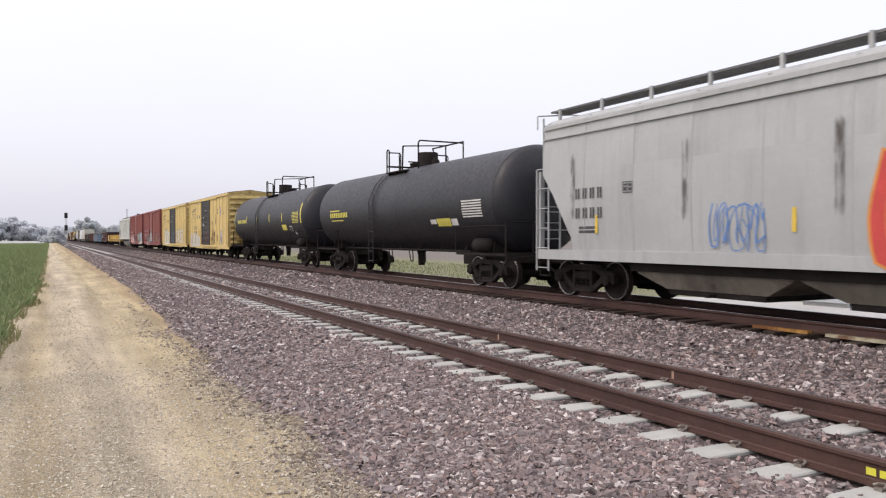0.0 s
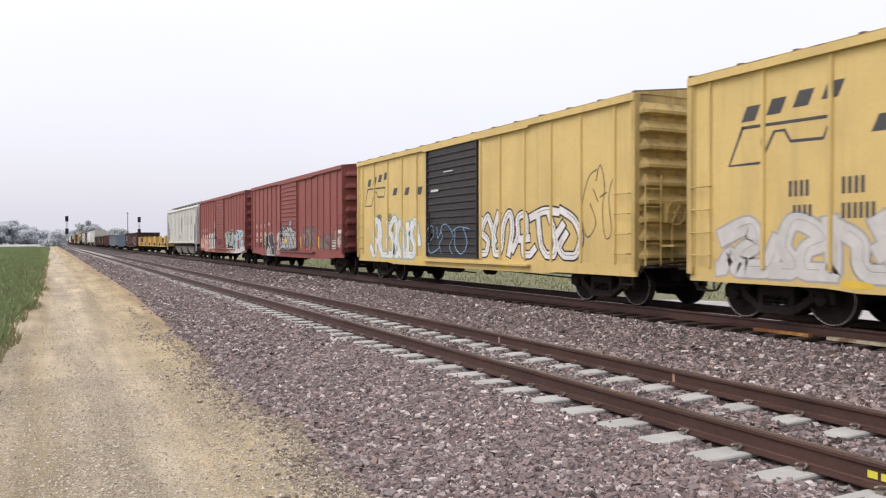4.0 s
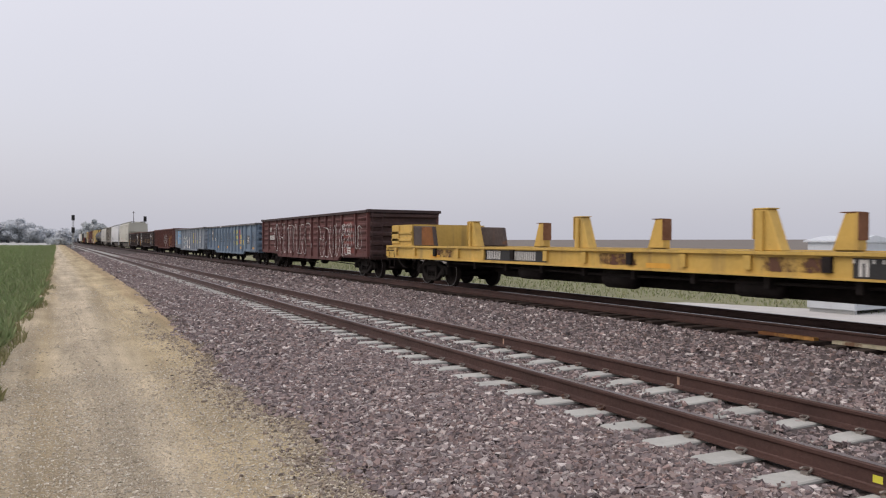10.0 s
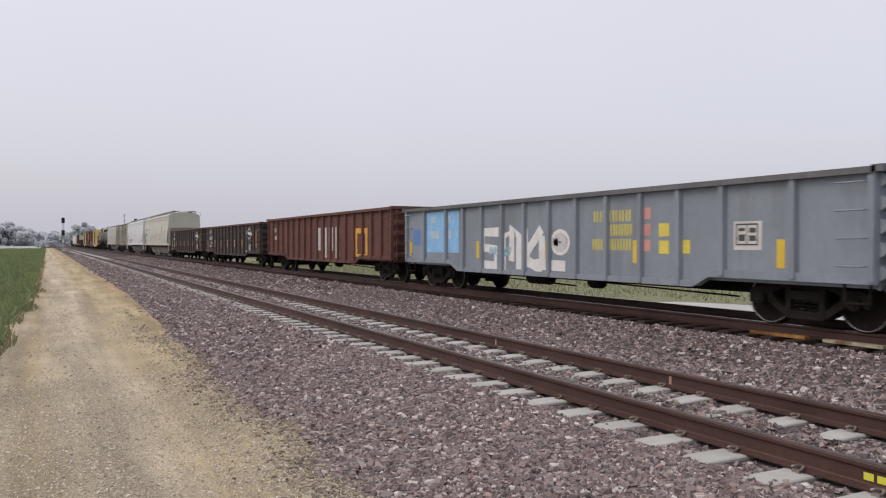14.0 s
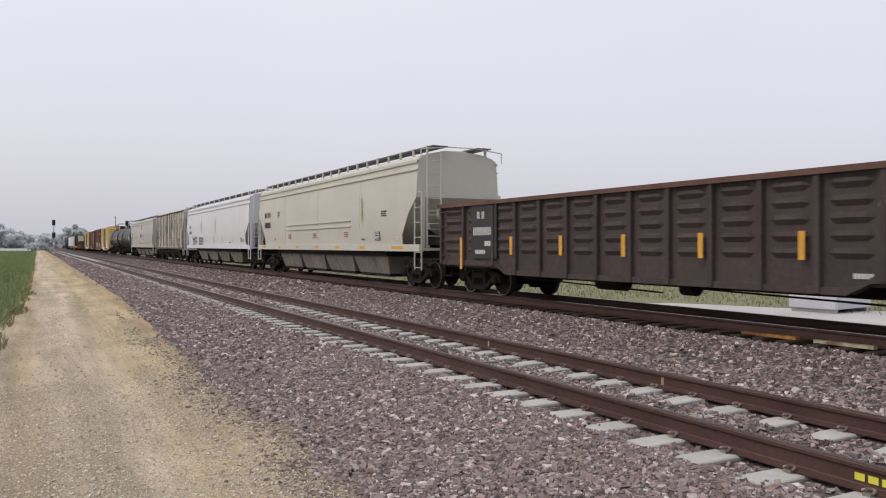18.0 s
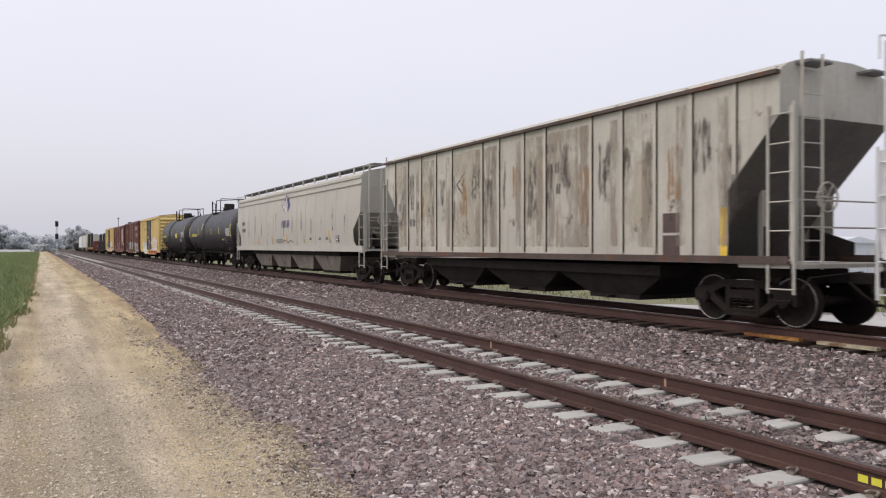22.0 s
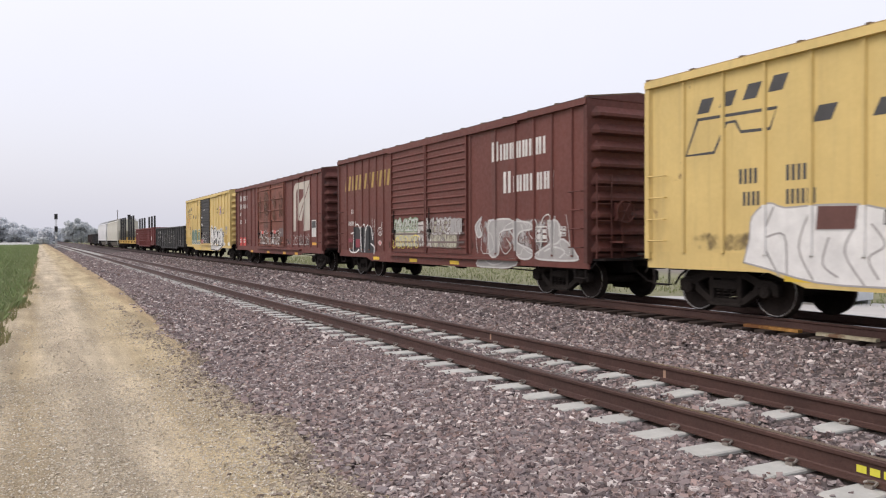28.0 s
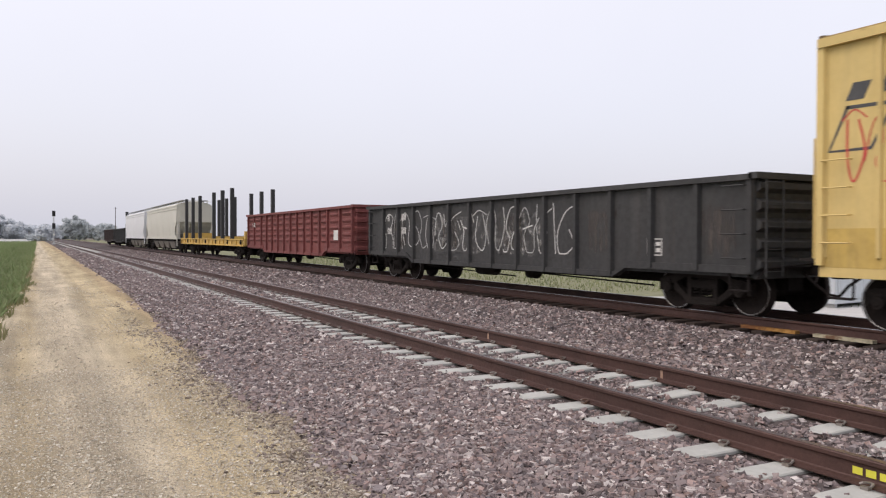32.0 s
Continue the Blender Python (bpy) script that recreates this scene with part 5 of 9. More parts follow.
def tank_car(label, front, rear, paint, R=1.55, zc=2.49, turned=False):
    L = rear - front
    car = wagon("tank_car", label, "tank car", front, rear)
    H = L / 2
    Y = lambda s: H - s * L
    t = H - 0.06
    prof = []
    for i in range(9):
        a = math.pi / 2 * i / 8
        prof.append((-(t - 0.62) - 0.62 * math.cos(a), max(0.02, R * math.sin(a))))
    prof += [(-t + 0.72, R), (-t * 0.45, R), (0, R), (t * 0.45, R), (t - 0.72, R)]
    prof += [(-a, r) for a, r in prof[:9][::-1]]
    s = Shape().turn(prof, (0, 0, zc), "y", 48)
    tank = part("tank", s, paint, car)
    # weld bands
    for y in (-t + 0.62, -t * 0.12, t * 0.2, t - 0.62):
        part("weld_band", Shape().turn([(-0.02, R - 0.01), (-0.018, R + 0.004), (0.018, R + 0.004), (0.02, R - 0.01)], (0, y, zc), "y", 48), paint, tank)
    # stub sills and saddles
    for sy in (-1, 1):
        st = Shape().box(-0.3, 0.3, min(sy * (t - 3.4), sy * H), max(sy * (t - 3.4), sy * H), 0.72, 1.02)
        st.box(-1.3, 1.3, min(sy * (H - 0.45), sy * (H - 0.35)), max(sy * (H - 0.45), sy * (H - 0.35)), 0.86, 1.02)
        st.box(-1.45, -1.35, min(sy * (H - 2.9), sy * (H - 0.1)), max(sy * (H - 2.9), sy * (H - 0.1)), 0.93, 1.0)
        st.box(1.35, 1.45, min(sy * (H - 2.9), sy * (H - 0.1)), max(sy * (H - 2.9), sy * (H - 0.1)), 0.93, 1.0)
        st.box(-1.45, 1.45, min(sy * (H - 0.12), sy * (H - 0.02)), max(sy * (H - 0.12), sy * (H - 0.02)), 0.80, 1.02)
        part("stub_sill", st, M_UNDER, car)
        sd = Shape()
        for y in (-0.45, 0.0, 0.45):
            q = [(-1.1, 1.0), (1.1, 1.0), (1.05, zc - math.sqrt(R * R - 1.05 ** 2) + 0.05), (0.5, zc - math.sqrt(R * R - 0.25) + 0.05), (-0.5, zc - math.sqrt(R * R - 0.25) + 0.05), (-1.05, zc - math.sqrt(R * R - 1.05 ** 2) + 0.05)]
            yy = sy * (H - 1.78) + y
            sd.prism(q, yy - 0.03, yy + 0.03)
        part("saddle", sd, M_UNDER, car)
        r = Shape()
        r.pipe([(-1.46, sy * (H - 2.9), 1.0), (-1.46, sy * (H - 2.9), 1.75), (-1.46, sy * (H - 0.1), 1.75), (-1.46, sy * (H - 0.1), 1.0)], 0.018, 5)
        r.pipe([(-1.46, sy * (H - 0.06), 1.85), (-0.6, sy * (H - 0.06), 1.85), (-0.6, sy * (H - 0.06), 1.0)], 0.018, 5)
        r.pipe([(1.46, sy * (H - 0.06), 1.0), (1.46, sy * (H - 0.06), 1.85), (-1.46, sy * (H - 0.06), 1.85), (-1.46, sy * (H - 0.06), 0.62)], 0.018, 5)
        part("end_railing", r, M_UNDER, car)
    # long sill rod and piping
    pipe = Shape().pipe([(-1.0, -H + 2.8, 1.02), (-1.02, H - 2.8, 1.02)], 0.03, 6)
    for y in np.linspace(-H + 3.2, H - 3.2, 7):
        pipe.rod((-1.0, y, 1.02), (-0.85, y, 1.22), 0.02, 5)
    part("brake_pipe", pipe, M_UNDER, car)
    part("bottom_outlet", Shape().turn([(-0.3, 0.12), (0.1, 0.14), (0.3, 0.2)], (0, 0.2, 0.72), "z", 12), M_UNDER, car)
    part("brake_cylinder", Shape().box(-0.75, -0.5, -H + 3.0, -H + 3.7, 0.62, 0.9), M_UNDER, car)
    tr = Shape().turn([(-0.42, 0.02), (-0.38, 0.2), (0.38, 0.2), (0.42, 0.02)], (-1.15, -H + 1.75, 1.22), "y", 14)
    part("air_reservoir", tr, M_UNDER, car)
    for y in (-1.9, -0.9, 0.9, 1.9):
        part("hanger", Shape().pipe([(-0.95, y - 0.16, 1.02), (-0.9, y - 0.1, 0.62), (-0.9, y + 0.1, 0.62), (-0.95, y + 0.16, 1.02)], 0.02, 5), M_UNDER, car)
    ladder(car, -R - 0.04, 1.25, 0.50, zc + 0.2, 0.36, 0.42, material=paint)
    top = Shape()
    for y in (1.25,):
        pts = [(-R - 0.06, y, zc + 0.2)] + [(-(R + 0.06) * math.cos(a), y, zc + (R + 0.06) * math.sin(a)) for a in (0.3, 0.6, 0.9)]
        top = Shape()
        for q in (-0.21, 0.21):
            top.pipe([(x, yy + q, z) for x, yy, z in pts], 0.018, 5)
        for x, yy, z in pts:
            top.rod((x, yy - 0.21, z), (x, yy + 0.21, z), 0.013, 5)
        part("curved_ladder", top, paint, car)
    # platform with railing and dome
    zt = zc + R
    about = pose(0, -0.1, 0) @ Matrix.Diagonal((1, 1.2, 1, 1)) if turned else Matrix.Identity(4)
    dome_y, valve_y, lid_y = (0.45, 0.95, -0.45) if turned else (-0.55, -1.15, 0.5)
    zp = zt - 0.22
    pf = Shape()
    for x0, x1 in ((-0.98, -0.62), (0.62, 0.98)):
        pf.box(x0, x1, -0.35, 1.2, zp, zp + 0.05)
        for y in (-0.25, 0.45, 1.1):
            pf.box(x0 + 0.05, x1 - 0.05, y - 0.03, y + 0.03, zp - 0.2, zp)
    pf.box(-0.98, 0.98, 0.9, 1.2, zp + 0.24, zp + 0.28)
    part("platform", pf, M_UNDER, car, at=about)
    for sx in (-1, 1):      # railing loops: a low one by the ladder and a high one round the dome
        q = sx * 0.96
        part("railing", Shape().pipe([(q, 1.2, zp), (q, 1.2, zp + 0.82), (q, 1.14, zp + 0.88), (q, 1.04, zp + 0.88), (q, 0.98, zp + 0.82), (q, 0.98, zp)], 0.026, 6)
             .pipe([(q, 1.05, zp + 0.78), (q, 0.02, zp + 0.66), (q, -0.06, zp + 0.58), (q, -0.06, zp)], 0.022, 6).rod((q, 0.06, zp), (q, 0.06, zp + 0.64), 0.022, 6), M_UNDER, car, at=about)
    part("railing", Shape().pipe([(0.96, 1.15, zp), (0.96, 1.15, zp + 0.95), (0.9, 1.1, zp + 1.03), (0.9, -1.35, zp + 1.03), (0.84, -1.42, zp + 0.97), (-0.84, -1.42, zp + 0.97), (-0.9, -1.42, zp + 0.9), (-0.9, -1.42, zp)], 0.026, 6)
         .rod((0.9, 0.0, zp), (0.9, 0.0, zp + 1.03), 0.026, 6).rod((0.9, -1.35, zp), (0.9, -1.35, zp + 1.03), 0.026, 6).rod((-0.96, -0.2, zp), (-0.93, -0.2, zp + 0.9), 0.03, 6).pipe([(-0.93, -0.2, zp + 0.9), (0.9, 0.0, zp + 1.03)], 0.022, 6), M_UNDER, car, at=about)
    part("dome", Shape().turn([(-0.2, 0.36), (0.44, 0.36), (0.46, 0.34), (0.47, 0.2)], (-0.1, dome_y, zt - 0.02), "z", 20), M_UNDER, car)
    part("valve", Shape().turn([(-0.1, 0.14), (0.12, 0.14), (0.16, 0.08), (0.22, 0.07), (0.24, 0.03)], (-0.1, valve_y, zt), "z", 12), M_UNDER, car)
    part("manway_lid", Shape().turn([(-0.1, 0.30), (0.10, 0.30), (0.12, 0.32), (0.16, 0.30), (0.19, 0.1)], (0.0, lid_y, zt), "z", 18).box(-0.4, 0.4, lid_y - 0.03, lid_y + 0.03, zt + 0.18, zt + 0.22), M_UNDER, car)
    brake_wheel(car, -H + 0.05, 1.7, M_UNDER, 0.7)
    running_gear(car, L, 1.78)

    def skin(z):
        return -math.sqrt(max(0.05, R * R - (z - zc) ** 2)) - 0.006

    return car, Y, skin


def on_tank(car, skin, y, z0, z1, w, material, name="decal", label="", rows=6):
    """A decal that follows the curve of the shell."""
    s = Shape()
    zs = np.linspace(z0, z1, rows + 1)
    v = [(skin(z), yy, z) for z in zs for yy in (y, y - w)]
    s.add(v, [(2 * i, 2 * i + 1, 2 * i + 3, 2 * i + 2) for i in range(rows)])
    return part(name, s, material, car, label)


# ---- flat cars ----


def flat_car(label, front, rear, paint, deck=1.27, side=0.38):
    L = rear - front
    car = wagon("flat_car", label, "flat car", front, rear)
    H = L / 2
    Y = lambda s: H - s * L
    for sx in (-1, 1):
        s = Shape()
        x0, x1 = sx * 1.30, sx * 1.42
        s.box(min(x0, x1), max(x0, x1), -H, H, deck - side, deck - 0.03)
        s.box(min(sx * 1.28, sx * 1.50), max(sx * 1.28, sx * 1.50), -H, H, deck - 0.03, deck + 0.03)
        s.box(min(sx * 1.28, sx * 1.48), max(sx * 1.28, sx * 1.48), -H, H, deck - side - 0.03, deck - side)
        part("side_sill", s, paint, car)
        for i in range(18):
            y = -H + 0.8 + (L - 1.6) * i / 17
            part("stake_pocket", Shape().box(min(sx * 1.42, sx * 1.49), max(sx * 1.42, sx * 1.49), y - 0.08, y + 0.08, deck - 0.30, deck - 0.05), paint if i % 3 else M_UNDER, car)
    part("deck", Shape().box(-1.28, 1.28, -H, H, deck - 0.05, deck + 0.01), mat("deck_boards", (0.20, 0.14, 0.07), 0.9, 0, 0.3, 2, 16, 0.4), car)
    for sy in (-1, 1):
        part("end_sill", Shape().box(-1.45, 1.45, min(sy * H, sy * (H + 0.12)), max(sy * H, sy * (H + 0.12)), deck - 0.36, deck + 0.02), paint, car)
        grabs(car, -1.56, sy * (H - 0.4), [deck - 0.15], M_UNDER)
        r = Shape().pipe([(-1.3, sy * (H + 0.14), deck - 0.1), (-1.3, sy * (H + 0.22), deck + 0.0), (-0.5, sy * (H + 0.22), deck)], 0.016, 5)
        part("handrail", r, M_UNDER, car)
    running_gear(car, L, 2.9)
    brake_gear(car, L, deck - 0.25)
    deep = Shape().slab([(H - 4.6, deck - 0.4), (H - 6.4, 0.42), (-H + 6.4, 0.42), (-H + 4.6, deck - 0.4)], -0.32, 0.32)
    part("fishbelly_sill", deep, M_UNDER, car)
    bearer = Shape().box(-1.3, 1.3, -0.06, 0.06, deck - 0.62, deck - 0.1).mesh("cross_bearer", M_UNDER)
    for y in np.linspace(-H + 4.5, H - 4.5, 12):
        part("cross_bearer", bearer, M_UNDER, car, at=pose(0, float(y), 0))
    for y, k in ((1.6, 0.24), (-2.2, 0.2), (-6.0, 0.17), (5.2, 0.2)):
        part("air_reservoir", Shape().turn([(-0.5, 0.03), (-0.44, k), (0.44, k), (0.5, 0.03)], (-0.95, y, deck - 0.62), "y", 14), M_UNDER, car)
    part("brake_pipe", Shape().pipe([(-1.15, H - 4.2, deck - 0.5), (-1.2, 2.0, deck - 0.56), (-1.1, -H + 4.4, deck - 0.5)], 0.03, 6), M_UNDER, car)
    step(car, L, -1.42, deck - 0.2)
    return car, Y

# ---- the train, car by car from its head ----
P_GREYHOP = mat("grey_hopper_paint", (0.40, 0.41, 0.41), 0.55, 0, 0.10, 0.6, 12, 0.05, streak=0.25)
P_TANK = mat("black_tank_paint", (0.0125, 0.0125, 0.017), 0.5, 0, 0.25, 0.5, 10, 0.04, streak=0.05, dirt=(0.07, 0.065, 0.06), rust_col=(0.05, 0.04, 0.035))
P_YELBOX = mat("yellow_boxcar_paint", (0.635, 0.475, 0.18), 0.6, 0, 0.10, 0.7, 12, 0.06, rust=0.12, streak=0.22)
P_BLKDOOR = mat("black_door_paint", (0.028, 0.026, 0.028), 0.6, 0, 0.25, 0.8, 12, 0.06, streak=0.15, dirt=(0.10, 0.08, 0.07))
P_RED = mat("red_boxcar_paint", (0.25, 0.064, 0.052), 0.6, 0, 0.10, 0.6, 12, 0.06, streak=0.15)
P_DME = mat("pale_ribbed_hopper_paint", (0.60, 0.61, 0.57), 0.6, 0, 0.08, 0.7, 12, 0.06, rust=0.12, streak=0.45, rust_col=(0.36, 0.24, 0.10), dirt=(0.25, 0.22, 0.17))
P_FLAT = mat("yellow_flat_paint", (0.58, 0.38, 0.09), 0.65, 0, 0.16, 0.8, 10, 0.08, rust=0.25, streak=0.45, rust_col=(0.16, 0.07, 0.035))
P_MAROON = mat("maroon_gondola_paint", (0.115, 0.042, 0.038), 0.75, 0, 0.22, 0.6, 10, 0.1, rust=0.3, streak=0.4, rust_col=(0.075, 0.032, 0.025))
P_BLUE = mat("faded_blue_paint", (0.155, 0.215, 0.285), 0.7, 0, 0.12, 0.6, 10, 0.08, rust=0.10, streak=0.3, rust_col=(0.10, 0.08, 0.07))
P_BLUEGREY = mat("blue_grey_paint", (0.235, 0.270, 0.310), 0.7, 0, 0.12, 0.6, 10, 0.08, rust=0.10, streak=0.3, rust_col=(0.13, 0.10, 0.08))
P_RUSTGON = mat("oxide_gondola_paint", (0.125, 0.048, 0.038), 0.8, 0, 0.25, 0.6, 10, 0.1, rust=0.3, streak=0.4, rust_col=(0.07, 0.03, 0.022))
P_BROWN = mat("dark_brown_paint", (0.052, 0.037, 0.034), 0.75, 0, 0.25, 0.5, 10, 0.1, rust=0.2, streak=0.35, rust_col=(0.05, 0.028, 0.022))
P_BEIGE = mat("beige_hopper_paint", (0.51, 0.50, 0.435), 0.55, 0, 0.06, 0.5, 12, 0.04, streak=0.10, rust_col=(0.40, 0.31, 0.17), dirt=(0.33, 0.31, 0.26))
P_WHITEHOP = mat("white_hopper_paint", (0.62, 0.63, 0.64), 0.5, 0, 0.05, 0.5, 12, 0.04, streak=0.14, dirt=(0.42, 0.42, 0.40), rust_col=(0.40, 0.36, 0.30))
P_RUSTHOP = mat("rust_stained_white_paint", (0.47, 0.455, 0.40), 0.75, 0, 0.16, 0.6, 10, 0.1, rust=0.20, streak=0.6, rust_col=(0.15, 0.10, 0.07), dirt=(0.30, 0.26, 0.21))
P_ADM = mat("grey_beige_hopper_paint", (0.44, 0.43, 0.385), 0.55, 0, 0.07, 0.5, 12, 0.04, streak=0.2, rust_col=(0.30, 0.26, 0.2), dirt=(0.28, 0.26, 0.22))
P_SP = mat("brown_boxcar_paint", (0.13, 0.038, 0.028), 0.65, 0, 0.14, 0.6, 10, 0.08, rust=0.15, streak=0.3, rust_col=(0.08, 0.03, 0.022))
# brown ends: shade between the cars mixed into the colour, with soot and rust
P_SOOTSHADE = mat("sooty_shaded_brown_end", (0.105, 0.032, 0.025), 0.75, 0, 0.25, 0.6, 10, 0.08, rust=0.4, streak=0.6, rust_col=(0.045, 0.022, 0.019), dirt=(0.045, 0.028, 0.024))
P_WP = mat("dull_red_boxcar_paint", (0.132, 0.036, 0.027), 0.65, 0, 0.16, 0.6, 10, 0.08, rust=0.2, streak=0.3, rust_col=(0.09, 0.035, 0.025))
P_WPDOOR = mat("weathered_red_door", (0.19, 0.062, 0.040), 0.7, 0, 0.25, 0.8, 10, 0.1, rust=0.45, streak=0.4, rust_col=(0.10, 0.035, 0.022))
P_BLKGON = mat("black_gondola_paint", (0.034, 0.034, 0.034), 0.7, 0, 0.25, 0.6, 10, 0.08, rust=0.15, streak=0.4, dirt=(0.09, 0.085, 0.08), rust_col=(0.06, 0.04, 0.03))
P_REDGON = mat("red_gondola_paint", (0.17, 0.045, 0.040), 0.75, 0, 0.18, 0.6, 10, 0.08, rust=0.15, streak=0.3)
P_YROOF = mat("yellow_roof", (0.36, 0.25, 0.10), 0.7, 0, 0.3, 0.6, 10, 0.08, rust=0.55)
P_SPROOF = mat("dark_roof", (0.07, 0.045, 0.04), 0.7, 0, 0.3, 0.6, 10, 0.1, rust=0.4)
P_CAP = mat("weathered_grey_chord", (0.13, 0.13, 0.135), 0.75, 0, 0.3, 0.9, 10, 0.1, rust=0.4, streak=0.3)
W_FADE = mat("faded_white_lettering", (0.62, 0.61, 0.58), 0.6, 0, 0.15, 3, 12, 0.03)
K_FADE = mat("faded_black_lettering", (0.06, 0.06, 0.062), 0.6, 0, 0.2, 3, 12, 0.03)
Y_LET = mat("yellow_lettering", (0.62, 0.55, 0.10), 0.6, 0, 0.15, 3, 12, 0.03)
O_LET = mat("orange_reflector", (0.66, 0.34, 0.04), 0.5, 0, 0.12, 3, 12, 0.03)


RUSTP = patch_mat("rust_patch", (0.11, 0.048, 0.028), 0.55, 3.0, edge=0.2)
RUSTS = patch_mat("rust_streaks", (0.36, 0.20, 0.075), 0.48, 3.0, (1, 4, 0.5), 0.3, 0.8)
GRIMEF = patch_mat("foot_grime", (0.07, 0.055, 0.045), 0.52, 3.2, (1, 1.2, 1.0), 0.35, 0.55)
DARKS = patch_mat("grime_streaks", (0.09, 0.075, 0.065), 0.45, 3.0, (1, 3, 0.5), 0.3, 0.8)
PALES = patch_mat("pale_overspray", (0.62, 0.60, 0.57), 0.62, 4.0, edge=0.2, most=0.85)
GREYS = patch_mat("grey_overspray", (0.20, 0.17, 0.16), 0.75, 2.5, edge=0.25, most=0.75)
CHALK = patch_mat("chalky_wear", (0.42, 0.41, 0.39), 0.30, 5.0, edge=0.15, most=0.6)
REDS = patch_mat("red_overspray", (0.40, 0.07, 0.04), 0.85, 2.0, edge=0.15, most=0.9)
BXF = -1.4535         # face of a boxcar's side sheet
BXR = -1.537          # face of a corrugated door


def emblem_line(car, x, oy, oz):
    """The outlined angular emblem of the yellow boxcars."""
    pts = [(0.0, 0.0), (-1.72, -0.03), (-1.58, -0.36), (-0.98, -0.34), (-0.86, -0.14), (-0.66, -0.14), (-0.38, -0.64), (0.30, -0.64), (0.0, 0.0)]
    stroke(car, x, [(oy + a, oz + b) for a, b in pts], 0.055, K_FADE, "emblem")


def slant(car, x, y, z, w, h, n, material, drop=0.0, gap=0.45, name="lettering"):
    """Slanting letter bars in a row."""
    for i in range(n):
        a = y - i * w * (1 + gap)
        zz = z - drop * i
        part(name, Shape().add([(x, a - 0.02, zz - h), (x, a - w + 0.05, zz - h), (x, a - w - 0.07, zz), (x, a - 0.14, zz)], [(0, 1, 2, 3)]), material, car)


def yellow_box(car, rail_y=6.86, rail_z=3.75, slogan=True):
    """Markings that the yellow boxcars share."""
    x = BXF
    slant(car, x, rail_y, rail_z, 0.36, 0.26, 4, K_FADE, -0.05)
    slant(car, x, rail_y - 2.40, rail_z - 0.47, 0.40, 0.25, 3, K_FADE, 0.04, 1.5)
    emblem_line(car, x, rail_y - 0.05, rail_z - 0.36)
    bars(car, x, rail_y - 1.0, rail_z - 1.35, 0.26, (2,), K_FADE)
    bars(car, x, rail_y - 1.95, rail_z - 1.35, 0.26, (2,), K_FADE)
    bars(car, x, rail_y - 1.08, rail_z - 1.75, 0.24, (2,), K_FADE)
    bars(car, x, rail_y - 1.95, rail_z - 1.75, 0.24, (3,), K_FADE)
    if slogan:
        words(car, x, -4.02, 3.40, 0.25, "next", K_FADE)
        words(car, x, -4.02, 3.16, 0.25, "load", K_FADE)
        words(car, x, -5.84, 3.30, 0.25, "any", K_FADE)
        words(car, x, -5.84, 3.06, 0.25, "road", K_FADE)
        for dy, m in ((0.0, SP_RED), (0.09, SP_WHITE), (0.18, SP_BLUE)):
            stroke(car, x - 0.001 * dy * 10, [(-4.9 - dy, 3.58), (-5.27 - dy, 3.07)], 0.06, m, "cross_emblem")
            stroke(car, x - 0.004 - 0.001 * dy * 10, [(-5.27 - dy, 3.58), (-4.9 - dy, 3.07)], 0.06, m, "cross_emblem")
    for y, z, w, h in ((1.21, 3.03, 0.5, 0.07), (0.33, 3.55, 0.6, 0.035)) + (((1.3, 2.55, 0.62, 0.07), (1.25, 2.46, 0.6, 0.1)) if slogan else ()):
        plate(car, BXR, y, z, w, h, W_FADE, "stencil_bar")
    for y in (4.9, 2.4, -0.2, -2.8):
        plate(car, -1.4545, y, 0.80, 0.5, 0.11, M_YEL, "reflector", "yellow reflector strip")


car01, Y, X = hopper("light grey covered hopper with smooth sides and scrawled paint", -2.6, 15.96, P_GREYHOP, bays=3, eave=4.08, sill=1.12, edge=((1.1, 1.15), (1.44, 1.1), (2.42, 0.45), (2.95, 0.0)), ribs=11, brackets=11)
x = X(2.3)
bars(car01, X(2.4), 7.6, 2.54, 0.24, (4,), K_FADE, gap=0.75)
bars(car01, X(2.0), 7.6, 2.10, 0.24, (4,), K_FADE, gap=0.75)
bars(car01, X(1.5), 7.5, 1.68, 0.06, (14, 14), K_FADE)
stencil(car01, X(2.4), 5.98, 2.6, K_FADE, 0.24)
for y in (6.9, 1.85, -0.4):
    plate(car01, X(1.7), y, 1.92, 0.08, 0.4, M_YEL, "reflector", "yellow reflector strip")
tag_paint(car01, X(1.7), 3.6, 2.4, 1.15, 2.05, 3, SP_BLUE, SP_BLUE, 51, fills=False)
tag_paint(car01, X(1.7) - 0.004, 3.5, 2.4, 1.3, 2.0, 4, SP_BLUE, SP_BLUE, 52, fills=False)
tag_paint(car01, X(2.0), 0.3, -2.4, 0.95, 2.6, 3, SP_RED, SP_ORANGE, 53, 0.22)
smear(car01, X(1.3) - 0.01, 0.3, -2.6, 1.0, 1.8, REDS)
for y in (7.7, 4.2, 1.0):
    smear(car01, X(2.4) - 0.004, y + 0.15, y - 0.15, 1.2, 3.9, DARKS)

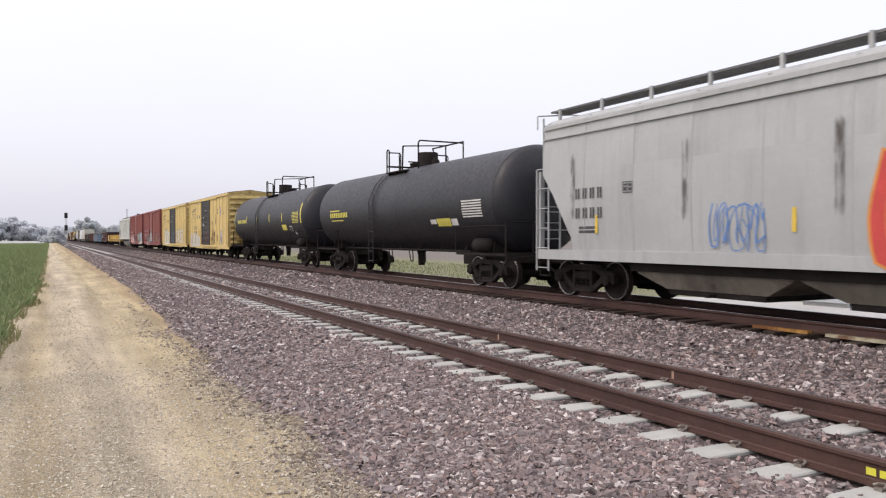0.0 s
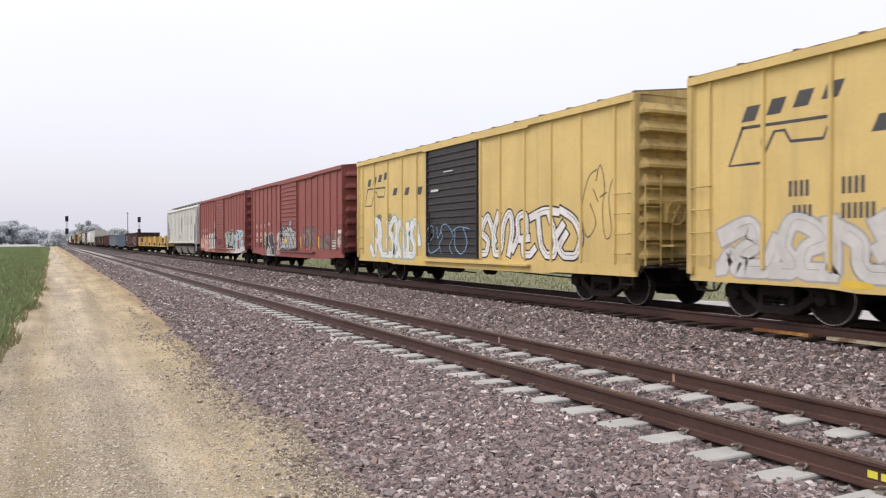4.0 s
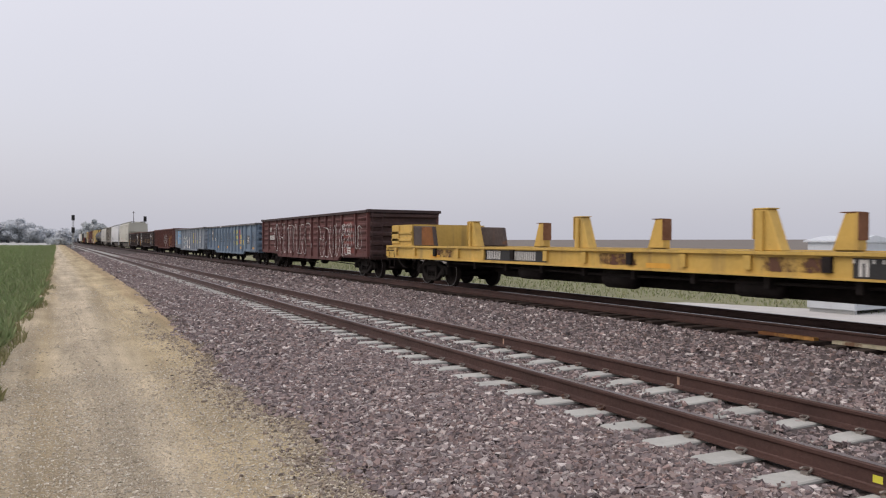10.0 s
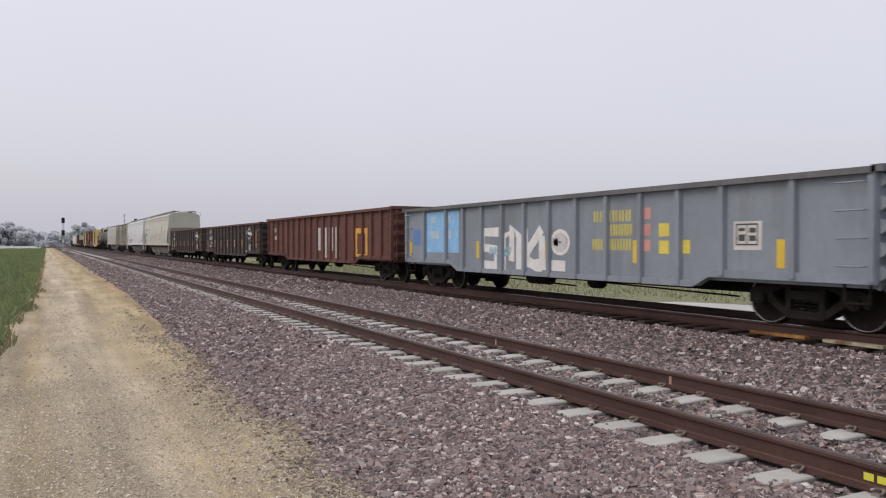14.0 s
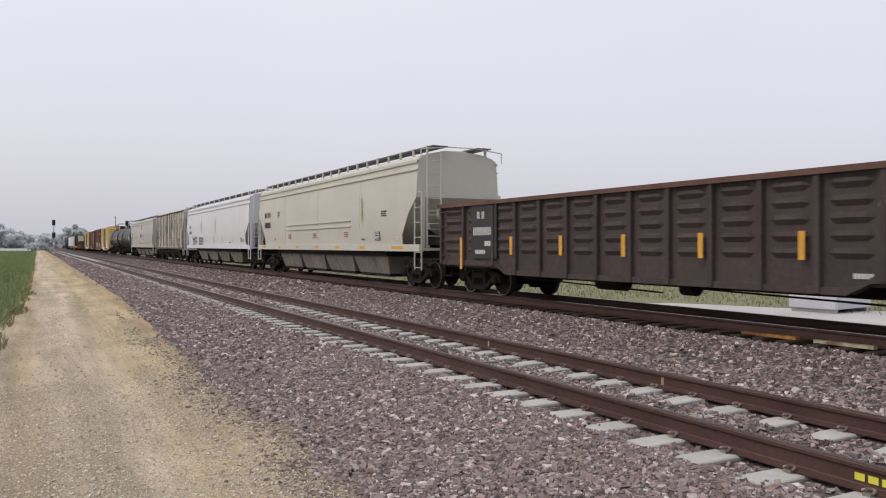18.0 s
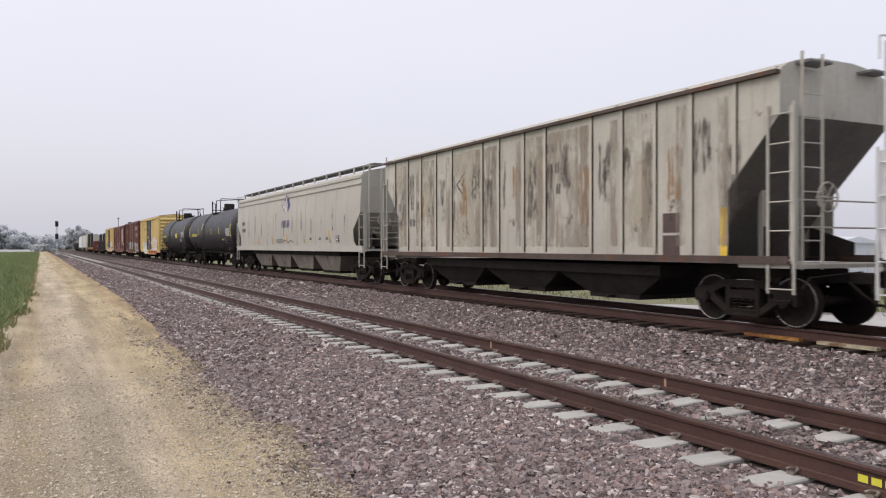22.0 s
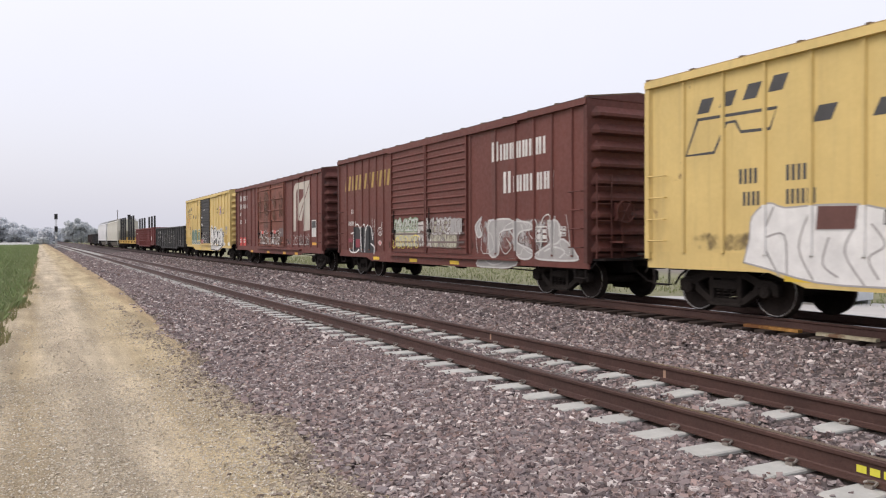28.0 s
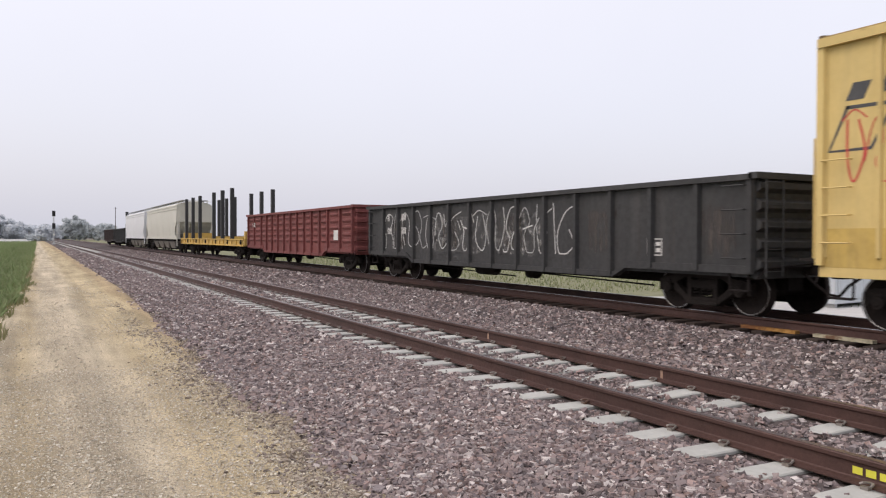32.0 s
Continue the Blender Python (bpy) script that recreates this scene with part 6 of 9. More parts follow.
car02, Y, X = tank_car("black tank car with a railed platform on top", 17.35, 33.55, P_TANK)
for i in range(4):
    on_tank(car02, X, 6.0 - 0.24 * i, 2.26, 2.46, 0.17, Y_LET, "lettering")
for i in range(6):
    on_tank(car02, X, 4.95 - 0.20 * i + 0.1, 2.26, 2.46, 0.14, Y_LET, "lettering")
on_tank(car02, X, 6.0, 2.52, 2.57, 1.2, Y_LET, "stencil_bar")
on_tank(car02, X, 5.9, 2.12, 2.16, 1.5, Y_LET, "stencil_bar")
for i in range(7):
    on_tank(car02, X, -5.7 + 0.0, 2.02 + 0.075 * i, 2.06 + 0.075 * i, 1.15, W_FADE, "data_panel", rows=1)
on_tank(car02, X, -3.95, 1.78, 2.02, 0.9, Y_LET, "placard", "yellow placard")
on_tank(car02, X, -3.5, 1.86, 2.0, 0.4, W_FADE, "placard")
on_tank(car02, X, -4.9, 1.80, 2.0, 0.4, W_FADE, "placard")

car03, Y, X = tank_car("black tank car with yellow side stripes", 35.02, 51.22, P_TANK, turned=True)
o = -0.65
for y, z0, z1, w in ((7.9, 2.1, 3.1, 0.13), (4.55, 2.3, 2.76, 0.1), (1.97, 2.28, 2.73, 0.1), (-0.75, 2.28, 2.73, 0.1), (-3.28, 2.27, 2.74, 0.1), (-6.55, 2.15, 3.1, 0.16)):
    on_tank(car03, X, y + o, z0, z1, w, SP_YEL, "stripe", "yellow side stripe")
for i in range(4):
    on_tank(car03, X, 6.9 + o - 0.25 * i, 2.33, 2.53, 0.18, Y_LET, "lettering")
for i in range(6):
    on_tank(car03, X, 5.8 + o - 0.19 * i, 2.33, 2.53, 0.14, Y_LET, "lettering")
on_tank(car03, X, -3.15 + o, 1.83, 2.11, 0.85, Y_LET, "placard", "yellow placard")
on_tank(car03, X, -4.52 + o, 1.75, 2.03, 0.42, W_FADE, "data_panel", rows=2)
on_tank(car03, X - 0 if False else (lambda z: X(z) - 0.003), -4.56 + o, 1.79, 1.99, 0.34, K_FADE, "data_panel", rows=2)
on_tank(car03, X, -5.15 + o, 1.6, 1.74, 0.2, W_FADE, "placard")
for i in range(8):
    on_tank(car03, X, -5.16 + o, 2.18 + 0.07 * i, 2.21 + 0.07 * i, 1.1, Y_LET, "data_panel", rows=1)

# yellow ends: darker base than the sides, with grime and rust
P_YEND = mat("darker_grimy_yellow_end", (0.52, 0.385, 0.14), 0.65, 0, 0.2, 0.8, 10, 0.08, rust=0.35, streak=0.8, dirt=(0.12, 0.09, 0.06))
YD = dict(door=(1.83, -1.48), posts=(7.55, 6.37, 5.1, 3.85, 2.65, -2.6, -3.8, -4.97, -6.14, -7.32), eave=4.47, low=0.80, belly=0.18, yellow=(), end_m=P_YEND)
car04, Y, X = boxcar("yellow ribbed boxcar with a black sliding door", 52.64, 68.72, P_YELBOX, P_YROOF, P_BLKDOOR, **YD)
yellow_box(car04)
tag_paint(car04, BXF, 7.2, 3.1, 0.75, 1.75, 4, SP_PALE, SP_GREY, 61, 0.3, label="pale sprayed bubble letters")
plate(car04, BXF - 0.02, 3.73, 2.04, 0.8, 0.44, P_FLAT, "placard_board", "tan placard board")
for y, z0, z1 in ((-2.2, 1.5, 2.9), (-3.4, 2.2, 3.3), (-2.9, 1.0, 1.9), (-4.1, 1.1, 1.8), (-1.9, 0.8, 1.5)):
    smear(car04, -1.4995, y, y - 0.35, z0, z1, RUSTP)
smear(car04, BXF - 0.001, 7.6, -7.6, 0.85, 1.25, DARKS)
smear(car04, BXF, -1.5, -3.6, 1.0, 2.2, RUSTP)
smear(car04, BXF, -4.9, -6.1, 0.75, 2.2, PALES, "overspray")
stencil(car04, BXF - 0.002, -5.2, 1.56, K_FADE, 0.38)
for i in range(7):
    smear(car04, BXR - 0.002, 1.8, -1.4, 1.05 + 0.42 * i, 1.4 + 0.42 * i, RUSTP if i < 2 else DARKS)

car05, Y, X = boxcar("yellow ribbed boxcar with a black door and blue sprayed paint", 70.22, 86.22, P_YELBOX, P_YROOF, P_BLKDOOR, **YD)
yellow_box(car05, slogan=False)
tag_paint(car05, BXF, 6.4, 2.3, 0.8, 2.15, 5, SP_WHITE, SP_TEAL, 62, 0.16)
tag_paint(car05, BXF, -1.5, -6.5, 0.95, 2.2, 5, SP_WHITE, SP_BLACK, 63, 0.15)
tag_paint(car05, BXR, 1.6, -1.2, 1.0, 1.9, 3, SP_LBLUE, SP_TEAL, 64, 0.10, fills=False)
tag_paint(car05, BXF, -6.4, -7.5, 1.4, 3.1, 2, P_BLKDOOR, SP_BLACK, 65, fills=False)

# red ends: darker copy of the side paint for shade between cars, plus soot
CD = dict(door=(1.56, -1.52), posts=(7.2, 6.25, 5.3, 4.4, 3.5, 2.55, -1.8, -2.72, -3.65, -4.56, -5.4, -6.3, -7.2), eave=4.55, low=0.9, belly=0.27, seams=False, skirt=(0.73, 1.0, 2.6), end_ribs=7, end_m=mat("sooty_shaded_red_end", (0.20, 0.052, 0.044), 0.75, 0, 0.25, 0.6, 12, 0.06, rust=0.35, streak=0.6, rust_col=(0.07, 0.03, 0.026), dirt=(0.06, 0.035, 0.03)))
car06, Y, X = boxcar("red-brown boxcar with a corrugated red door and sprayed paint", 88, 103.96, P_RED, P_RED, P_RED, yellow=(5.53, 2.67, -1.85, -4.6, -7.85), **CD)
for y in (6.92, 5.95, 5.09):
    bars(car06, BXF, y, 2.39, 0.22, (1,), W_FADE)
for y in (6.92, 6.0, 5.09):
    bars(car06, BXF, y, 1.92, 0.22, (2,), W_FADE, gap=0.1)
bars(car06, BXF, 7.0, 1.55, 0.06, (8, 6), W_FADE)
bars(car06, BXF, 6.1, 1.55, 0.06, (8, 6), W_FADE)
stencil(car06, BXF, 4.25, 2.48, W_FADE, 0.22)
for k, pts in enumerate(([(4.8, 1.25), (4.76, 1.72), (4.43, 1.83), (4.18, 1.65), (4.26, 1.38), (4.06, 1.32), (3.79, 1.09), (3.75, 0.66), (4.5, 0.65), (4.75, 0.94)],
                         [(4.06, 1.41), (4.07, 1.76), (3.8, 1.88), (3.65, 1.76), (3.57, 1.24), (3.5, 1.15), (3.53, 0.67), (3.68, 0.66), (3.76, 1.09)],
                         [(3.64, 1.84), (3.36, 1.88), (3.11, 1.66), (3.04, 1.41), (2.81, 1.39), (2.84, 1.17), (2.94, 1.11), (2.93, 0.64), (3.42, 0.63), (3.5, 1.15)])):
    sprayed(car06, BXF - 0.006 - 0.004 * k, pts, SP_BLACK, SP_PALE, 0.055, "black sprayed bubble with pale outline", ([(3.45, 1.1), (3.1, 1.12)],) if k == 2 else ())
sprayed(car06, BXF - 0.012, [(4.5, 0.72), (4.46, 1.0), (4.2, 1.14), (3.9, 1.0), (3.86, 0.72)], SP_GREY, SP_PALE, 0.03, "grey sprayed swirl", ([(4.35, 0.8), (4.3, 1.0), (4.05, 0.98), (4.1, 0.8), (4.25, 0.85)],), 0.02)
sprayed(car06, BXR, [(1.69, 1.78), (1.45, 2.02), (1.1, 2.0), (0.8, 1.96), (0.47, 2.05), (0.1, 2.18), (-0.2, 2.08), (-0.4, 2.2), (-0.7, 2.04), (-0.91, 1.96), (-1.2, 1.94), (-1.5, 1.8), (-1.45, 1.5), (-1.53, 1.11), (-1.02, 1.0), (0.2, 0.98), (1.0, 0.97), (1.66, 0.95), (1.5, 1.3)],
        spray("silver", (0.44, 0.44, 0.43)), SP_BLACK, 0.05, "silver sprayed lettering with black lines",
        ([(1.56, 2.02), (0.99, 1.87), (1.24, 1.49), (1.04, 0.96)], [(0.47, 1.89), (0.25, 2.06), (-0.15, 1.84), (-0.31, 1.97), (-0.52, 1.69), (-1.03, 1.36)], [(0.99, 1.27), (0.7, 1.64), (0.47, 1.2), (0.02, 1.07), (-0.15, 1.63)],
         [(-0.64, 1.76), (-0.95, 1.88), (-1.17, 1.68), (-0.95, 1.36), (-1.18, 1.1)], [(-1.24, 1.81), (-1.46, 1.42), (-1.39, 1.04)], [(1.4, 1.7), (1.3, 1.3), (1.5, 1.1)], [(-0.3, 1.6), (-0.45, 1.2), (-0.7, 1.05), (-0.75, 1.4)],
         [(1.6, 1.6), (1.2, 1.75), (0.9, 1.6), (0.6, 1.8)], [(0.3, 1.7), (0.1, 1.4), (0.35, 1.25)], [(1.5, 1.0), (0.8, 1.05), (0.3, 0.98)], [(-0.1, 1.1), (-0.5, 1.0), (-1.3, 1.08)]), 0.075)
# dark lines stand in for the shade along the covered door ribs
for z in [1.25 + 0.207 * i for i in range(4)]:
    stroke(car06, BXR - 0.005, [(1.5, z), (-1.4, z)], 0.02, SP_GRIT, "bare_rib_edge")
for a, b in ((0.92, 2.13), (-0.44, 2.26)):
    smear(car06, BXR - 0.001, a + 0.3, a - 0.3, b - 0.3, b + 0.3, patch_mat("blue_overspray", (0.35, 0.55, 0.68), 0.55, 3.0, edge=0.25, most=0.8), "overspray")
tag_paint(car06, BXF - 0.004, 2.6, 1.8, 0.7, 1.0, 4, SP_PALE, SP_PALE, 80, fills=False)
sprayed(car06, BXF - 0.004, [(5.12, 1.3), (5.1, 1.58), (4.96, 1.66), (4.86, 1.5), (4.92, 1.3), (5.04, 1.22)], SP_BLACK, SP_PALE, 0.05, "small black sprayed drop")
smear(car06, BXF, 2.7, 1.55, 0.72, 2.15, PALES, "overspray")
smear(car06, BXF, -1.7, -4.6, 0.9, 2.35, GREYS, "overspray")
smear(car06, BXF - 0.002, -4.4, -7.2, 0.9, 1.9, GREYS, "overspray")
tag_paint(car06, BXF - 0.004, -1.9, -4.9, 1.0, 1.9, 4, SP_GREY, SP_GREY, 73, fills=False)
stencil(car06, BXF - 0.004, -6.55, 1.47, W_FADE, 0.38)
plate(car06, BXF - 0.005, -7.3, 1.9, 0.55, 0.14, W_FADE, "placard")
smear(car06, BXF - 0.002, -6.7, -7.8, 1.0, 2.0, PALES, "overspray")
plate(car06, BXR - 0.012, 0.65, 1.52, 0.5, 0.12, M_YEL, "reflector", "yellow reflector strip")
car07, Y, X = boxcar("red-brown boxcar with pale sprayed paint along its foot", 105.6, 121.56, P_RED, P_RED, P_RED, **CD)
for y in (6.92, 5.95, 5.09):
    bars(car07, BXF, y, 2.39, 0.22, (1,), W_FADE)
    bars(car07, BXF, y, 1.92, 0.22, (2,), W_FADE, gap=0.1)
smear(car07, BXF, 4.9, 1.6, 0.7, 2.3, patch_mat("white_overspray", (0.66, 0.65, 0.62), 0.82, 3.0, edge=0.25, most=0.92), "overspray")
smear(car07, BXF - 0.0005, 7.9, 4.3, 1.45, 2.0, PALES, "overspray")
smear(car07, BXF - 0.001, 2.3, 1.9, 1.7, 3.1, PALES, "overspray")
PINKS = spray("salmon", (0.56, 0.27, 0.24))
sprayed(car07, BXF - 0.002, [(7.9, 1.55), (7.59, 1.67), (6.9, 1.62), (6.28, 1.66), (5.51, 1.6), (4.57, 1.6), (4.49, 1.16), (4.56, 0.68), (6.2, 0.9), (7.9, 0.92)], PINKS, SP_PINK, 0.03, "salmon pink sprayed field",
        ([(7.29, 1.09), (6.9, 0.95), (6.5, 1.0)], [(5.46, 0.98), (5.1, 1.2), (4.8, 1.15)], [(6.3, 1.5), (6.2, 1.1), (5.9, 0.95)]), 0.05, bend=0)
sprayed(car07, BXF - 0.008, [(7.24, 1.5), (7.0, 1.58), (6.72, 1.5), (6.72, 1.38), (7.0, 1.34)], SP_ORANGE, SP_PINK, 0.02, "orange sprayed oval")
for a, b, w, h in ((7.77, 1.42, 0.4, 0.4), (7.1, 1.25, 0.5, 0.25), (5.9, 1.5, 0.6, 0.3), (5.08, 1.32, 0.4, 0.15)):
    sprayed(car07, BXF - 0.008, [(a, b), (a - w, b - 0.05), (a - w * 0.9, b - h), (a - 0.1, b - h * 0.8)], SP_PALE, SP_PINK, 0.02, "pale sprayed dab")
smear(car07, BXF - 0.003, 7.6, 5.8, 1.05, 1.5, patch_mat("orange_overspray", (0.50, 0.20, 0.06), 0.6, 3.0, edge=0.25, most=0.7), "overspray")
for pts in ([(3.81, 1.63), (4.18, 1.67), (4.39, 1.43), (4.29, 1.16), (4.06, 1.1), (4.29, 1.02), (4.36, 0.88), (4.1, 0.76), (3.8, 0.91), (3.77, 1.17), (4.03, 1.33), (3.81, 1.43)], [(3.74, 1.63), (3.64, 1.66), (3.56, 1.56), (3.36, 1.56), (3.32, 0.86), (3.73, 0.88)],
            [(3.25, 1.6), (2.95, 1.68), (2.7, 1.5), (2.75, 1.2), (2.65, 0.85), (2.9, 0.8), (3.2, 0.95)], [(2.6, 1.65), (2.3, 1.6), (1.85, 1.68), (1.8, 1.3), (1.9, 0.85), (2.3, 0.95), (2.55, 0.85)]):
    sprayed(car07, BXF - 0.006, pts, SP_PALE, spray("charcoal", (0.10, 0.09, 0.09)), 0.07, "pale sprayed bubble letter with grey outline", ([(sum(q[0] for q in pts) / len(pts), 1.4), (sum(q[0] for q in pts) / len(pts) - 0.05, 1.05)],), 0.04)
sprayed(car07, BXF, [(-1.45, 2.1), (-2.3, 1.95), (-2.66, 2.22), (-3.1, 1.95), (-3.95, 2.2), (-4.4, 2.12), (-4.6, 1.3), (-5.05, 1.1), (-4.5, 0.93), (-2.2, 0.95), (-1.9, 1.3)], SP_BLACK, SP_PALE, 0.05, "black shadow of sprayed letters", bend=0)
SAGE = spray("sage", (0.33, 0.42, 0.37))
for k, pts in enumerate(([(-1.51, 2.07), (-2.34, 1.81), (-2.4, 1.43), (-2.66, 2.16), (-3.0, 1.82), (-2.77, 1.24), (-2.45, 1.09), (-2.23, 1.02)], [(-2.98, 1.8), (-3.88, 1.81), (-3.38, 1.67), (-3.33, 1.12), (-3.1, 1.13), (-3.1, 1.68)],
                         [(-3.5, 1.15), (-4.0, 2.15), (-4.13, 1.98), (-4.31, 2.06), (-4.45, 1.14), (-4.14, 1.1), (-4.07, 1.31), (-3.77, 1.11)], [(-4.42, 2.0), (-4.54, 1.2), (-5.01, 1.12), (-4.5, 1.01), (-4.32, 1.13)])):
    sprayed(car07, BXF - 0.006 - 0.004 * k, pts, SAGE, SP_WHITE, 0.03, "grey-green sprayed letter with white edge", bend=0)
sprayed(car07, BXF - 0.022, [(-4.66, 1.82), (-5.16, 1.82), (-5.48, 2.14), (-7.29, 2.1), (-7.33, 1.14), (-7.17, 0.91), (-6.37, 0.85), (-5.17, 0.86), (-4.96, 1.17)], spray("ice_blue", (0.42, 0.58, 0.68)), SP_PALE, 0.05, "light blue sprayed field",
        ([(-4.7, 1.8), (-5.0, 1.2), (-5.2, 0.9)], [(-5.5, 1.95), (-6.2, 1.85), (-6.4, 1.5)], [(-6.1, 2.1), (-6.7, 1.85), (-6.6, 1.3)], [(-7.2, 2.0), (-6.9, 1.8), (-7.25, 1.4)]), 0.035, bend=0)
for (a, b), (c, d), m, lab in (((-5.6, 2.08), (-5.86, 1.9), SP_BLACK, "black sprayed square"), ((-5.82, 1.85), (-6.0, 1.57), SP_BLACK, "black sprayed square"), ((-6.33, 2.0), (-6.54, 1.8), SP_BLACK, "black sprayed square"), ((-6.74, 1.71), (-7.25, 1.48), SP_ORANGE, "orange sprayed patch")):
    sprayed(car07, BXF - 0.027, [(a, b), (c, b - 0.03), (c - 0.03, d), (a + 0.02, d + 0.02)], m, m, 0.0, lab, bend=0)
for q in ([(-4.95, 1.75), (-5.1, 1.3), (-5.3, 1.7), (-5.45, 1.2)], [(-5.5, 2.1), (-5.6, 1.6)], [(-6.05, 2.0), (-6.25, 1.6), (-6.1, 1.55)], [(-6.4, 1.75), (-6.5, 1.2), (-6.75, 1.0)], [(-7.2, 2.05), (-6.75, 1.95), (-6.65, 1.75)], [(-7.1, 1.15), (-6.6, 1.05), (-6.4, 0.95), (-5.6, 0.93)]):
    stroke(car07, BXF - 0.0275, q, 0.05, SP_BLACK, "sprayed_line", bend=4)
stencil(car07, BXF - 0.036, -6.65, 1.44, W_FADE, 0.3)
sprayed(car07, BXF - 0.030, [(-4.5, 0.66), (-5.17, 1.02), (-7.33, 1.11), (-7.89, 0.98), (-7.87, 0.9), (-6.23, 0.69), (-4.84, 0.62)], SP_PALE, SP_WHITE, 0.03, "white sprayed band along the sill",
        ([(-5.3, 0.98), (-5.1, 0.75)], [(-6.0, 1.0), (-5.7, 0.8)], [(-6.5, 1.02), (-6.9, 0.95), (-7.3, 1.04)]), 0.03, bend=0)
sprayed(car07, BXF - 0.001, [(-2.9, 0.92), (-3.6, 0.92), (-4.3, 0.9), (-4.5, 0.68), (-3.7, 0.66), (-3.2, 0.68)], SP_PALE, SP_GREY, 0.03, "pale sprayed underline", ([(-3.5, 0.9), (-3.3, 0.7)], [(-4.0, 0.9), (-3.8, 0.7)]), 0.05, bend=0)
plate(car07, BXF - 0.034, -5.66, 1.52, 0.74, 0.56, P_RED, "repainted_patch", "fresh red square")
smear(car07, BXR, 1.5, -1.5, 1.0, 1.8, patch_mat("plum_overspray", (0.19, 0.055, 0.07), 0.7, 2.0, edge=0.3, most=0.7), "overspray")
for y in (6.0, 2.99, -2.2, -5.66):
    plate(car07, -1.4545, y, 0.78, 0.75, 0.11, O_LET, "reflector", "orange reflector strip")

car08, Y, X = hopper("pale ribbed covered hopper with rust streaks", 123.1, 140.73, P_DME, "ribbed", 3, 4.25, 1.40, sill_end=1.25, edge=((1.2, 1.13), (2.57, 1.13), (3.95, -0.28)), ribs=15, brackets=10,
                     posts=[7.47 - 0.868 * i for i in range(18)], sill_m=P_DME, band=mat("brown_hopper_bays", (0.25, 0.235, 0.215), 0.7, 0, 0.2, 0.8, 10, 0.05))
x = -1.463
N_LET = mat("slate_lettering", (0.12, 0.125, 0.145), 0.6, 0, 0.15, 3, 12, 0.03)
for y, w in ((-3.68, 0.42), (-4.47, 0.5), (-5.42, 0.28), (-6.15, 0.40)):
    slant(car08, x, y, 3.62, w, 0.62, 1, N_LET)
    plate(car08, x, y, 2.94, w, 0.06, N_LET, "underline")
bars(car08, x, 7.05, 2.72, 0.22, (2,), K_FADE, gap=0.5)
bars(car08, x, 6.2, 2.72, 0.22, (1,), K_FADE)
bars(car08, x, 7.05, 2.28, 0.22, (2,), K_FADE, gap=0.5)
bars(car08, x, 6.2, 2.28, 0.22, (1,), K_FADE)
bars(car08, x, 5.5, 2.28, 0.22, (1,), K_FADE)
bars(car08, x, 7.05, 1.95, 0.05, (8, 8, 8), K_FADE)
bars(car08, x, 0.2, 1.95, 0.05, (12, 12, 12, 12), K_FADE)
plate(car08, x, -6.17, 1.90, 0.42, 0.33, K_FADE, "data_panel", "black data panel")
stencil(car08, x - 0.003, -6.19, 1.88, W_FADE, 0.29)
for y0, y1, z0, z1 in ((-0.45, -1.5, 1.7, 4.2), (-4.2, -5.2, 2.5, 4.15), (-2.5, -2.95, 2.5, 4.1), (-5.85, -6.1, 2.8, 4.2), (1.6, 1.1, 2.6, 4.1), (3.3, 2.9, 2.6, 3.8), (0.3, -0.1, 2.5, 3.9), (-0.5, -1.0, 1.6, 4.2), (5.9, 5.5, 2.2, 4.0)):
    smear(car08, x - 0.004, y0, y1, z0, z1, RUSTS, "rust_streak")
for y in (4.66, 1.11, -0.97, -4.51, 7.0):
    plate(car08, x - 0.005, y, 1.57, 0.5, 0.11, O_LET, "reflector", "orange reflector strip")

# the long flat car: stake frames in pairs and a box at each end
car09, Y = flat_car("long yellow flat car with empty yellow stake frames", 141.81, 169.82, P_FLAT)
RUSTYP = mat("rusty_plate", (0.20, 0.10, 0.06), 0.85, 0, 0.3, 2, 12, 0.2, rust=0.5)
for y in (7.8, 2.6, -2.6, -7.8):
    for sx in (-1, 1):
        g = -sx         # the gussets of the two sides lean apart
        c = y if sx < 0 else y + 0.2
        prof = [(c - g * 0.19, 1.30), (c - g * 0.19, 2.02), (c + g * 0.10, 2.02), (c + g * 0.14, 1.92), (c + g * 0.32, 1.44), (c + g * 0.38, 1.30)]
        prof = [(2 * c - a, b) for a, b in prof]
        fr = part("stake_frame", Shape().slab(prof, min(sx * 1.40, sx * 1.16), max(sx * 1.40, sx * 1.16)), P_FLAT, car09, "yellow steel stake frame", bevel=0.015)
        part("stiffener", Shape().box(min(sx * 1.405, sx * 1.45), max(sx * 1.405, sx * 1.45), c - 0.03, c + 0.03, 1.3, 1.98), P_FLAT, fr)
        e = c + g * 0.19
        part("wear_plate", Shape().box(min(sx * 1.13, sx * 1.42), max(sx * 1.13, sx * 1.42), min(e, e + g * 0.02), max(e, e + g * 0.02), 1.5, 2.03), RUSTYP if sx > 0 else P_FLAT, fr, "rusty wear plate" if sx > 0 else "")
        part("cap_plate", Shape().box(min(sx * 1.15, sx * 1.41), max(sx * 1.15, sx * 1.41), c - 0.13, c + 0.20, 2.021, 2.04), RUSTYP if sx > 0 else P_FLAT, fr, "rusty cap plate" if sx > 0 else "")
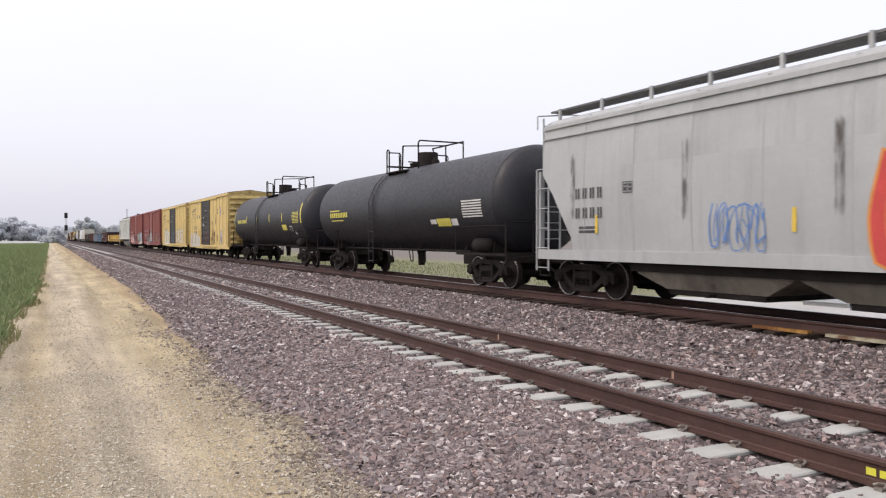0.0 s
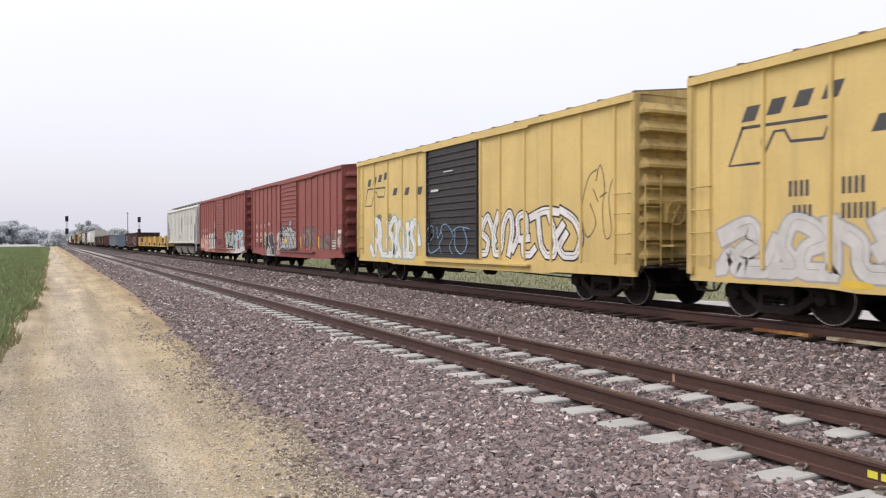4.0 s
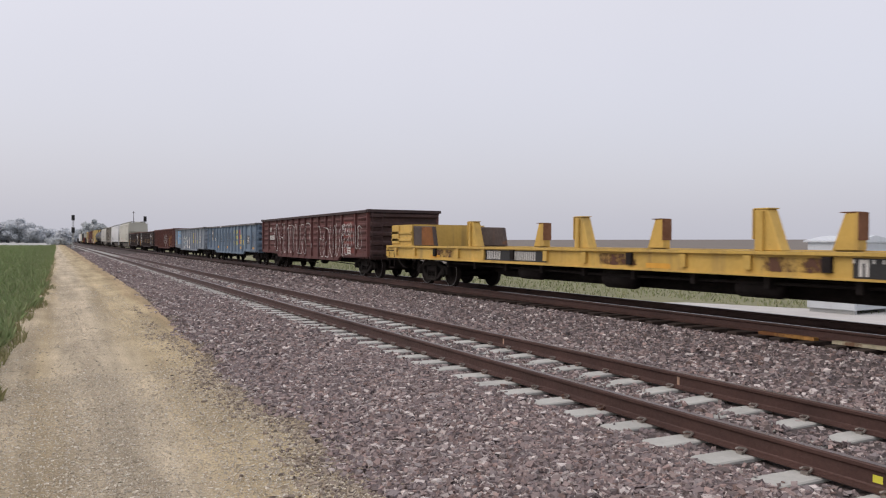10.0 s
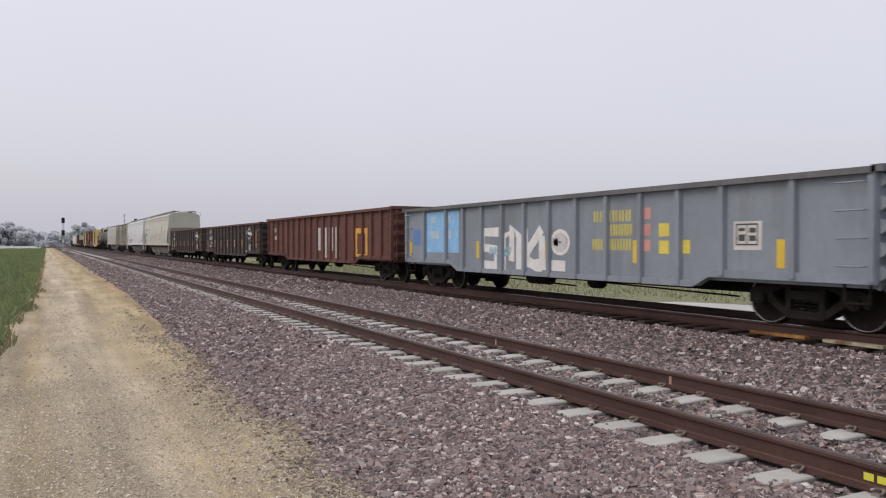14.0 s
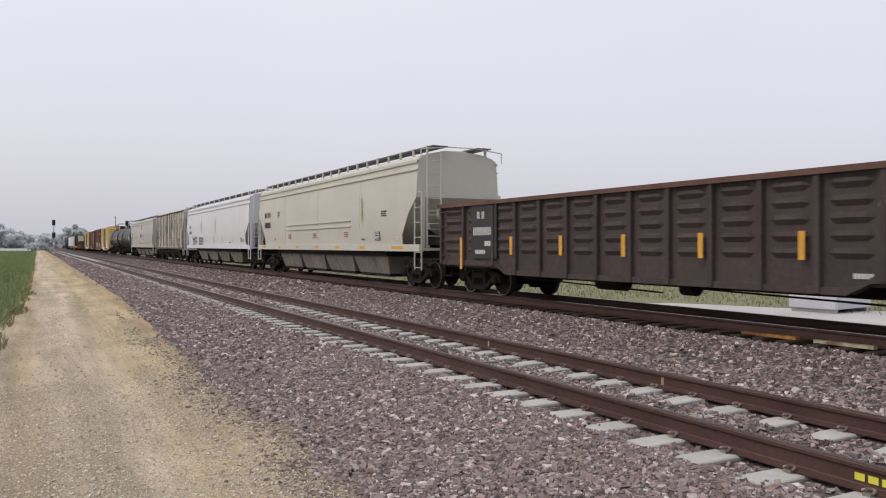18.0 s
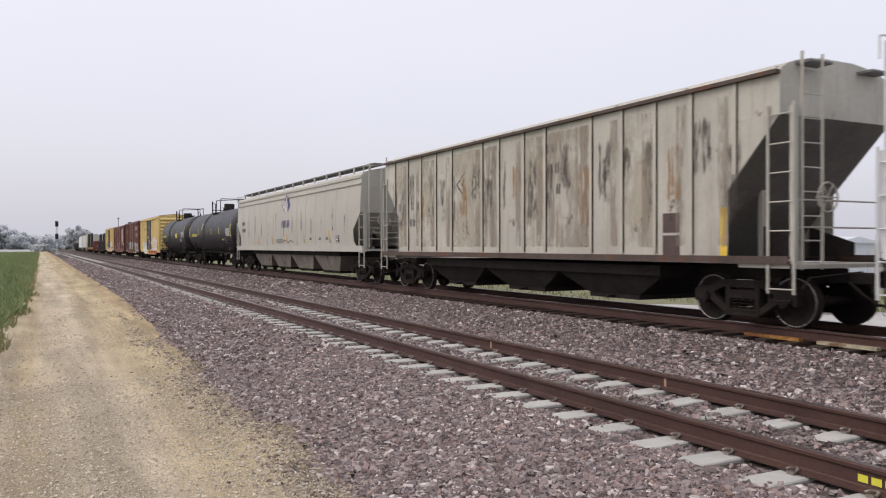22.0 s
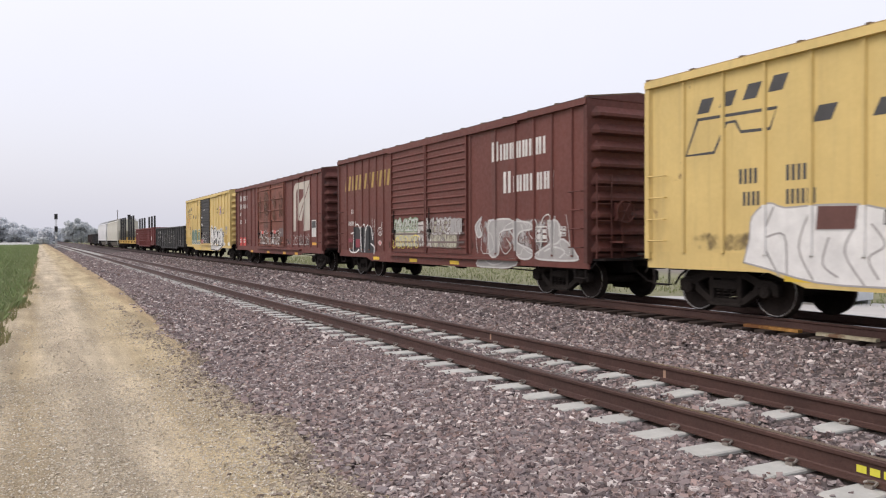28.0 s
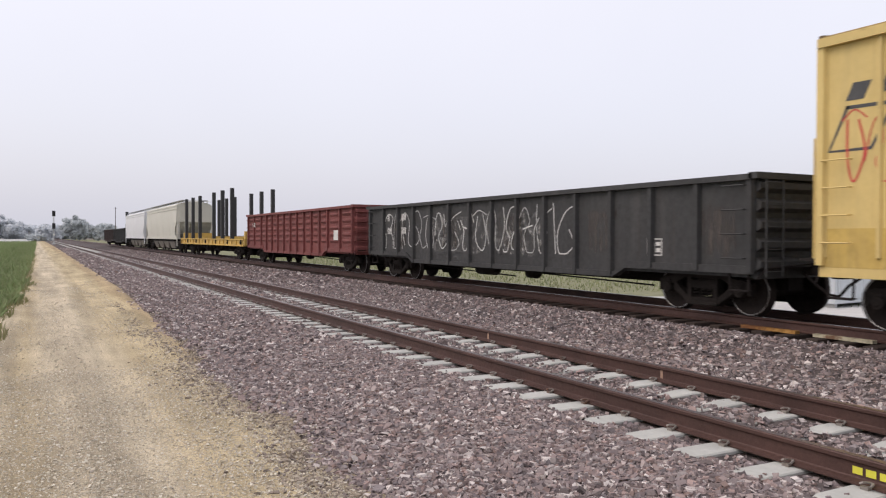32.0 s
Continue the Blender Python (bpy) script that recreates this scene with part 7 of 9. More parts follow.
for y0, y1 in ((13.63, 11.95), (-11.93, -13.2)):
    for sx in (-1, 1):
        part("end_stand", Shape().slab([(y0, 1.3), (y0, 2.02), (y1, 2.02), (y1, 1.3)], min(sx * 1.42, sx * 1.3), max(sx * 1.42, sx * 1.3)), P_FLAT, car09)
    b = part("end_bulkhead", Shape().box(-1.3, 1.3, min(y0, y1) + 0.02, min(y0, y1) + 0.12, 1.29, 2.03).box(-1.3, 1.3, max(y0, y1) - 0.12, max(y0, y1) - 0.02, 1.29, 2.03), P_FLAT, car09)
    for z in (1.5, 1.75):
        part("bulkhead_rib", Shape().box(-1.46, -1.42, min(y0, y1), max(y0, y1), z - 0.04, z + 0.04), P_FLAT, b)
CRADLE = mat("dark_cradle_steel", (0.075, 0.058, 0.055), 0.8, 0.1, 0.35, 0.8, 10, 0.1, rust=0.4, streak=0.5, rust_col=(0.20, 0.085, 0.035))
ORUST = mat("orange_rust_plate", (0.25, 0.11, 0.045), 0.85, 0, 0.35, 1.5, 12, 0.2, rust=0.5, streak=0.5, rust_col=(0.12, 0.05, 0.03))
for sx in (-1, 1):
    cradle = part("steel_cradle", Shape().slab([(11.88, 1.3), (11.93, 1.97), (10.44, 1.93), (10.27, 1.3)], min(sx * 1.38, sx * 1.24), max(sx * 1.38, sx * 1.24)), CRADLE, car09, "weathered dark steel cradle", bevel=0.02)
    part("wear_plate", Shape().slab([(11.2, 1.32), (11.22, 1.93), (10.46, 1.91), (10.31, 1.32)], min(sx * 1.395, sx * 1.383), max(sx * 1.395, sx * 1.383)), ORUST, cradle, "orange-rusted wear plate")
part("end_panel", Shape().box(-1.46, -1.425, 13.0, 13.6, 1.36, 1.99), P_FLAT, car09, bevel=0.01)
plate(car09, -1.425, 6.95, 1.21, 3.05, 0.28, M_BLACK, "number_board", "black board with white bars")
bars(car09, -1.43, 6.8, 1.19, 0.23, (4,), W_FADE)
bars(car09, -1.43, 5.45, 1.19, 0.23, (6,), W_FADE)
plate(car09, -1.425, -4.3, 1.21, 1.95, 0.31, M_BLACK, "number_board", "black board with white bars")
bars(car09, -1.43, -4.4, 1.19, 0.26, (3,), W_FADE, gap=2.2)
bars(car09, -1.43, -4.3, 1.19, 0.06, (6,), W_FADE, gap=3.3)
bars(car09, -1.43, -10.65, 1.14, 0.05, (6, 6, 6, 5), K_FADE)
for y in (9.5, 1.2, -3.2, -8.3, -11.6):
    smear(car09, -1.428, y + 0.9, y - 0.9, 0.9, 1.25, RUSTP)
for y in (10.5, 0.3, -7.2, -12.2):
    plate(car09, -1.427, y, 1.02, 0.7, 0.1, O_LET, "reflector", "orange reflector strip")

# end walls take a much darker brown than the maroon sides
car10, Y, X = gondola("maroon gondola with white scrawled paint", 171.66, 188.5, P_MAROON, None, 2.66, 0.74, "pressed", cap=mat("dark_top_chord", (0.05, 0.03, 0.03), 0.8, 0, 0.3, 1.5, 12, 0.15, rust=0.4), end_m=mat("dark_gondola_end", (0.055, 0.028, 0.026), 0.8, 0, 0.3, 0.8, 10, 0.1, rust=0.4, streak=0.4, rust_col=(0.035, 0.02, 0.018)))
x = -1.53
bars(car10, x, 6.3, 2.2, 0.24, (2,), W_FADE)
bars(car10, x, 6.3, 1.75, 0.24, (6,), W_FADE, gap=0.1)
tag_paint(car10, x, 5.3, -1.4, 0.8, 2.35, 7, SP_WHITE, SP_WHITE, 81, fills=False)
tag_paint(car10, x, -2.5, -5.9, 0.7, 2.2, 4, SP_WHITE, SP_WHITE, 82, fills=False)
tag_paint(car10, x, -5.8, -6.9, 1.65, 2.2, 3, SP_WHITE, SP_WHITE, 83, fills=False)
tag_paint(car10, x, -5.7, -6.9, 0.85, 1.6, 3, SP_PALE, SP_PALE, 84, fills=False)
tag_paint(car10, x, -7.2, -8.1, 1.1, 2.1, 2, SP_PALE, SP_PALE, 85, fills=False)
bars(car10, x, -6.4, 1.2, 0.07, (8, 8, 8), W_FADE)
smear(car10, -1.454, -5.7, -7.1, 0.75, 2.5, patch_mat("bare_red", (0.22, 0.06, 0.05), 0.95, 1.0, edge=0.08, most=0.9), "faded_panel")

car11, Y, X = gondola("faded blue gondola with vertical posts and yellow lettering", 190.1, 206.53, P_BLUE, None, 2.52, 0.72, cap=P_CAP)
x, o = -1.4535, 0.12
plate(car11, x, 6.5 + o, 2.25, 0.7, 0.75, K_FADE, "repainted_patch", "black patch")
bars(car11, x - 0.004, 6.4 + o, 2.16, 0.22, (2,), W_FADE)
bars(car11, x - 0.004, 6.45 + o, 1.69, 0.24, (2,), W_FADE)
bars(car11, x - 0.004, 5.4 + o, 1.69, 0.24, (3,), W_FADE)
bars(car11, x, -1.62 + o, 2.16, 0.24, (6,), Y_LET, gap=0.45)
bars(car11, x, -2.1 + o, 1.80, 0.24, (4,), Y_LET, gap=0.4)
bars(car11, x, -1.62 + o, 1.42, 0.24, (7,), Y_LET, gap=0.28)
for z in (2.17, 1.86, 1.54):
    plate(car11, x, -3.25 + o, z, 0.38, 0.27, SP_RED, "emblem_square", "red square")
for y, z in ((-3.72, 1.85), (-3.72, 1.52), (-4.32, 1.50)):
    plate(car11, x, y + o, z, 0.32, 0.29, SP_YEL, "emblem_square", "yellow square")
plate(car11, x, -5.63 + o, 1.78, 0.66, 0.54, M_BLACK, "data_panel", "black data panel")
stencil(car11, x - 0.004, -5.72 + o, 1.70, W_FADE, 0.38)
for y in (4.18, 0.68, -3.57, -7.1):
    plate(car11, x - 0.004, y + o, 1.08, 0.5, 0.14, O_LET, "reflector", "orange reflector strip")
for k, (a, b) in enumerate(((8.0, 6.8), (5.4, 2.6), (2.3, -1.4), (-4.7, -5.6), (-6.6, -8.0))):
    tag_paint(car11, x - 0.002, a, b, 1.35, 2.0, max(3, int((a - b) / 0.30)), SP_BLACK, SP_BLACK, 86 + k, fills=False)
    tag_paint(car11, x - 0.006, a - 0.1, b - 0.2, 1.05 + 0.3 * (k % 2), 1.7, max(2, int((a - b) / 0.42)), K_FADE, K_FADE, 186 + k, fills=False)
stroke(car11, -1.575, [(2.6, 2.45), (2.3, 2.45)], 0.08, SP_WHITE)

car12, Y, X = gondola("blue-grey gondola with vertical posts and white sprayed paint", 208.09, 224.58, P_BLUEGREY, None, 2.55, 0.72, cap=P_CAP)
plate(car12, x, 6.9, 2.38, 2.42, 1.25, SP_LBLUE, "repainted_patch", "light blue patch")
bars(car12, x - 0.004, 6.3, 2.25, 0.2, (2,), W_FADE)
bars(car12, x - 0.004, 5.3, 2.25, 0.2, (2,), W_FADE)
bars(car12, x - 0.004, 6.35, 1.80, 0.24, (3,), W_FADE)
bars(car12, x - 0.004, 5.3, 1.80, 0.24, (2,), W_FADE)
plate(car12, x, 7.6, 1.86, 0.5, 0.5, SP_BLUE, "repainted_patch", "blue square")
for k, pts in enumerate(([(2.35, 1.72), (3.05, 1.72), (3.05, 1.3), (2.4, 1.25), (2.4, 0.82), (3.05, 0.82)], [(2.0, 0.82), (2.0, 1.6), (1.6, 1.7), (1.6, 0.95), (1.58, 1.85), (1.25, 1.6), (1.25, 0.85)],
                         [(0.95, 1.68), (0.9, 0.8), (0.85, 1.2), (0.3, 1.7)], [(0.95, 1.0), (0.3, 0.8)], [(0.4, 0.9), (-0.65, 0.88)], [(0.2, 1.5), (0.2, 0.9)])):
    stroke(car12, x - 0.002 * k - 0.002, pts, 0.26, SP_WHITE, "graffiti", "white sprayed shapes")
r = [(-0.53 + 0.34 * math.cos(a), 1.44 + 0.27 * math.sin(a)) for a in [0.45 * i for i in range(15)]]
stroke(car12, x - 0.001, r, 0.09, SP_WHITE, "graffiti")
stroke(car12, x - 0.003, [(-0.53 + 0.5 * (p + 0.53), 1.44 + 0.5 * (q - 1.44)) for p, q in r], 0.2, SP_PALE, "graffiti")
smear(car12, x - 0.013, 3.0, 1.3, 1.0, 1.4, patch_mat("blue_overspray", (0.06, 0.12, 0.4), 0.5, 3.0, edge=0.25), "overspray")
bars(car12, x, -1.79, 2.12, 0.24, (6,), Y_LET, gap=0.42)
bars(car12, x, -2.35, 1.82, 0.24, (4,), Y_LET, gap=0.2)
bars(car12, x, -1.75, 1.51, 0.24, (7,), Y_LET, gap=0.24)
for z in (2.14, 1.81, 1.49):
    plate(car12, x, -3.31, z, 0.28, 0.24, SP_PINK, "emblem_square", "faded red square")
for y, z in ((-3.83, 1.81), (-3.83, 1.47), (-4.38, 1.48)):
    plate(car12, x, y, z, 0.28, 0.26, SP_YEL, "emblem_square", "yellow square")
for y in (3.45, 0.15, -3.07, -6.6, 7.9):
    plate(car12, -1.4545, y, 1.48, 0.16, 0.48, M_YEL, "reflector", "yellow reflector strip")
plate(car12, x, -5.7, 1.8, 0.6, 0.5, W_FADE, "data_panel")
stencil(car12, x - 0.004, -5.75, 1.76, K_FADE, 0.38)

car13, Y, X = gondola("rust-red gondola with a white painted patch", 225.74, 242.5, P_RUSTGON, 18, 2.70, 0.74)
for k in range(4):
    plate(car13, x - 0.004, 0.1 - 0.82 * k, 2.1, 0.5, 1.0 + 0.3 * (k % 2), SP_PALE, "repainted_patch", "white painted panel")
plate(car13, x - 0.004, -4.71, 2.0, 1.25, 1.1, O_LET, "repainted_patch", "orange painted panel")
plate(car13, x - 0.007, -4.9, 1.8, 0.85, 0.8, P_RUSTGON, "repainted_patch")
bars(car13, x - 0.004, 7.2, 2.2, 0.2, (2,), W_FADE)
bars(car13, x - 0.004, 7.2, 1.8, 0.2, (6,), W_FADE, gap=0.1)

MPS = dict(top=2.61, low=0.76, style="pressed", cap=mat("rusty_chord", (0.12, 0.06, 0.045), 0.8, 0, 0.3, 1.5, 12, 0.15, rust=0.5))
for k, (a, b) in enumerate(((244.25, 260.96), (262.19, 278.9))):
    car, Y, X = gondola(("dark brown gondola with yellow reflector strips", "dark brown weathered gondola with pressed ribs")[k], a, b, P_BROWN, **MPS)
    o = -0.65 if k == 0 else -0.85
    plate(car, -1.4535, 7.36 + o, 2.5, 1.38, 1.5, M_BLACK, "repainted_patch", "black lettering panel")
    part("lettering_panel", Shape().box(-1.52, -1.46, 6.0 + o, 7.34 + o, 1.05, 2.5), M_BLACK, car, "black lettering panel")
    xx = -1.522
    bars(car, xx, 7.0 + o, 2.33, 0.2, (2,), W_FADE, gap=1.0)
    bars(car, xx, 7.2 + o, 1.9, 0.22, (6,), W_FADE, gap=0.3)
    bars(car, xx, 6.6 + o, 1.52, 0.13, (4,), W_FADE)
    bars(car, xx, 7.1 + o, 1.28, 0.11, (6,), W_FADE)
    for y in (4.41, 2.31, 0.16, -1.93, -4.03, 7.01):
        plate(car, -1.548, y + 0.06, 1.63, 0.12, 0.46 if y < 7 else 0.9, O_LET, "reflector", "yellow reflector strip")
    plate(car, -1.55, -7.5 + o * 0, 2.1, 0.13, 0.95, O_LET, "reflector", "yellow reflector strip")
    ring = [(-5.1 + o + 0.42 * math.cos(q), 1.98 + 0.30 * math.sin(q)) for q in [0.4 * i for i in range(17)]]
    stroke(car, -1.515, ring, 0.05, W_FADE, "emblem")
    stroke(car, -1.518, [(-4.5 + o, 2.05), (-5.7 + o, 1.95)], 0.16, W_FADE, "emblem")
    part("panel", Shape().box(-1.512, -1.46, -5.6 + o, -4.6 + o, 0.95, 2.45), P_BROWN, car)
    plate(car, -1.513, -5.0 + o, 1.36, 0.55, 0.36, M_BLACK, "data_panel", "black data panel")
    stencil(car, -1.517, -5.04 + o, 1.34, W_FADE, 0.34)
    bars(car, -1.4535, -4.0 + o, 0.98, 0.08, (5,), W_FADE)

car16, Y, X = hopper("long beige covered hopper with smooth curved sides", 280.15, 300.35, P_BEIGE, bays=4, taper=0.84, eave=4.12, edge=((1.3, 1.15), (1.74, 1.15), (2.5, 0.55), (2.95, 0.0)), ribs=4, brackets=19)
bars(car16, X(3.0), 8.7, 3.11, 0.28, (4,), K_FADE, gap=0.75)
bars(car16, X(2.5), 8.7, 2.6, 0.30, (5,), K_FADE, gap=0.25)
for z in (2.36, 2.14):
    part("stiffener", Shape().box(X(z) - 0.03, X(z) + 0.05, -4.0, 4.45, z - 0.02, z + 0.02), P_BEIGE, car16)
smear(car16, X(2.8) - 0.012, -4.7, -5.4, 1.45, 4.05, patch_mat("ochre_streak", (0.36, 0.29, 0.10), 0.75, 2.0, (1, 3, 0.4), 0.45, 0.85), "ochre_streak")
R_LET = mat("red_stencil", (0.42, 0.15, 0.13), 0.6, 0, 0.15)
for y in (4.5, 0.8, -3.05):
    bars(car16, X(1.8), y, 1.93, 0.05, (12, 12, 12), R_LET)
bars(car16, X(1.8), 6.9, 1.80, 0.05, (5, 5), K_FADE)
stencil(car16, X(3.2), 6.3, 3.1, K_FADE, 0.30)
bars(car16, X(2.6), -6.8, 2.62, 0.05, (12, 10, 12), K_FADE)
plate(car16, X(1.75), -6.16, 1.90, 0.48, 0.32, M_BLACK, "data_panel", "black data panel")
stencil(car16, X(1.75) - 0.004, -6.18, 1.89, W_FADE, 0.30)
for y, w in ((9.24, 0.62), (6.2, 0.4), (3.24, 0.45), (0.53, 0.45), (-2.05, 0.5), (-4.74, 0.5), (-7.65, 0.95)):
    plate(car16, -1.532, y, 1.38, w, 0.1, O_LET, "reflector", "orange reflector strip")
bars(car16, X(1.7), -4.9, 1.66, 0.05, (8,), K_FADE)
bars(car16, X(1.7), -8.0, 1.70, 0.05, (6, 6), W_FADE)

car17, Y, X = hopper("white covered hopper with smooth sides", 302.0, 322.8, P_WHITEHOP, bays=4, eave=4.12, edge=((1.4, 0.6), (1.6, 0.78), (2.05, 0.78), (2.7, 0.0)), ribs=2, brackets=12)
for y, z in ((2.5, 2.1), (-0.3, 2.05), (-3.0, 2.05), (-5.75, 2.05), (5.0, 2.1)):
    stroke(car17, X(1.85), [(y, z), (y - 0.15, z - 0.42)], 0.06, K_FADE if y > -5 else Y_LET, "stripe")
stroke(car17, X(2.0), [(-9.12, 2.5), (-9.27, 1.57)], 0.12, O_LET, "reflector")
plate(car17, X(1.75), -7.94, 1.88, 0.42, 0.28, K_FADE, "data_panel", "black data panel")
stencil(car17, X(1.75) - 0.004, -7.96, 1.87, W_FADE, 0.26)
for q in (91, 191):
    tag_paint(car17, X(1.8) - 0.004, 7.6, 5.9, 1.46, 2.05, 5, SP_BLACK, SP_BLACK, q, fills=False)
for q in (92, 192):
    tag_paint(car17, X(1.8) - 0.004, 5.1, 3.4, 1.44, 2.0, 5, SP_BLACK, SP_BLACK, q, fills=False)
bars(car17, X(2.8), 8.86, 2.94, 0.22, (4,), K_FADE)
bars(car17, X(2.4), 8.86, 2.50, 0.22, (6,), K_FADE, gap=0.1)
bars(car17, X(1.6), -4.9, 1.62, 0.05, (14,), K_FADE)
bars(car17, X(1.7), -8.5, 1.75, 0.04, (10, 10), K_FADE)
for y0, y1 in ((-0.3, -1.6), (4.6, 3.2)):
    smear(car17, X(2.8) - 0.012, y0, y1, 1.5, 4.05, patch_mat("olive_road_film", (0.40, 0.39, 0.31), 0.80, 1.0, (1, 1.2, 0.25), 0.48, 0.28))

car18, Y, X = hopper("dirty white ribbed hopper streaked with rust", 324.1, 341.06, P_RUSTHOP, "ribbed", 3, 4.28, 1.22, edge=((1.1, 1.1), (2.40, 1.1), (3.6, 0.0)), ribs=11, band=M_UNDER, brackets=8, flank=mat("dark_post_flanks", (0.045, 0.032, 0.026), 0.85, 0, 0.4, 3, 16, 0.2), taper=0.5, rise=0.16, sill_m=mat("rusted_sill", (0.085, 0.06, 0.05), 0.8, 0, 0.3, 1.5, 10, 0.15, rust=0.5), slope_m=mat("dark_brown_slope_sheet", (0.12, 0.11, 0.10), 0.75, 0, 0.25, 0.8, 10, 0.1),
                     posts=[7.28, 6.25, 5.27, 4.23, 3.21, 1.45, 0.59, -0.59, -1.52, -3.26, -4.27, -5.25, -6.20, -7.22])
x = -1.463
o = -0.05
for pts in ([(2.8, 3.2), (2.2, 3.62), (1.55, 3.2), (2.2, 2.7), (2.8, 3.2)], [(2.5, 3.2), (2.2, 3.4), (1.85, 3.2), (2.2, 2.95), (2.5, 3.2)]):
    stroke(car18, x, pts, 0.07, K_FADE, "emblem")
bars(car18, x, -1.68, 3.85, 0.22, (2,), K_FADE, gap=0.6)
bars(car18, x, -1.75, 3.38, 0.24, (2,), K_FADE, gap=0.8)
bars(car18, x, -2.07, 2.88, 0.24, (1,), K_FADE)
bars(car18, x, 6.9, 2.85, 0.26, (2,), K_FADE, gap=1.5)
bars(car18, x, 5.9, 2.85, 0.26, (2,), K_FADE, gap=1.5)
bars(car18, x, 6.95, 2.3, 0.24, (3,), K_FADE, gap=0.5)
bars(car18, x, 6.0, 2.3, 0.24, (2,), K_FADE, gap=0.5)
plate(car18, x - 0.002, -5.57, 2.05, 0.45, 0.38, mat("brown_plate", (0.08, 0.055, 0.05), 0.7), "data_panel", "dark brown panel")
plate(car18, x - 0.002, -5.57, 1.62, 0.45, 0.38, mat("brown_plate", (0.08, 0.055, 0.05), 0.7), "data_panel", "dark brown panel")
plate(car18, x - 0.002, -7.0, 2.1, 0.16, 0.9, M_YEL, "reflector", "yellow reflector strip")
PANELS = [7.28, 6.25, 5.27, 4.23, 3.21, 1.45, 0.59, -0.59, -1.52, -3.26, -4.27, -5.25, -6.20, -7.22]
BEIGEP = patch_mat("stained_beige_panel", (0.47, 0.43, 0.34), 0.55, 1.1, (1, 1, 0.5), 0.05, 0.65)
BROWNP = patch_mat("stained_brown_panel", (0.34, 0.29, 0.23), 0.52, 1.8, (1, 2.2, 0.4), 0.05, 0.65)
FLAKE = patch_mat("flaked_paint", (0.085, 0.06, 0.048), 0.36, 4.0, (1, 1.2, 0.9), 0.45, 0.9)
for k, (a, b) in enumerate(zip(PANELS[:-1], PANELS[1:])):
    if k in (0, 2, 4, 5, 7, 8, 10):
        smear(car18, x - 0.002, a, b, 1.28, 4.22, BROWNP if k in (5, 8) else BEIGEP, "stained_panel")
    zz = (1.5, 1.3, 2.0, 1.4, 1.3, 2.4, 1.6)[k % 7]
    smear(car18, x - 0.006, a, b, zz, zz + (1.3, 2.2, 0.9, 1.7)[k % 4], FLAKE, "flaked_paint")
    smear(car18, x - 0.007, b + 0.28, b + 0.02, 1.3, 4.2, BROWNP, "rust_streak")
for k in range(22):
    y = 7.6 - 0.69 * k
    smear(car18, x - 0.004, y, y - 0.75, 1.3 + 0.5 * (k % 3), 4.2 - 0.4 * (k % 2), (DARKS, DARKS, DARKS, RUSTS)[k % 4], "rust_streak")

car19, Y, X = hopper("grey-beige covered hopper with a leaf emblem", 342.6, 363.45, P_ADM, bays=4, eave=4.08, edge=((1.4, 0.55), (1.6, 0.78), (2.05, 0.78), (2.7, 0.0)), ribs=15, brackets=12)
BL = mat("deep_blue_emblem", (0.035, 0.045, 0.17), 0.5, 0, 0.1)
xe = X(3.4) - 0.004
part("emblem", Shape().add([(xe, -0.34, 3.95), (xe, -0.92, 3.42), (xe, -0.28, 2.85), (xe, 0.47, 3.39)], [(0, 1, 2, 3)]), BL, car19, "deep blue leaf emblem")
part("emblem", Shape().add([(xe - 0.003, y, z) for y, z in ((0.34, 3.36), (0.12, 3.60), (-0.36, 3.80), (-0.52, 3.45), (-0.46, 3.15), (-0.26, 2.96))], [(0, 1, 2, 3, 4, 5)]), W_FADE, car19, "white leaf shape")
for k, pts in enumerate(([(-0.20, 3.0), (-0.05, 3.3), (-0.30, 3.72)], [(-0.34, 3.08), (-0.26, 3.3), (-0.42, 3.6)], [(0.08, 3.2), (0.06, 3.42), (-0.22, 3.72)])):
    stroke(car19, xe - 0.006 - 0.001 * k, pts, 0.035, BL, "emblem", bend=5)
for y in (0.45, -0.02, -0.5):
    plate(car19, X(2.5), y, 2.70, 0.10, 0.36, BL, "lettering")
    plate(car19, X(2.5), y - 0.22, 2.70, 0.10, 0.36, BL, "lettering")
bars(car19, X(2.8), 8.8, 2.85, 0.2, (4,), K_FADE)
bars(car19, X(2.4), 8.8, 2.45, 0.2, (5,), K_FADE)
tag_paint(car19, X(1.7), 1.6, 0.3, 1.56, 1.78, 6, SP_BLACK, SP_BLACK, 95, fills=False)
stroke(car19, X(1.65), [(0.3, 1.65), (-0.1, 1.72), (-0.5, 1.6), (-0.9, 1.7), (-1.45, 1.62)], 0.03, SP_BLACK, "graffiti", bend=6)
for y, z in ((2.4, 2.0), (-0.28, 2.02), (-2.98, 2.03), (-6.47, 2.05), (5.3, 2.0)):
    stroke(car19, X(1.85), [(y, z), (y - 0.13, z - 0.42)], 0.1, O_LET, "reflector")
plate(car19, X(1.75), -7.3, 1.88, 0.42, 0.28, K_FADE, "data_panel", "black data panel")
stencil(car19, X(1.75) - 0.004, -7.32, 1.87, W_FADE, 0.26)
for y in (-3.9, -5.2, -6.1):
    bars(car19, X(1.7), y, 1.80, 0.04, (8, 8), K_FADE)
for k in range(13):
    y = 8.6 - 1.42 * k
    smear(car19, X(2.2) - 0.012, y + 0.12, y - 0.12, 1.6, 3.0 + 0.3 * (k % 3), DARKS)

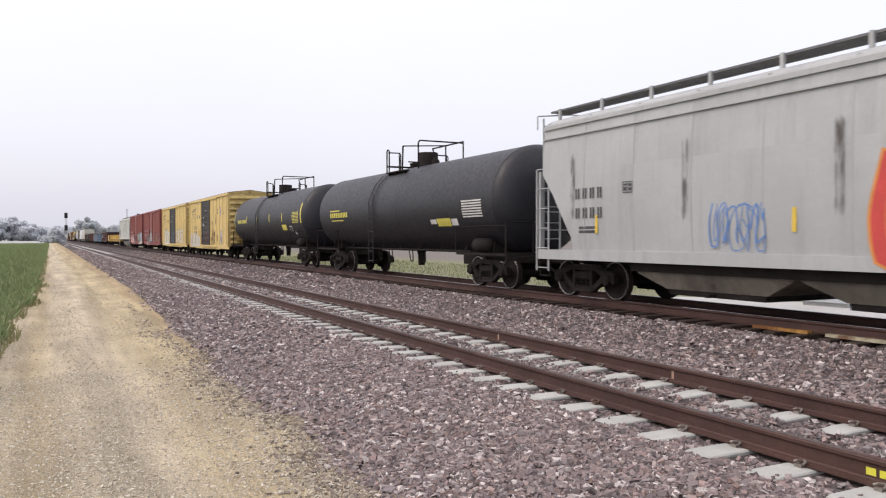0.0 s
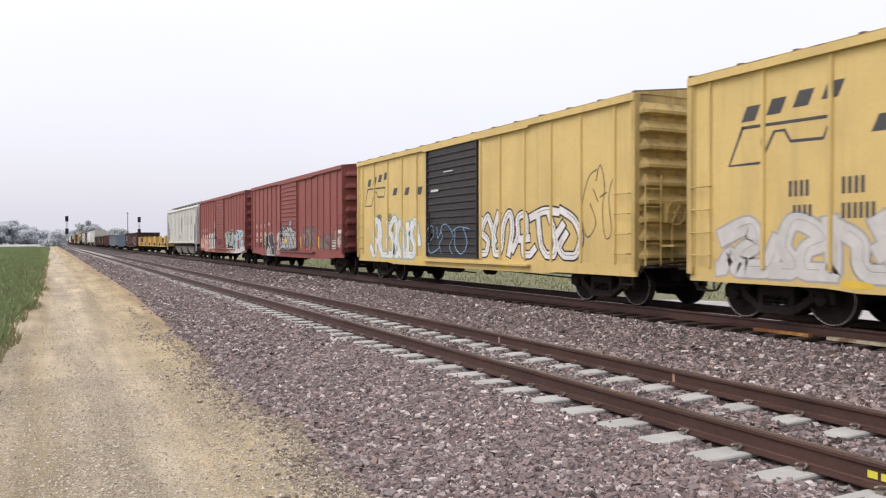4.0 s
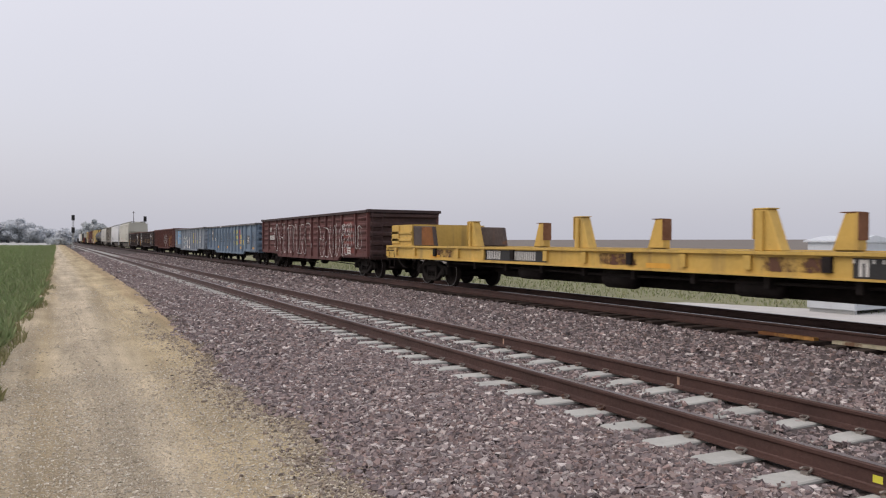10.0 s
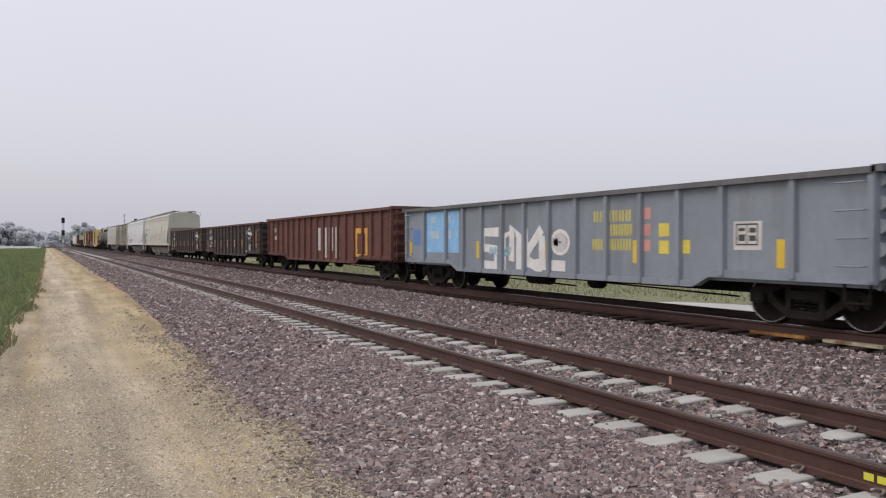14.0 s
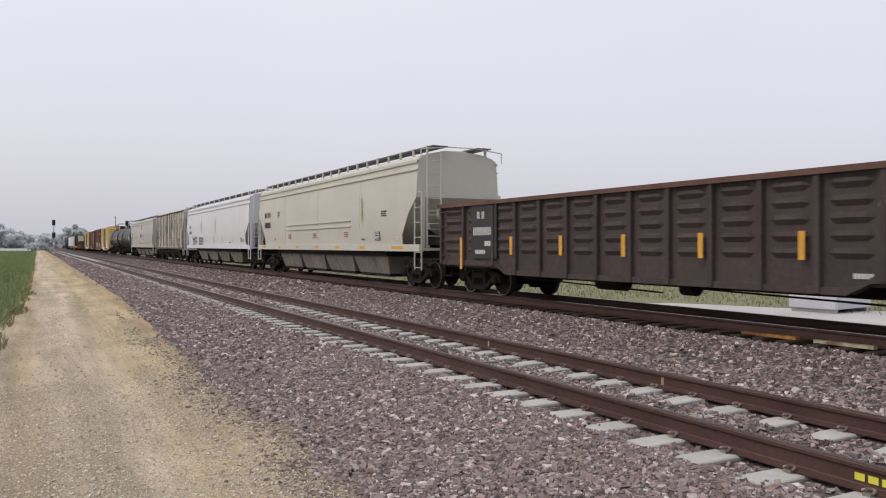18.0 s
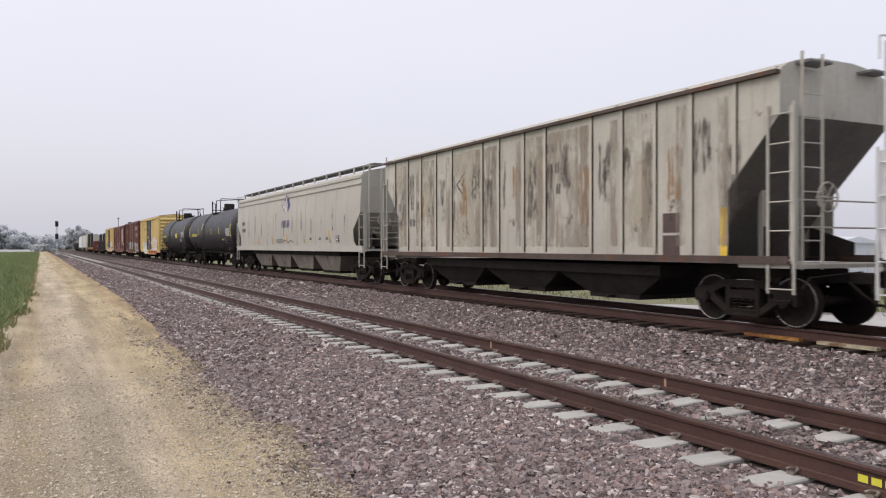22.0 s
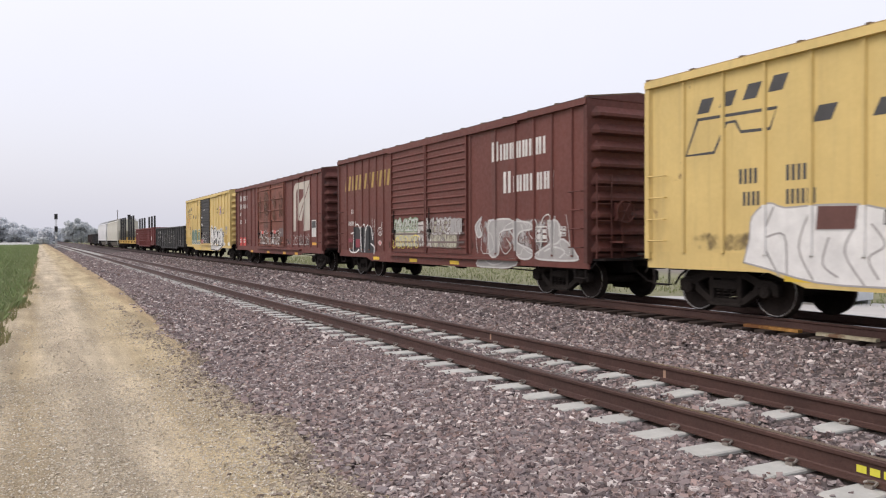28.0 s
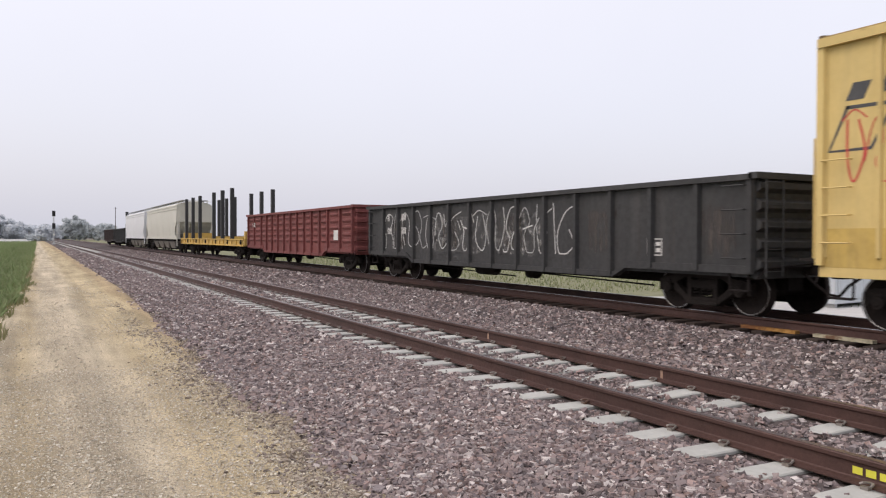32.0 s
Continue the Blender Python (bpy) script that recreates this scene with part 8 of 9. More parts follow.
car20, Y, X = tank_car("black tank car with yellow lettering", 364.47, 380.67, P_TANK)
o = 0.7
for y, z0, z1, w in ((6.64, 2.08, 2.94, 0.14), (2.92, 2.31, 2.74, 0.1), (0.92, 2.25, 2.72, 0.1), (-1.95, 2.24, 2.69, 0.1), (-4.59, 2.24, 2.71, 0.11), (-8.01, 1.98, 2.88, 0.17)):
    on_tank(car20, X, y + o, z0, z1, w, SP_YEL, "stripe", "yellow side stripe")
for i in range(4):
    on_tank(car20, X, 5.6 + o - 0.24 * i, 2.19, 2.39, 0.17, Y_LET, "lettering")
for i in range(6):
    on_tank(car20, X, 4.5 + o - 0.19 * i, 2.19, 2.39, 0.14, Y_LET, "lettering")
for i in range(7):
    on_tank(car20, X, -6.7 + o, 2.10 + 0.072 * i, 2.14 + 0.072 * i, 1.1, W_FADE, "data_panel", rows=1)
on_tank(car20, X, -5.83 + o, 1.68, 1.94, 0.45, W_FADE, "data_panel", rows=2)
on_tank(car20, lambda z: X(z) - 0.003, -5.87 + o, 1.71, 1.91, 0.37, K_FADE, "data_panel", rows=2)
for i in range(4):
    on_tank(car20, X, 1.64 + o, 2.68 + 0.12 * i, 2.73 + 0.12 * i, 0.68, Y_LET if i % 2 else W_FADE, "stencil_bar", rows=1)
on_tank(car20, X, -5.1 + o, 1.85, 1.93, 0.6, Y_LET, "stencil_bar", rows=1)

car21, Y, X = tank_car("black tank car with short yellow stripes", 382.03, 396.03, P_TANK, turned=True)
o = 0.2
for y, z0, z1, w in ((6.1, 2.2, 3.06, 0.14), (3.02, 2.5, 2.78, 0.1), (0.1, 2.35, 2.81, 0.1), (-3.03, 2.38, 2.79, 0.1), (-6.34, 2.18, 3.08, 0.15)):
    on_tank(car21, X, y + o, z0, z1, w, SP_YEL, "stripe", "yellow side stripe")
on_tank(car21, X, -2.06 + o, 2.16, 2.54, 0.8, SP_YEL, "placard", "bright yellow placard")
on_tank(car21, X, -4.26 + o, 1.83, 2.08, 0.55, W_FADE, "data_panel", rows=2)
for i in range(6):
    on_tank(car21, X, -4.96 + o, 2.2 + 0.08 * i, 2.24 + 0.08 * i, 1.1, W_FADE, "data_panel", rows=1)
for i in range(10):
    on_tank(car21, X, 5.3 + o - 0.22 * i, 2.26, 2.45, 0.15, Y_LET, "lettering")

YD2 = dict(door=(1.66, -1.6), posts=(7.12, 6.18, 5.29, 4.41, 3.53, 2.6, -1.75, -2.61, -3.55, -4.47, -5.41, -6.35, -7.26), eave=4.5, low=1.0, belly=0.4, skirt=(0.82, 2.9, 3.6))
car22, Y, X = boxcar("yellow ribbed boxcar with white bulging sprayed letters", 397.7, 413.88, P_YELBOX, P_YROOF, P_BLKDOOR, door_style="plug", **YD2)
yellow_box(car22, 6.82, 3.95, False)
sprayed(car22, BXF - 0.004, [(5.72, 0.98), (5.6, 1.4), (5.55, 1.76), (5.22, 1.99), (4.9, 1.9), (4.31, 1.92), (3.6, 1.9), (3.2, 1.82), (2.82, 1.8), (2.5, 2.02), (2.16, 2.1), (2.05, 1.78), (1.75, 1.65), (1.72, 0.8), (1.99, 0.72), (3.07, 0.68), (4.3, 0.7), (5.3, 0.9)],
        SP_WHITE, SP_GREY, 0.03, "white bulging sprayed letters with thin dark lines",
        ([(5.11, 1.91), (5.31, 1.36), (5.0, 0.78)], [(4.4, 1.89), (4.63, 1.26), (4.37, 0.74)], [(3.66, 1.59), (3.83, 1.18), (3.52, 0.7)], [(2.91, 1.67), (3.11, 1.27), (2.85, 0.7)], [(2.41, 1.88), (2.56, 1.45), (2.32, 0.76)],
         [(5.3, 1.4), (4.9, 1.45), (4.85, 0.8)], [(4.1, 1.4), (4.2, 1.0), (3.95, 0.8)], [(3.4, 1.6), (3.2, 1.3), (3.45, 1.1), (3.3, 0.8)], [(2.2, 1.5), (1.95, 1.4), (2.0, 0.9)]), 0.035)
sprayed(car22, BXF - 0.008, [(4.29, 1.91), (3.62, 1.89), (3.66, 1.53), (4.32, 1.53)], spray("brown", (0.12, 0.05, 0.04)), SP_GREY, 0.02, "dark brown sprayed square", bend=0)
sprayed(car22, BXF - 0.008, [(3.2, 1.8), (2.9, 1.8), (2.92, 1.6), (3.22, 1.6)], SP_GREY, SP_BLACK, 0.02, "small grey sprayed square", bend=0)
sprayed(car22, BXF - 0.004, [(1.82, 1.5), (1.72, 1.68), (1.71, 0.68), (1.99, 0.66)], SP_RED, SP_RED, 0.03, "red sprayed patch", bend=0)
smear(car22, BXR - 0.001, 1.5, -1.7, 0.95, 1.35, GREYS, "overspray")
smear(car22, BXF, -1.8, -6.4, 0.95, 2.2, REDS, "overspray")
smear(car22, -1.4545, 1.8, -6.5, 0.62, 1.02, REDS, "overspray")
sprayed(car22, BXF - 0.004, [(-1.7, 1.89), (-1.98, 2.14), (-2.32, 2.15), (-2.57, 1.98), (-2.45, 1.71), (-2.58, 1.37), (-2.58, 1.06), (-1.98, 1.04), (-1.88, 1.17), (-2.12, 1.3), (-2.32, 1.37), (-1.98, 1.49), (-1.73, 1.63)], SP_WHITE, SP_RED, 0.06,
        "white bulging sprayed letter with red edge", ([(-2.2, 1.75), (-2.3, 1.85), (-2.38, 1.7), (-2.3, 1.6)],), 0.03)
tag_paint(car22, BXF - 0.004, -2.7, -6.2, 1.0, 2.2, 4, SP_WHITE, SP_RED, 102, 0.36, label="white bulging sprayed letters")
tag_paint(car22, BXR, -0.1, -1.25, 1.75, 2.1, 4, SP_WHITE, SP_WHITE, 103, fills=False)
tag_paint(car22, BXR, 1.0, -1.5, 1.1, 1.7, 5, SP_GREY, SP_GREY, 104, fills=False)
plate(car22, BXR - 0.002, 1.26, 2.56, 0.95, 0.24, W_FADE, "placard")
bars(car22, BXR - 0.005, 1.2, 2.51, 0.05, (12, 12), K_FADE)

car23, Y, X = boxcar("brown boxcar with white lettering and double doors", 415.75, 431.68, P_SP, P_SPROOF, P_SP, door=(2.7, -2.62), posts=(7.09, 6.28, 5.48, 4.81, 4.13, 3.47, -2.8, -4.05, -5.01, -5.85, -6.6, -7.37), doors=2, eave=4.52, low=0.85, belly=0.25, end_m=P_SOOTSHADE)
bars(car23, BXF, -4.0, 3.98, 0.52, (1,), W_FADE, gap=0.2)
bars(car23, BXF, -4.42, 3.88, 0.42, (7,), W_FADE, gap=0.14)
bars(car23, BXF, -4.58, 3.15, 0.56, (1,), W_FADE)
bars(car23, BXF, -5.05, 3.02, 0.42, (6,), W_FADE, gap=0.14)
MUSTARD = mat("faded_mustard_lettering", (0.40, 0.27, 0.075), 0.65, 0, 0.3, 2, 12, 0.03, streak=0.5)
slant(car23, BXF, 7.2, 3.84, 0.26, 0.56, 5, MUSTARD, 0.0, 0.40)
slant(car23, BXF, 5.2, 3.84, 0.26, 0.56, 7, MUSTARD, 0.0, 0.36)
bars(car23, BXF, 6.5, 2.55, 0.18, (2,), W_FADE, gap=1.0)
bars(car23, BXF, 6.8, 2.08, 0.16, (6,), W_FADE)
smear(car23, BXR, 2.3, -2.7, 1.0, 2.1, PALES, "overspray")
for a in (2.45, -0.2):
    smear(car23, BXR - 0.001, a, a - 2.3, 1.0, 2.08, patch_mat("cream_overspray", (0.50, 0.49, 0.38), 0.8, 3.0, edge=0.2, most=0.85), "overspray")
    # painted shade lines where the spray covers the door ribs
    for z in (1.3, 1.56, 1.82):
        stroke(car23, BXR - 0.003, [(a - 0.05, z), (a - 2.25, z)], 0.05, SP_GRIT, "bare_rib_edge")
tag_paint(car23, BXR - 0.004, 2.2, 0.4, 1.62, 2.05, 5, SP_PALE, SP_GREEN, 111, 0.16)
tag_paint(car23, BXR - 0.004, 2.3, 0.3, 1.05, 1.5, 5, SP_YEL, SP_GRIT, 115, fills=False)
tag_paint(car23, BXR - 0.004, -0.4, -2.4, 1.1, 2.0, 7, SP_GRIT, SP_GRIT, 112, fills=False)
tag_paint(car23, BXR - 0.005, -0.3, -2.4, 1.5, 2.0, 6, SP_PALE, SP_GRIT, 116, 0.12)
sprayed(car23, BXF - 0.004, [(6.31, 1.86), (5.5, 1.84), (4.52, 1.82), (4.34, 1.14), (4.37, 0.9), (6.0, 0.9), (6.84, 0.92), (6.87, 0.99), (6.39, 1.11)], SP_BLACK, SP_WHITE, 0.0, "black sprayed letters with white arched lines",
        ([(6.69, 1.61), (6.31, 1.68), (6.24, 1.91), (5.95, 1.95), (5.72, 1.78)], [(5.72, 1.78), (5.57, 1.89), (5.27, 1.93), (5.18, 1.66)], [(5.18, 1.66), (5.02, 1.9), (4.64, 1.82), (4.49, 1.4)], [(6.39, 1.58), (6.46, 0.93)], [(5.7, 1.76), (5.61, 0.93)],
         [(5.2, 1.7), (5.27, 0.93)], [(4.64, 1.22), (4.34, 1.1), (4.37, 0.88)], [(6.87, 1.02), (6.69, 0.9), (6.17, 0.89), (5.85, 1.0)]), 0.055)
stroke(car23, BXF - 0.004, [(3.81 + 0.19 * math.cos(0.524 * i), 1.67 + 0.15 * math.sin(0.524 * i)) for i in range(13)], 0.03, W_FADE, "ring_mark", "white sprayed ring")
for q in ([(3.81, 1.81), (3.81, 1.53)], [(3.81, 1.67), (3.94, 1.57)], [(3.81, 1.67), (3.68, 1.57)], [(3.72, 1.8), (3.62, 2.0)], [(4.56, 2.16), (4.46, 1.82), (4.28, 2.11), (4.34, 1.65), (4.52, 1.48)]):
    stroke(car23, BXF - 0.005, q, 0.028, W_FADE, "sprayed_line")
sprayed(car23, BXF - 0.004, [(3.99, 1.27), (3.83, 1.35), (3.66, 1.27), (3.82, 1.17)], SP_PINK, SP_PALE, 0.02, "small pink sprayed blob")
for a, b, w, h in ((6.93, 1.42, 0.42, 0.14), (6.17, 1.4, 0.44, 0.32)):
    plate(car23, BXF - 0.009, a, b, w, h, spray("dull_red", (0.22, 0.035, 0.05)), "placard_strip", "small red placard")
smear(car23, BXF - 0.001, -2.8, -7.6, 0.95, 2.05, patch_mat("thin_pale_overspray", (0.5, 0.48, 0.47), 0.5, 3.5, edge=0.2, most=0.7), "overspray")
tag_paint(car23, BXF - 0.015, -3.2, -7.4, 0.95, 1.9, 7, SP_PALE, SP_PALE, 117, fills=False)
for k, pts in enumerate(([(-3.32, 2.0), (-2.96, 1.75), (-3.1, 1.45), (-3.3, 1.5), (-3.2, 1.75)], [(-3.67, 1.89), (-4.73, 1.91), (-4.89, 1.67), (-4.26, 1.56), (-4.18, 0.99), (-3.72, 0.98)],
                         [(-4.89, 1.86), (-5.62, 1.8), (-5.76, 1.64), (-5.22, 1.57), (-5.11, 1.29), (-5.76, 1.11), (-5.62, 0.9), (-5.04, 1.0)], [(-5.9, 1.02), (-6.56, 1.29), (-7.06, 1.38), (-7.52, 1.05), (-7.48, 0.9), (-6.04, 0.9)],
                         [(-6.43, 1.82), (-6.81, 1.81), (-6.93, 1.38), (-6.56, 1.29)])):
    sprayed(car23, BXF - 0.004 - 0.002 * k, pts, SP_GREY, SP_PALE, 0.045, "silver-grey sprayed letter with pale edge", ([(-6.3, 1.1), (-6.7, 1.2), (-7.1, 1.1), (-6.9, 0.95)],) if k == 3 else ())
sprayed(car23, BXF - 0.001, [(-3.14, 0.86), (-4.2, 0.84), (-5.04, 0.86), (-4.89, 0.66), (-4.0, 0.63), (-3.05, 0.65)], SP_GREY, SP_PALE, 0.04, "grey sprayed underline on the sill", ([(-3.5, 0.8), (-3.9, 0.7), (-4.4, 0.78)],))
for a, b, w in ((-5.93, 1.7, 0.48), (-6.87, 1.68, 0.28)):
    stencil(car23, BXF - 0.016, a, b, W_FADE, w / 1.25, "framed_panel")
plate(car23, BXR - 0.012, -1.82, 1.99, 0.68, 0.4, SP_GREY, "repainted_patch", "grey square")
for y in (4.3, 1.2, -1.6):
    plate(car23, -1.4545, y, 0.76, 0.55, 0.11, M_YEL, "reflector", "yellow reflector strip")

car24, Y, X = boxcar("dull red boxcar with weathered double plug doors", 433.7, 449.87, P_WP, P_SPROOF, P_WPDOOR, door=(2.73, -2.4), posts=(7.3, 6.47, 5.54, 4.44, 3.55, -2.55, -3.66, -4.6, -5.5, -6.39, -7.3), doors=2, door_style="plug", eave=4.42, low=0.9, belly=0.25, end_m=P_SOOTSHADE)
for z, n in ((4.0, 7), (3.52, 7)):
    bars(car24, BXF, 6.84, z, 0.34, (1,), W_FADE)
    bars(car24, BXF, 6.55, z - 0.06, 0.26, (n - 1,), W_FADE, gap=0.6)
bars(car24, BXF, 6.9, 3.0, 0.2, (2,), W_FADE)
bars(car24, BXF, 6.9, 2.55, 0.24, (2,), W_FADE)
bars(car24, BXF, 5.6, 2.55, 0.24, (2,), W_FADE)
for y, w in ((7.1, 0.8), (6.1, 0.7)):
    plate(car24, BXF, y, 1.5, w, 0.48, SP_RED, "placard", "red placard")
    bars(car24, BXF - 0.004, y - 0.08, 1.42, 0.09, (6, 6), W_FADE)
CREAM = mat("faded_cream_emblem", (0.50, 0.46, 0.40), 0.65, 0, 0.15, 1, 8, 0.03, streak=0.3)
sprayed(car24, BXF, [(-3.74, 1.75), (-3.79, 3.64), (-3.9, 3.9), (-4.13, 4.03), (-5.49, 4.04), (-6.29, 4.05), (-6.24, 1.81), (-5.48, 1.77), (-5.44, 3.09), (-5.04, 2.24), (-4.45, 2.29), (-4.45, 2.95), (-5.44, 3.44), (-5.48, 3.69), (-4.35, 3.74), (-4.19, 3.6), (-4.14, 1.79)],
        CREAM, CREAM, 0.0, "faded cream arrow emblem", bend=0, name="painted_emblem")
stroke(car24, BXF - 0.006, [(-4.2, 1.95), (-6.2, 3.9)], 0.07, P_WP, "painted_emblem_line")
tag_paint(car24, BXF - 0.008, -3.9, -6.5, 1.1, 1.6, 6, SP_PALE, SP_PALE, 121, fills=False)
smear(car24, BXF - 0.008, -2.9, -3.8, 1.0, 1.8, CHALK, "overspray")
smear(car24, BXR, 2.4, -2.6, 1.05, 1.6, PALES, "overspray")
smear(car24, BXR - 0.002, 1.6, -0.2, 1.3, 4.0, DARKS)
for a, b, c, d in ((2.5, 0.3, 1.1, 2.0), (1.6, 0.3, 2.4, 4.2), (-0.1, -2.2, 1.1, 1.9), (-0.2, -1.0, 2.0, 3.9), (-1.4, -2.2, 2.2, 4.1), (2.6, 1.8, 2.2, 4.0)):
    smear(car24, BXR - 0.0025, a, b, c, d, RUSTP, "rust_patch")
for a in (2.4, -0.2):
    smear(car24, BXR - 0.003, a, a - 2.1, 1.05, 1.45, CHALK, "chalky_wear")
for y in (1.6, -0.8):
    plate(car24, BXR - 0.004, y, 1.85, 0.5, 0.16, SP_RED, "repainted_patch")
    tag_paint(car24, BXR - 0.006, y + 0.5, y - 1.3, 1.45, 1.85, 3, SP_PALE, SP_PALE, 122, fills=False)
plate(car24, BXR - 0.004, -1.9, 1.95, 0.75, 0.42, SP_GRIT, "repainted_patch", "grey square")
plate(car24, BXF - 0.01, -6.85, 2.25, 0.6, 0.75, W_FADE, "data_panel")
plate(car24, BXF - 0.014, -6.9, 2.2, 0.5, 0.3, K_FADE, "data_panel")
for y, w in ((4.29, 0.5), (0.82, 0.5), (-2.22, 0.5), (-4.21, 0.48), (-6.85, 0.7)):
    plate(car24, -1.4545, y, 0.78 if y > -6 else 1.25, w, 0.12, O_LET, "reflector", "orange reflector strip")

car25, Y, X = boxcar("yellow ribbed boxcar with black and white sprayed paint", 451.52, 467.7, P_YELBOX, P_YROOF, P_BLKDOOR, **YD2)
yellow_box(car25, 7.45, 3.75)
DKGREEN = spray("dark_green", (0.13, 0.21, 0.15))
for k, (a, b) in enumerate(((5.85, 4.75), (4.75, 3.75), (3.75, 3.12), (3.1, 1.95))):
    sprayed(car25, BXF - 0.052 * (k == 3) - 0.004, [(a, 1.05), (a - 0.02, 1.8), (a - 0.3 * (a - b), 2.1), (b + 0.2 * (a - b), 2.12), (b, 1.8), (b + 0.03, 1.1)], DKGREEN, SP_PALE, 0.05, "dark green sprayed letter with pale outline",
            ([(a - 0.3 * (a - b), 1.7), (a - 0.55 * (a - b), 1.75), (a - 0.5 * (a - b), 1.3), (a - 0.7 * (a - b), 1.15)],))
    sprayed(car25, BXF - 0.052 * (k == 3) - 0.009, [(a - 0.3 * (a - b), 1.2), (a - 0.4 * (a - b), 1.4), (a - 0.6 * (a - b), 1.3), (a - 0.5 * (a - b), 1.12)], SP_PALE, SP_PALE, 0.0, "pale sprayed dab")
sprayed(car25, BXF - 0.004, [(-1.78, 0.68), (-1.8, 1.4), (-1.88, 2.14), (-2.24, 2.2), (-2.64, 1.95), (-2.83, 2.13), (-3.15, 2.12), (-3.46, 2.2), (-3.88, 1.84), (-4.35, 2.02), (-4.72, 1.82), (-4.94, 2.0), (-5.41, 2.05), (-5.54, 1.73), (-5.8, 1.3), (-5.92, 1.05), (-5.49, 0.95), (-4.28, 0.66), (-3.2, 0.64), (-2.84, 0.7)],
        SP_WHITE, SP_BLACK, 0.075, "white sprayed letters with heavy black outline",
        ([(-2.71, 2.1), (-2.65, 1.91), (-2.34, 1.43), (-2.2, 1.0)], [(-2.83, 1.99), (-3.04, 1.66), (-2.84, 1.43)], [(-3.2, 1.97), (-3.48, 1.65), (-3.17, 1.2)], [(-3.83, 1.86), (-3.98, 1.46), (-4.07, 1.05)], [(-4.33, 1.65), (-4.55, 1.57), (-4.75, 1.52)],
         [(-4.36, 1.37), (-4.58, 1.43), (-4.81, 1.45)], [(-4.79, 1.71), (-4.92, 1.45), (-4.74, 1.14)], [(-2.2, 1.0), (-3.0, 0.98), (-4.07, 1.0), (-5.0, 0.98)], [(-2.0, 1.5), (-2.15, 1.2)], [(-5.0, 1.3), (-5.1, 1.0)], [(-3.3, 1.6), (-3.4, 1.9)]), 0.065)
for pts in ([(-2.58, 1.18), (-3.04, 1.36), (-3.07, 1.06), (-2.43, 1.0)], [(-3.5, 1.43), (-3.67, 1.5), (-3.8, 1.12), (-3.77, 1.02), (-3.48, 1.02)], [(-4.33, 1.22), (-4.54, 1.33), (-4.6, 1.06), (-4.36, 1.03)], [(-5.25, 1.3), (-5.41, 1.52), (-5.61, 1.19), (-5.58, 1.0), (-5.29, 1.0)],
            [(-2.66, 2.05), (-2.8, 2.1), (-2.95, 1.8), (-2.75, 1.6)], [(-3.86, 1.9), (-4.2, 1.98), (-4.05, 1.5)]):
    sprayed(car25, BXF - 0.009, pts, SP_BLACK, SP_BLACK, 0.0, "black sprayed gap between letters")
sprayed(car25, BXF - 0.004, [(-5.6, 1.22), (-7.95, 1.2), (-7.95, 1.0), (-5.6, 1.0)], SP_WHITE, SP_WHITE, 0.02, "white sprayed band over the truck", bend=0)
plate(car25, -1.5705, -1.75, 1.028, 2.3, 0.046, SP_WHITE, "white_track_paint")
sprayed(car25, BXF, [(-1.68, 0.66), (-1.74, 2.2), (-2.25, 2.32), (-2.64, 2.06), (-2.83, 2.24), (-3.46, 2.3), (-3.88, 1.95), (-4.35, 2.13), (-4.72, 1.93), (-4.94, 2.12), (-5.46, 2.14), (-5.66, 1.73), (-6.02, 1.05), (-5.49, 0.9), (-4.28, 0.63), (-3.2, 0.63)], SP_WHITE, SP_WHITE, 0.03, "white glow round sprayed letters", bend=2)
tag_paint(car25, BXR, 1.3, -0.9, 1.1, 1.9, 4, SP_WHITE, SP_WHITE, 133, fills=False)
smear(car25, BXR, 1.5, 0.2, 1.0, 1.5, patch_mat("pink_overspray", (0.55, 0.22, 0.20), 0.7, 2.5, edge=0.25, most=0.8), "overspray")
pd = part("plug_door", Shape().box(-1.50, -1.455, 1.56, 3.06, 1.15, 4.33), P_YELBOX, car25, "yellow narrow plug door")
for z in (1.3, 2.0, 2.7, 3.4, 4.2):
    part("door_rib", Shape().box(-1.54, -1.50, 1.6, 3.02, z - 0.035, z + 0.035), P_YELBOX, pd)
for y in (2.85, 1.75):
    part("lock_rod", Shape().rod((-1.55, y, 1.2), (-1.55, y, 4.3), 0.022, 6), P_YELBOX, pd)
plate(car25, BXF, 7.85, 1.57, 2.3, 0.6, mat("faded_patch", (0.55, 0.38, 0.10), 0.65, 0, 0.2, 1, 10, 0.05, rust=0.2, streak=0.4), "repainted_patch", "orange patch")
plate(car25, BXF - 0.004, -5.83, 1.90, 0.5, 0.34, M_BLACK, "data_panel", "black data panel")
stencil(car25, BXF - 0.008, -5.85, 1.89, W_FADE, 0.32)
tag_paint(car25, BXF - 0.004, -6.7, -7.35, 1.7, 2.25, 2, SP_BLUE, SP_BLUE, 134, fills=False)
MUST = mat("mustard_patch", (0.46, 0.29, 0.06), 0.65, 0, 0.2, 1, 10, 0.05, rust=0.2, streak=0.4)
plate(car25, BXF - 0.004, -6.66, 1.68, 0.75, 0.7, MUST, "repainted_patch", "orange patch")
tag_paint(car25, BXF - 0.004, 7.5, 6.2, 2.2, 3.3, 3, SP_RED, SP_RED, 135, fills=False)

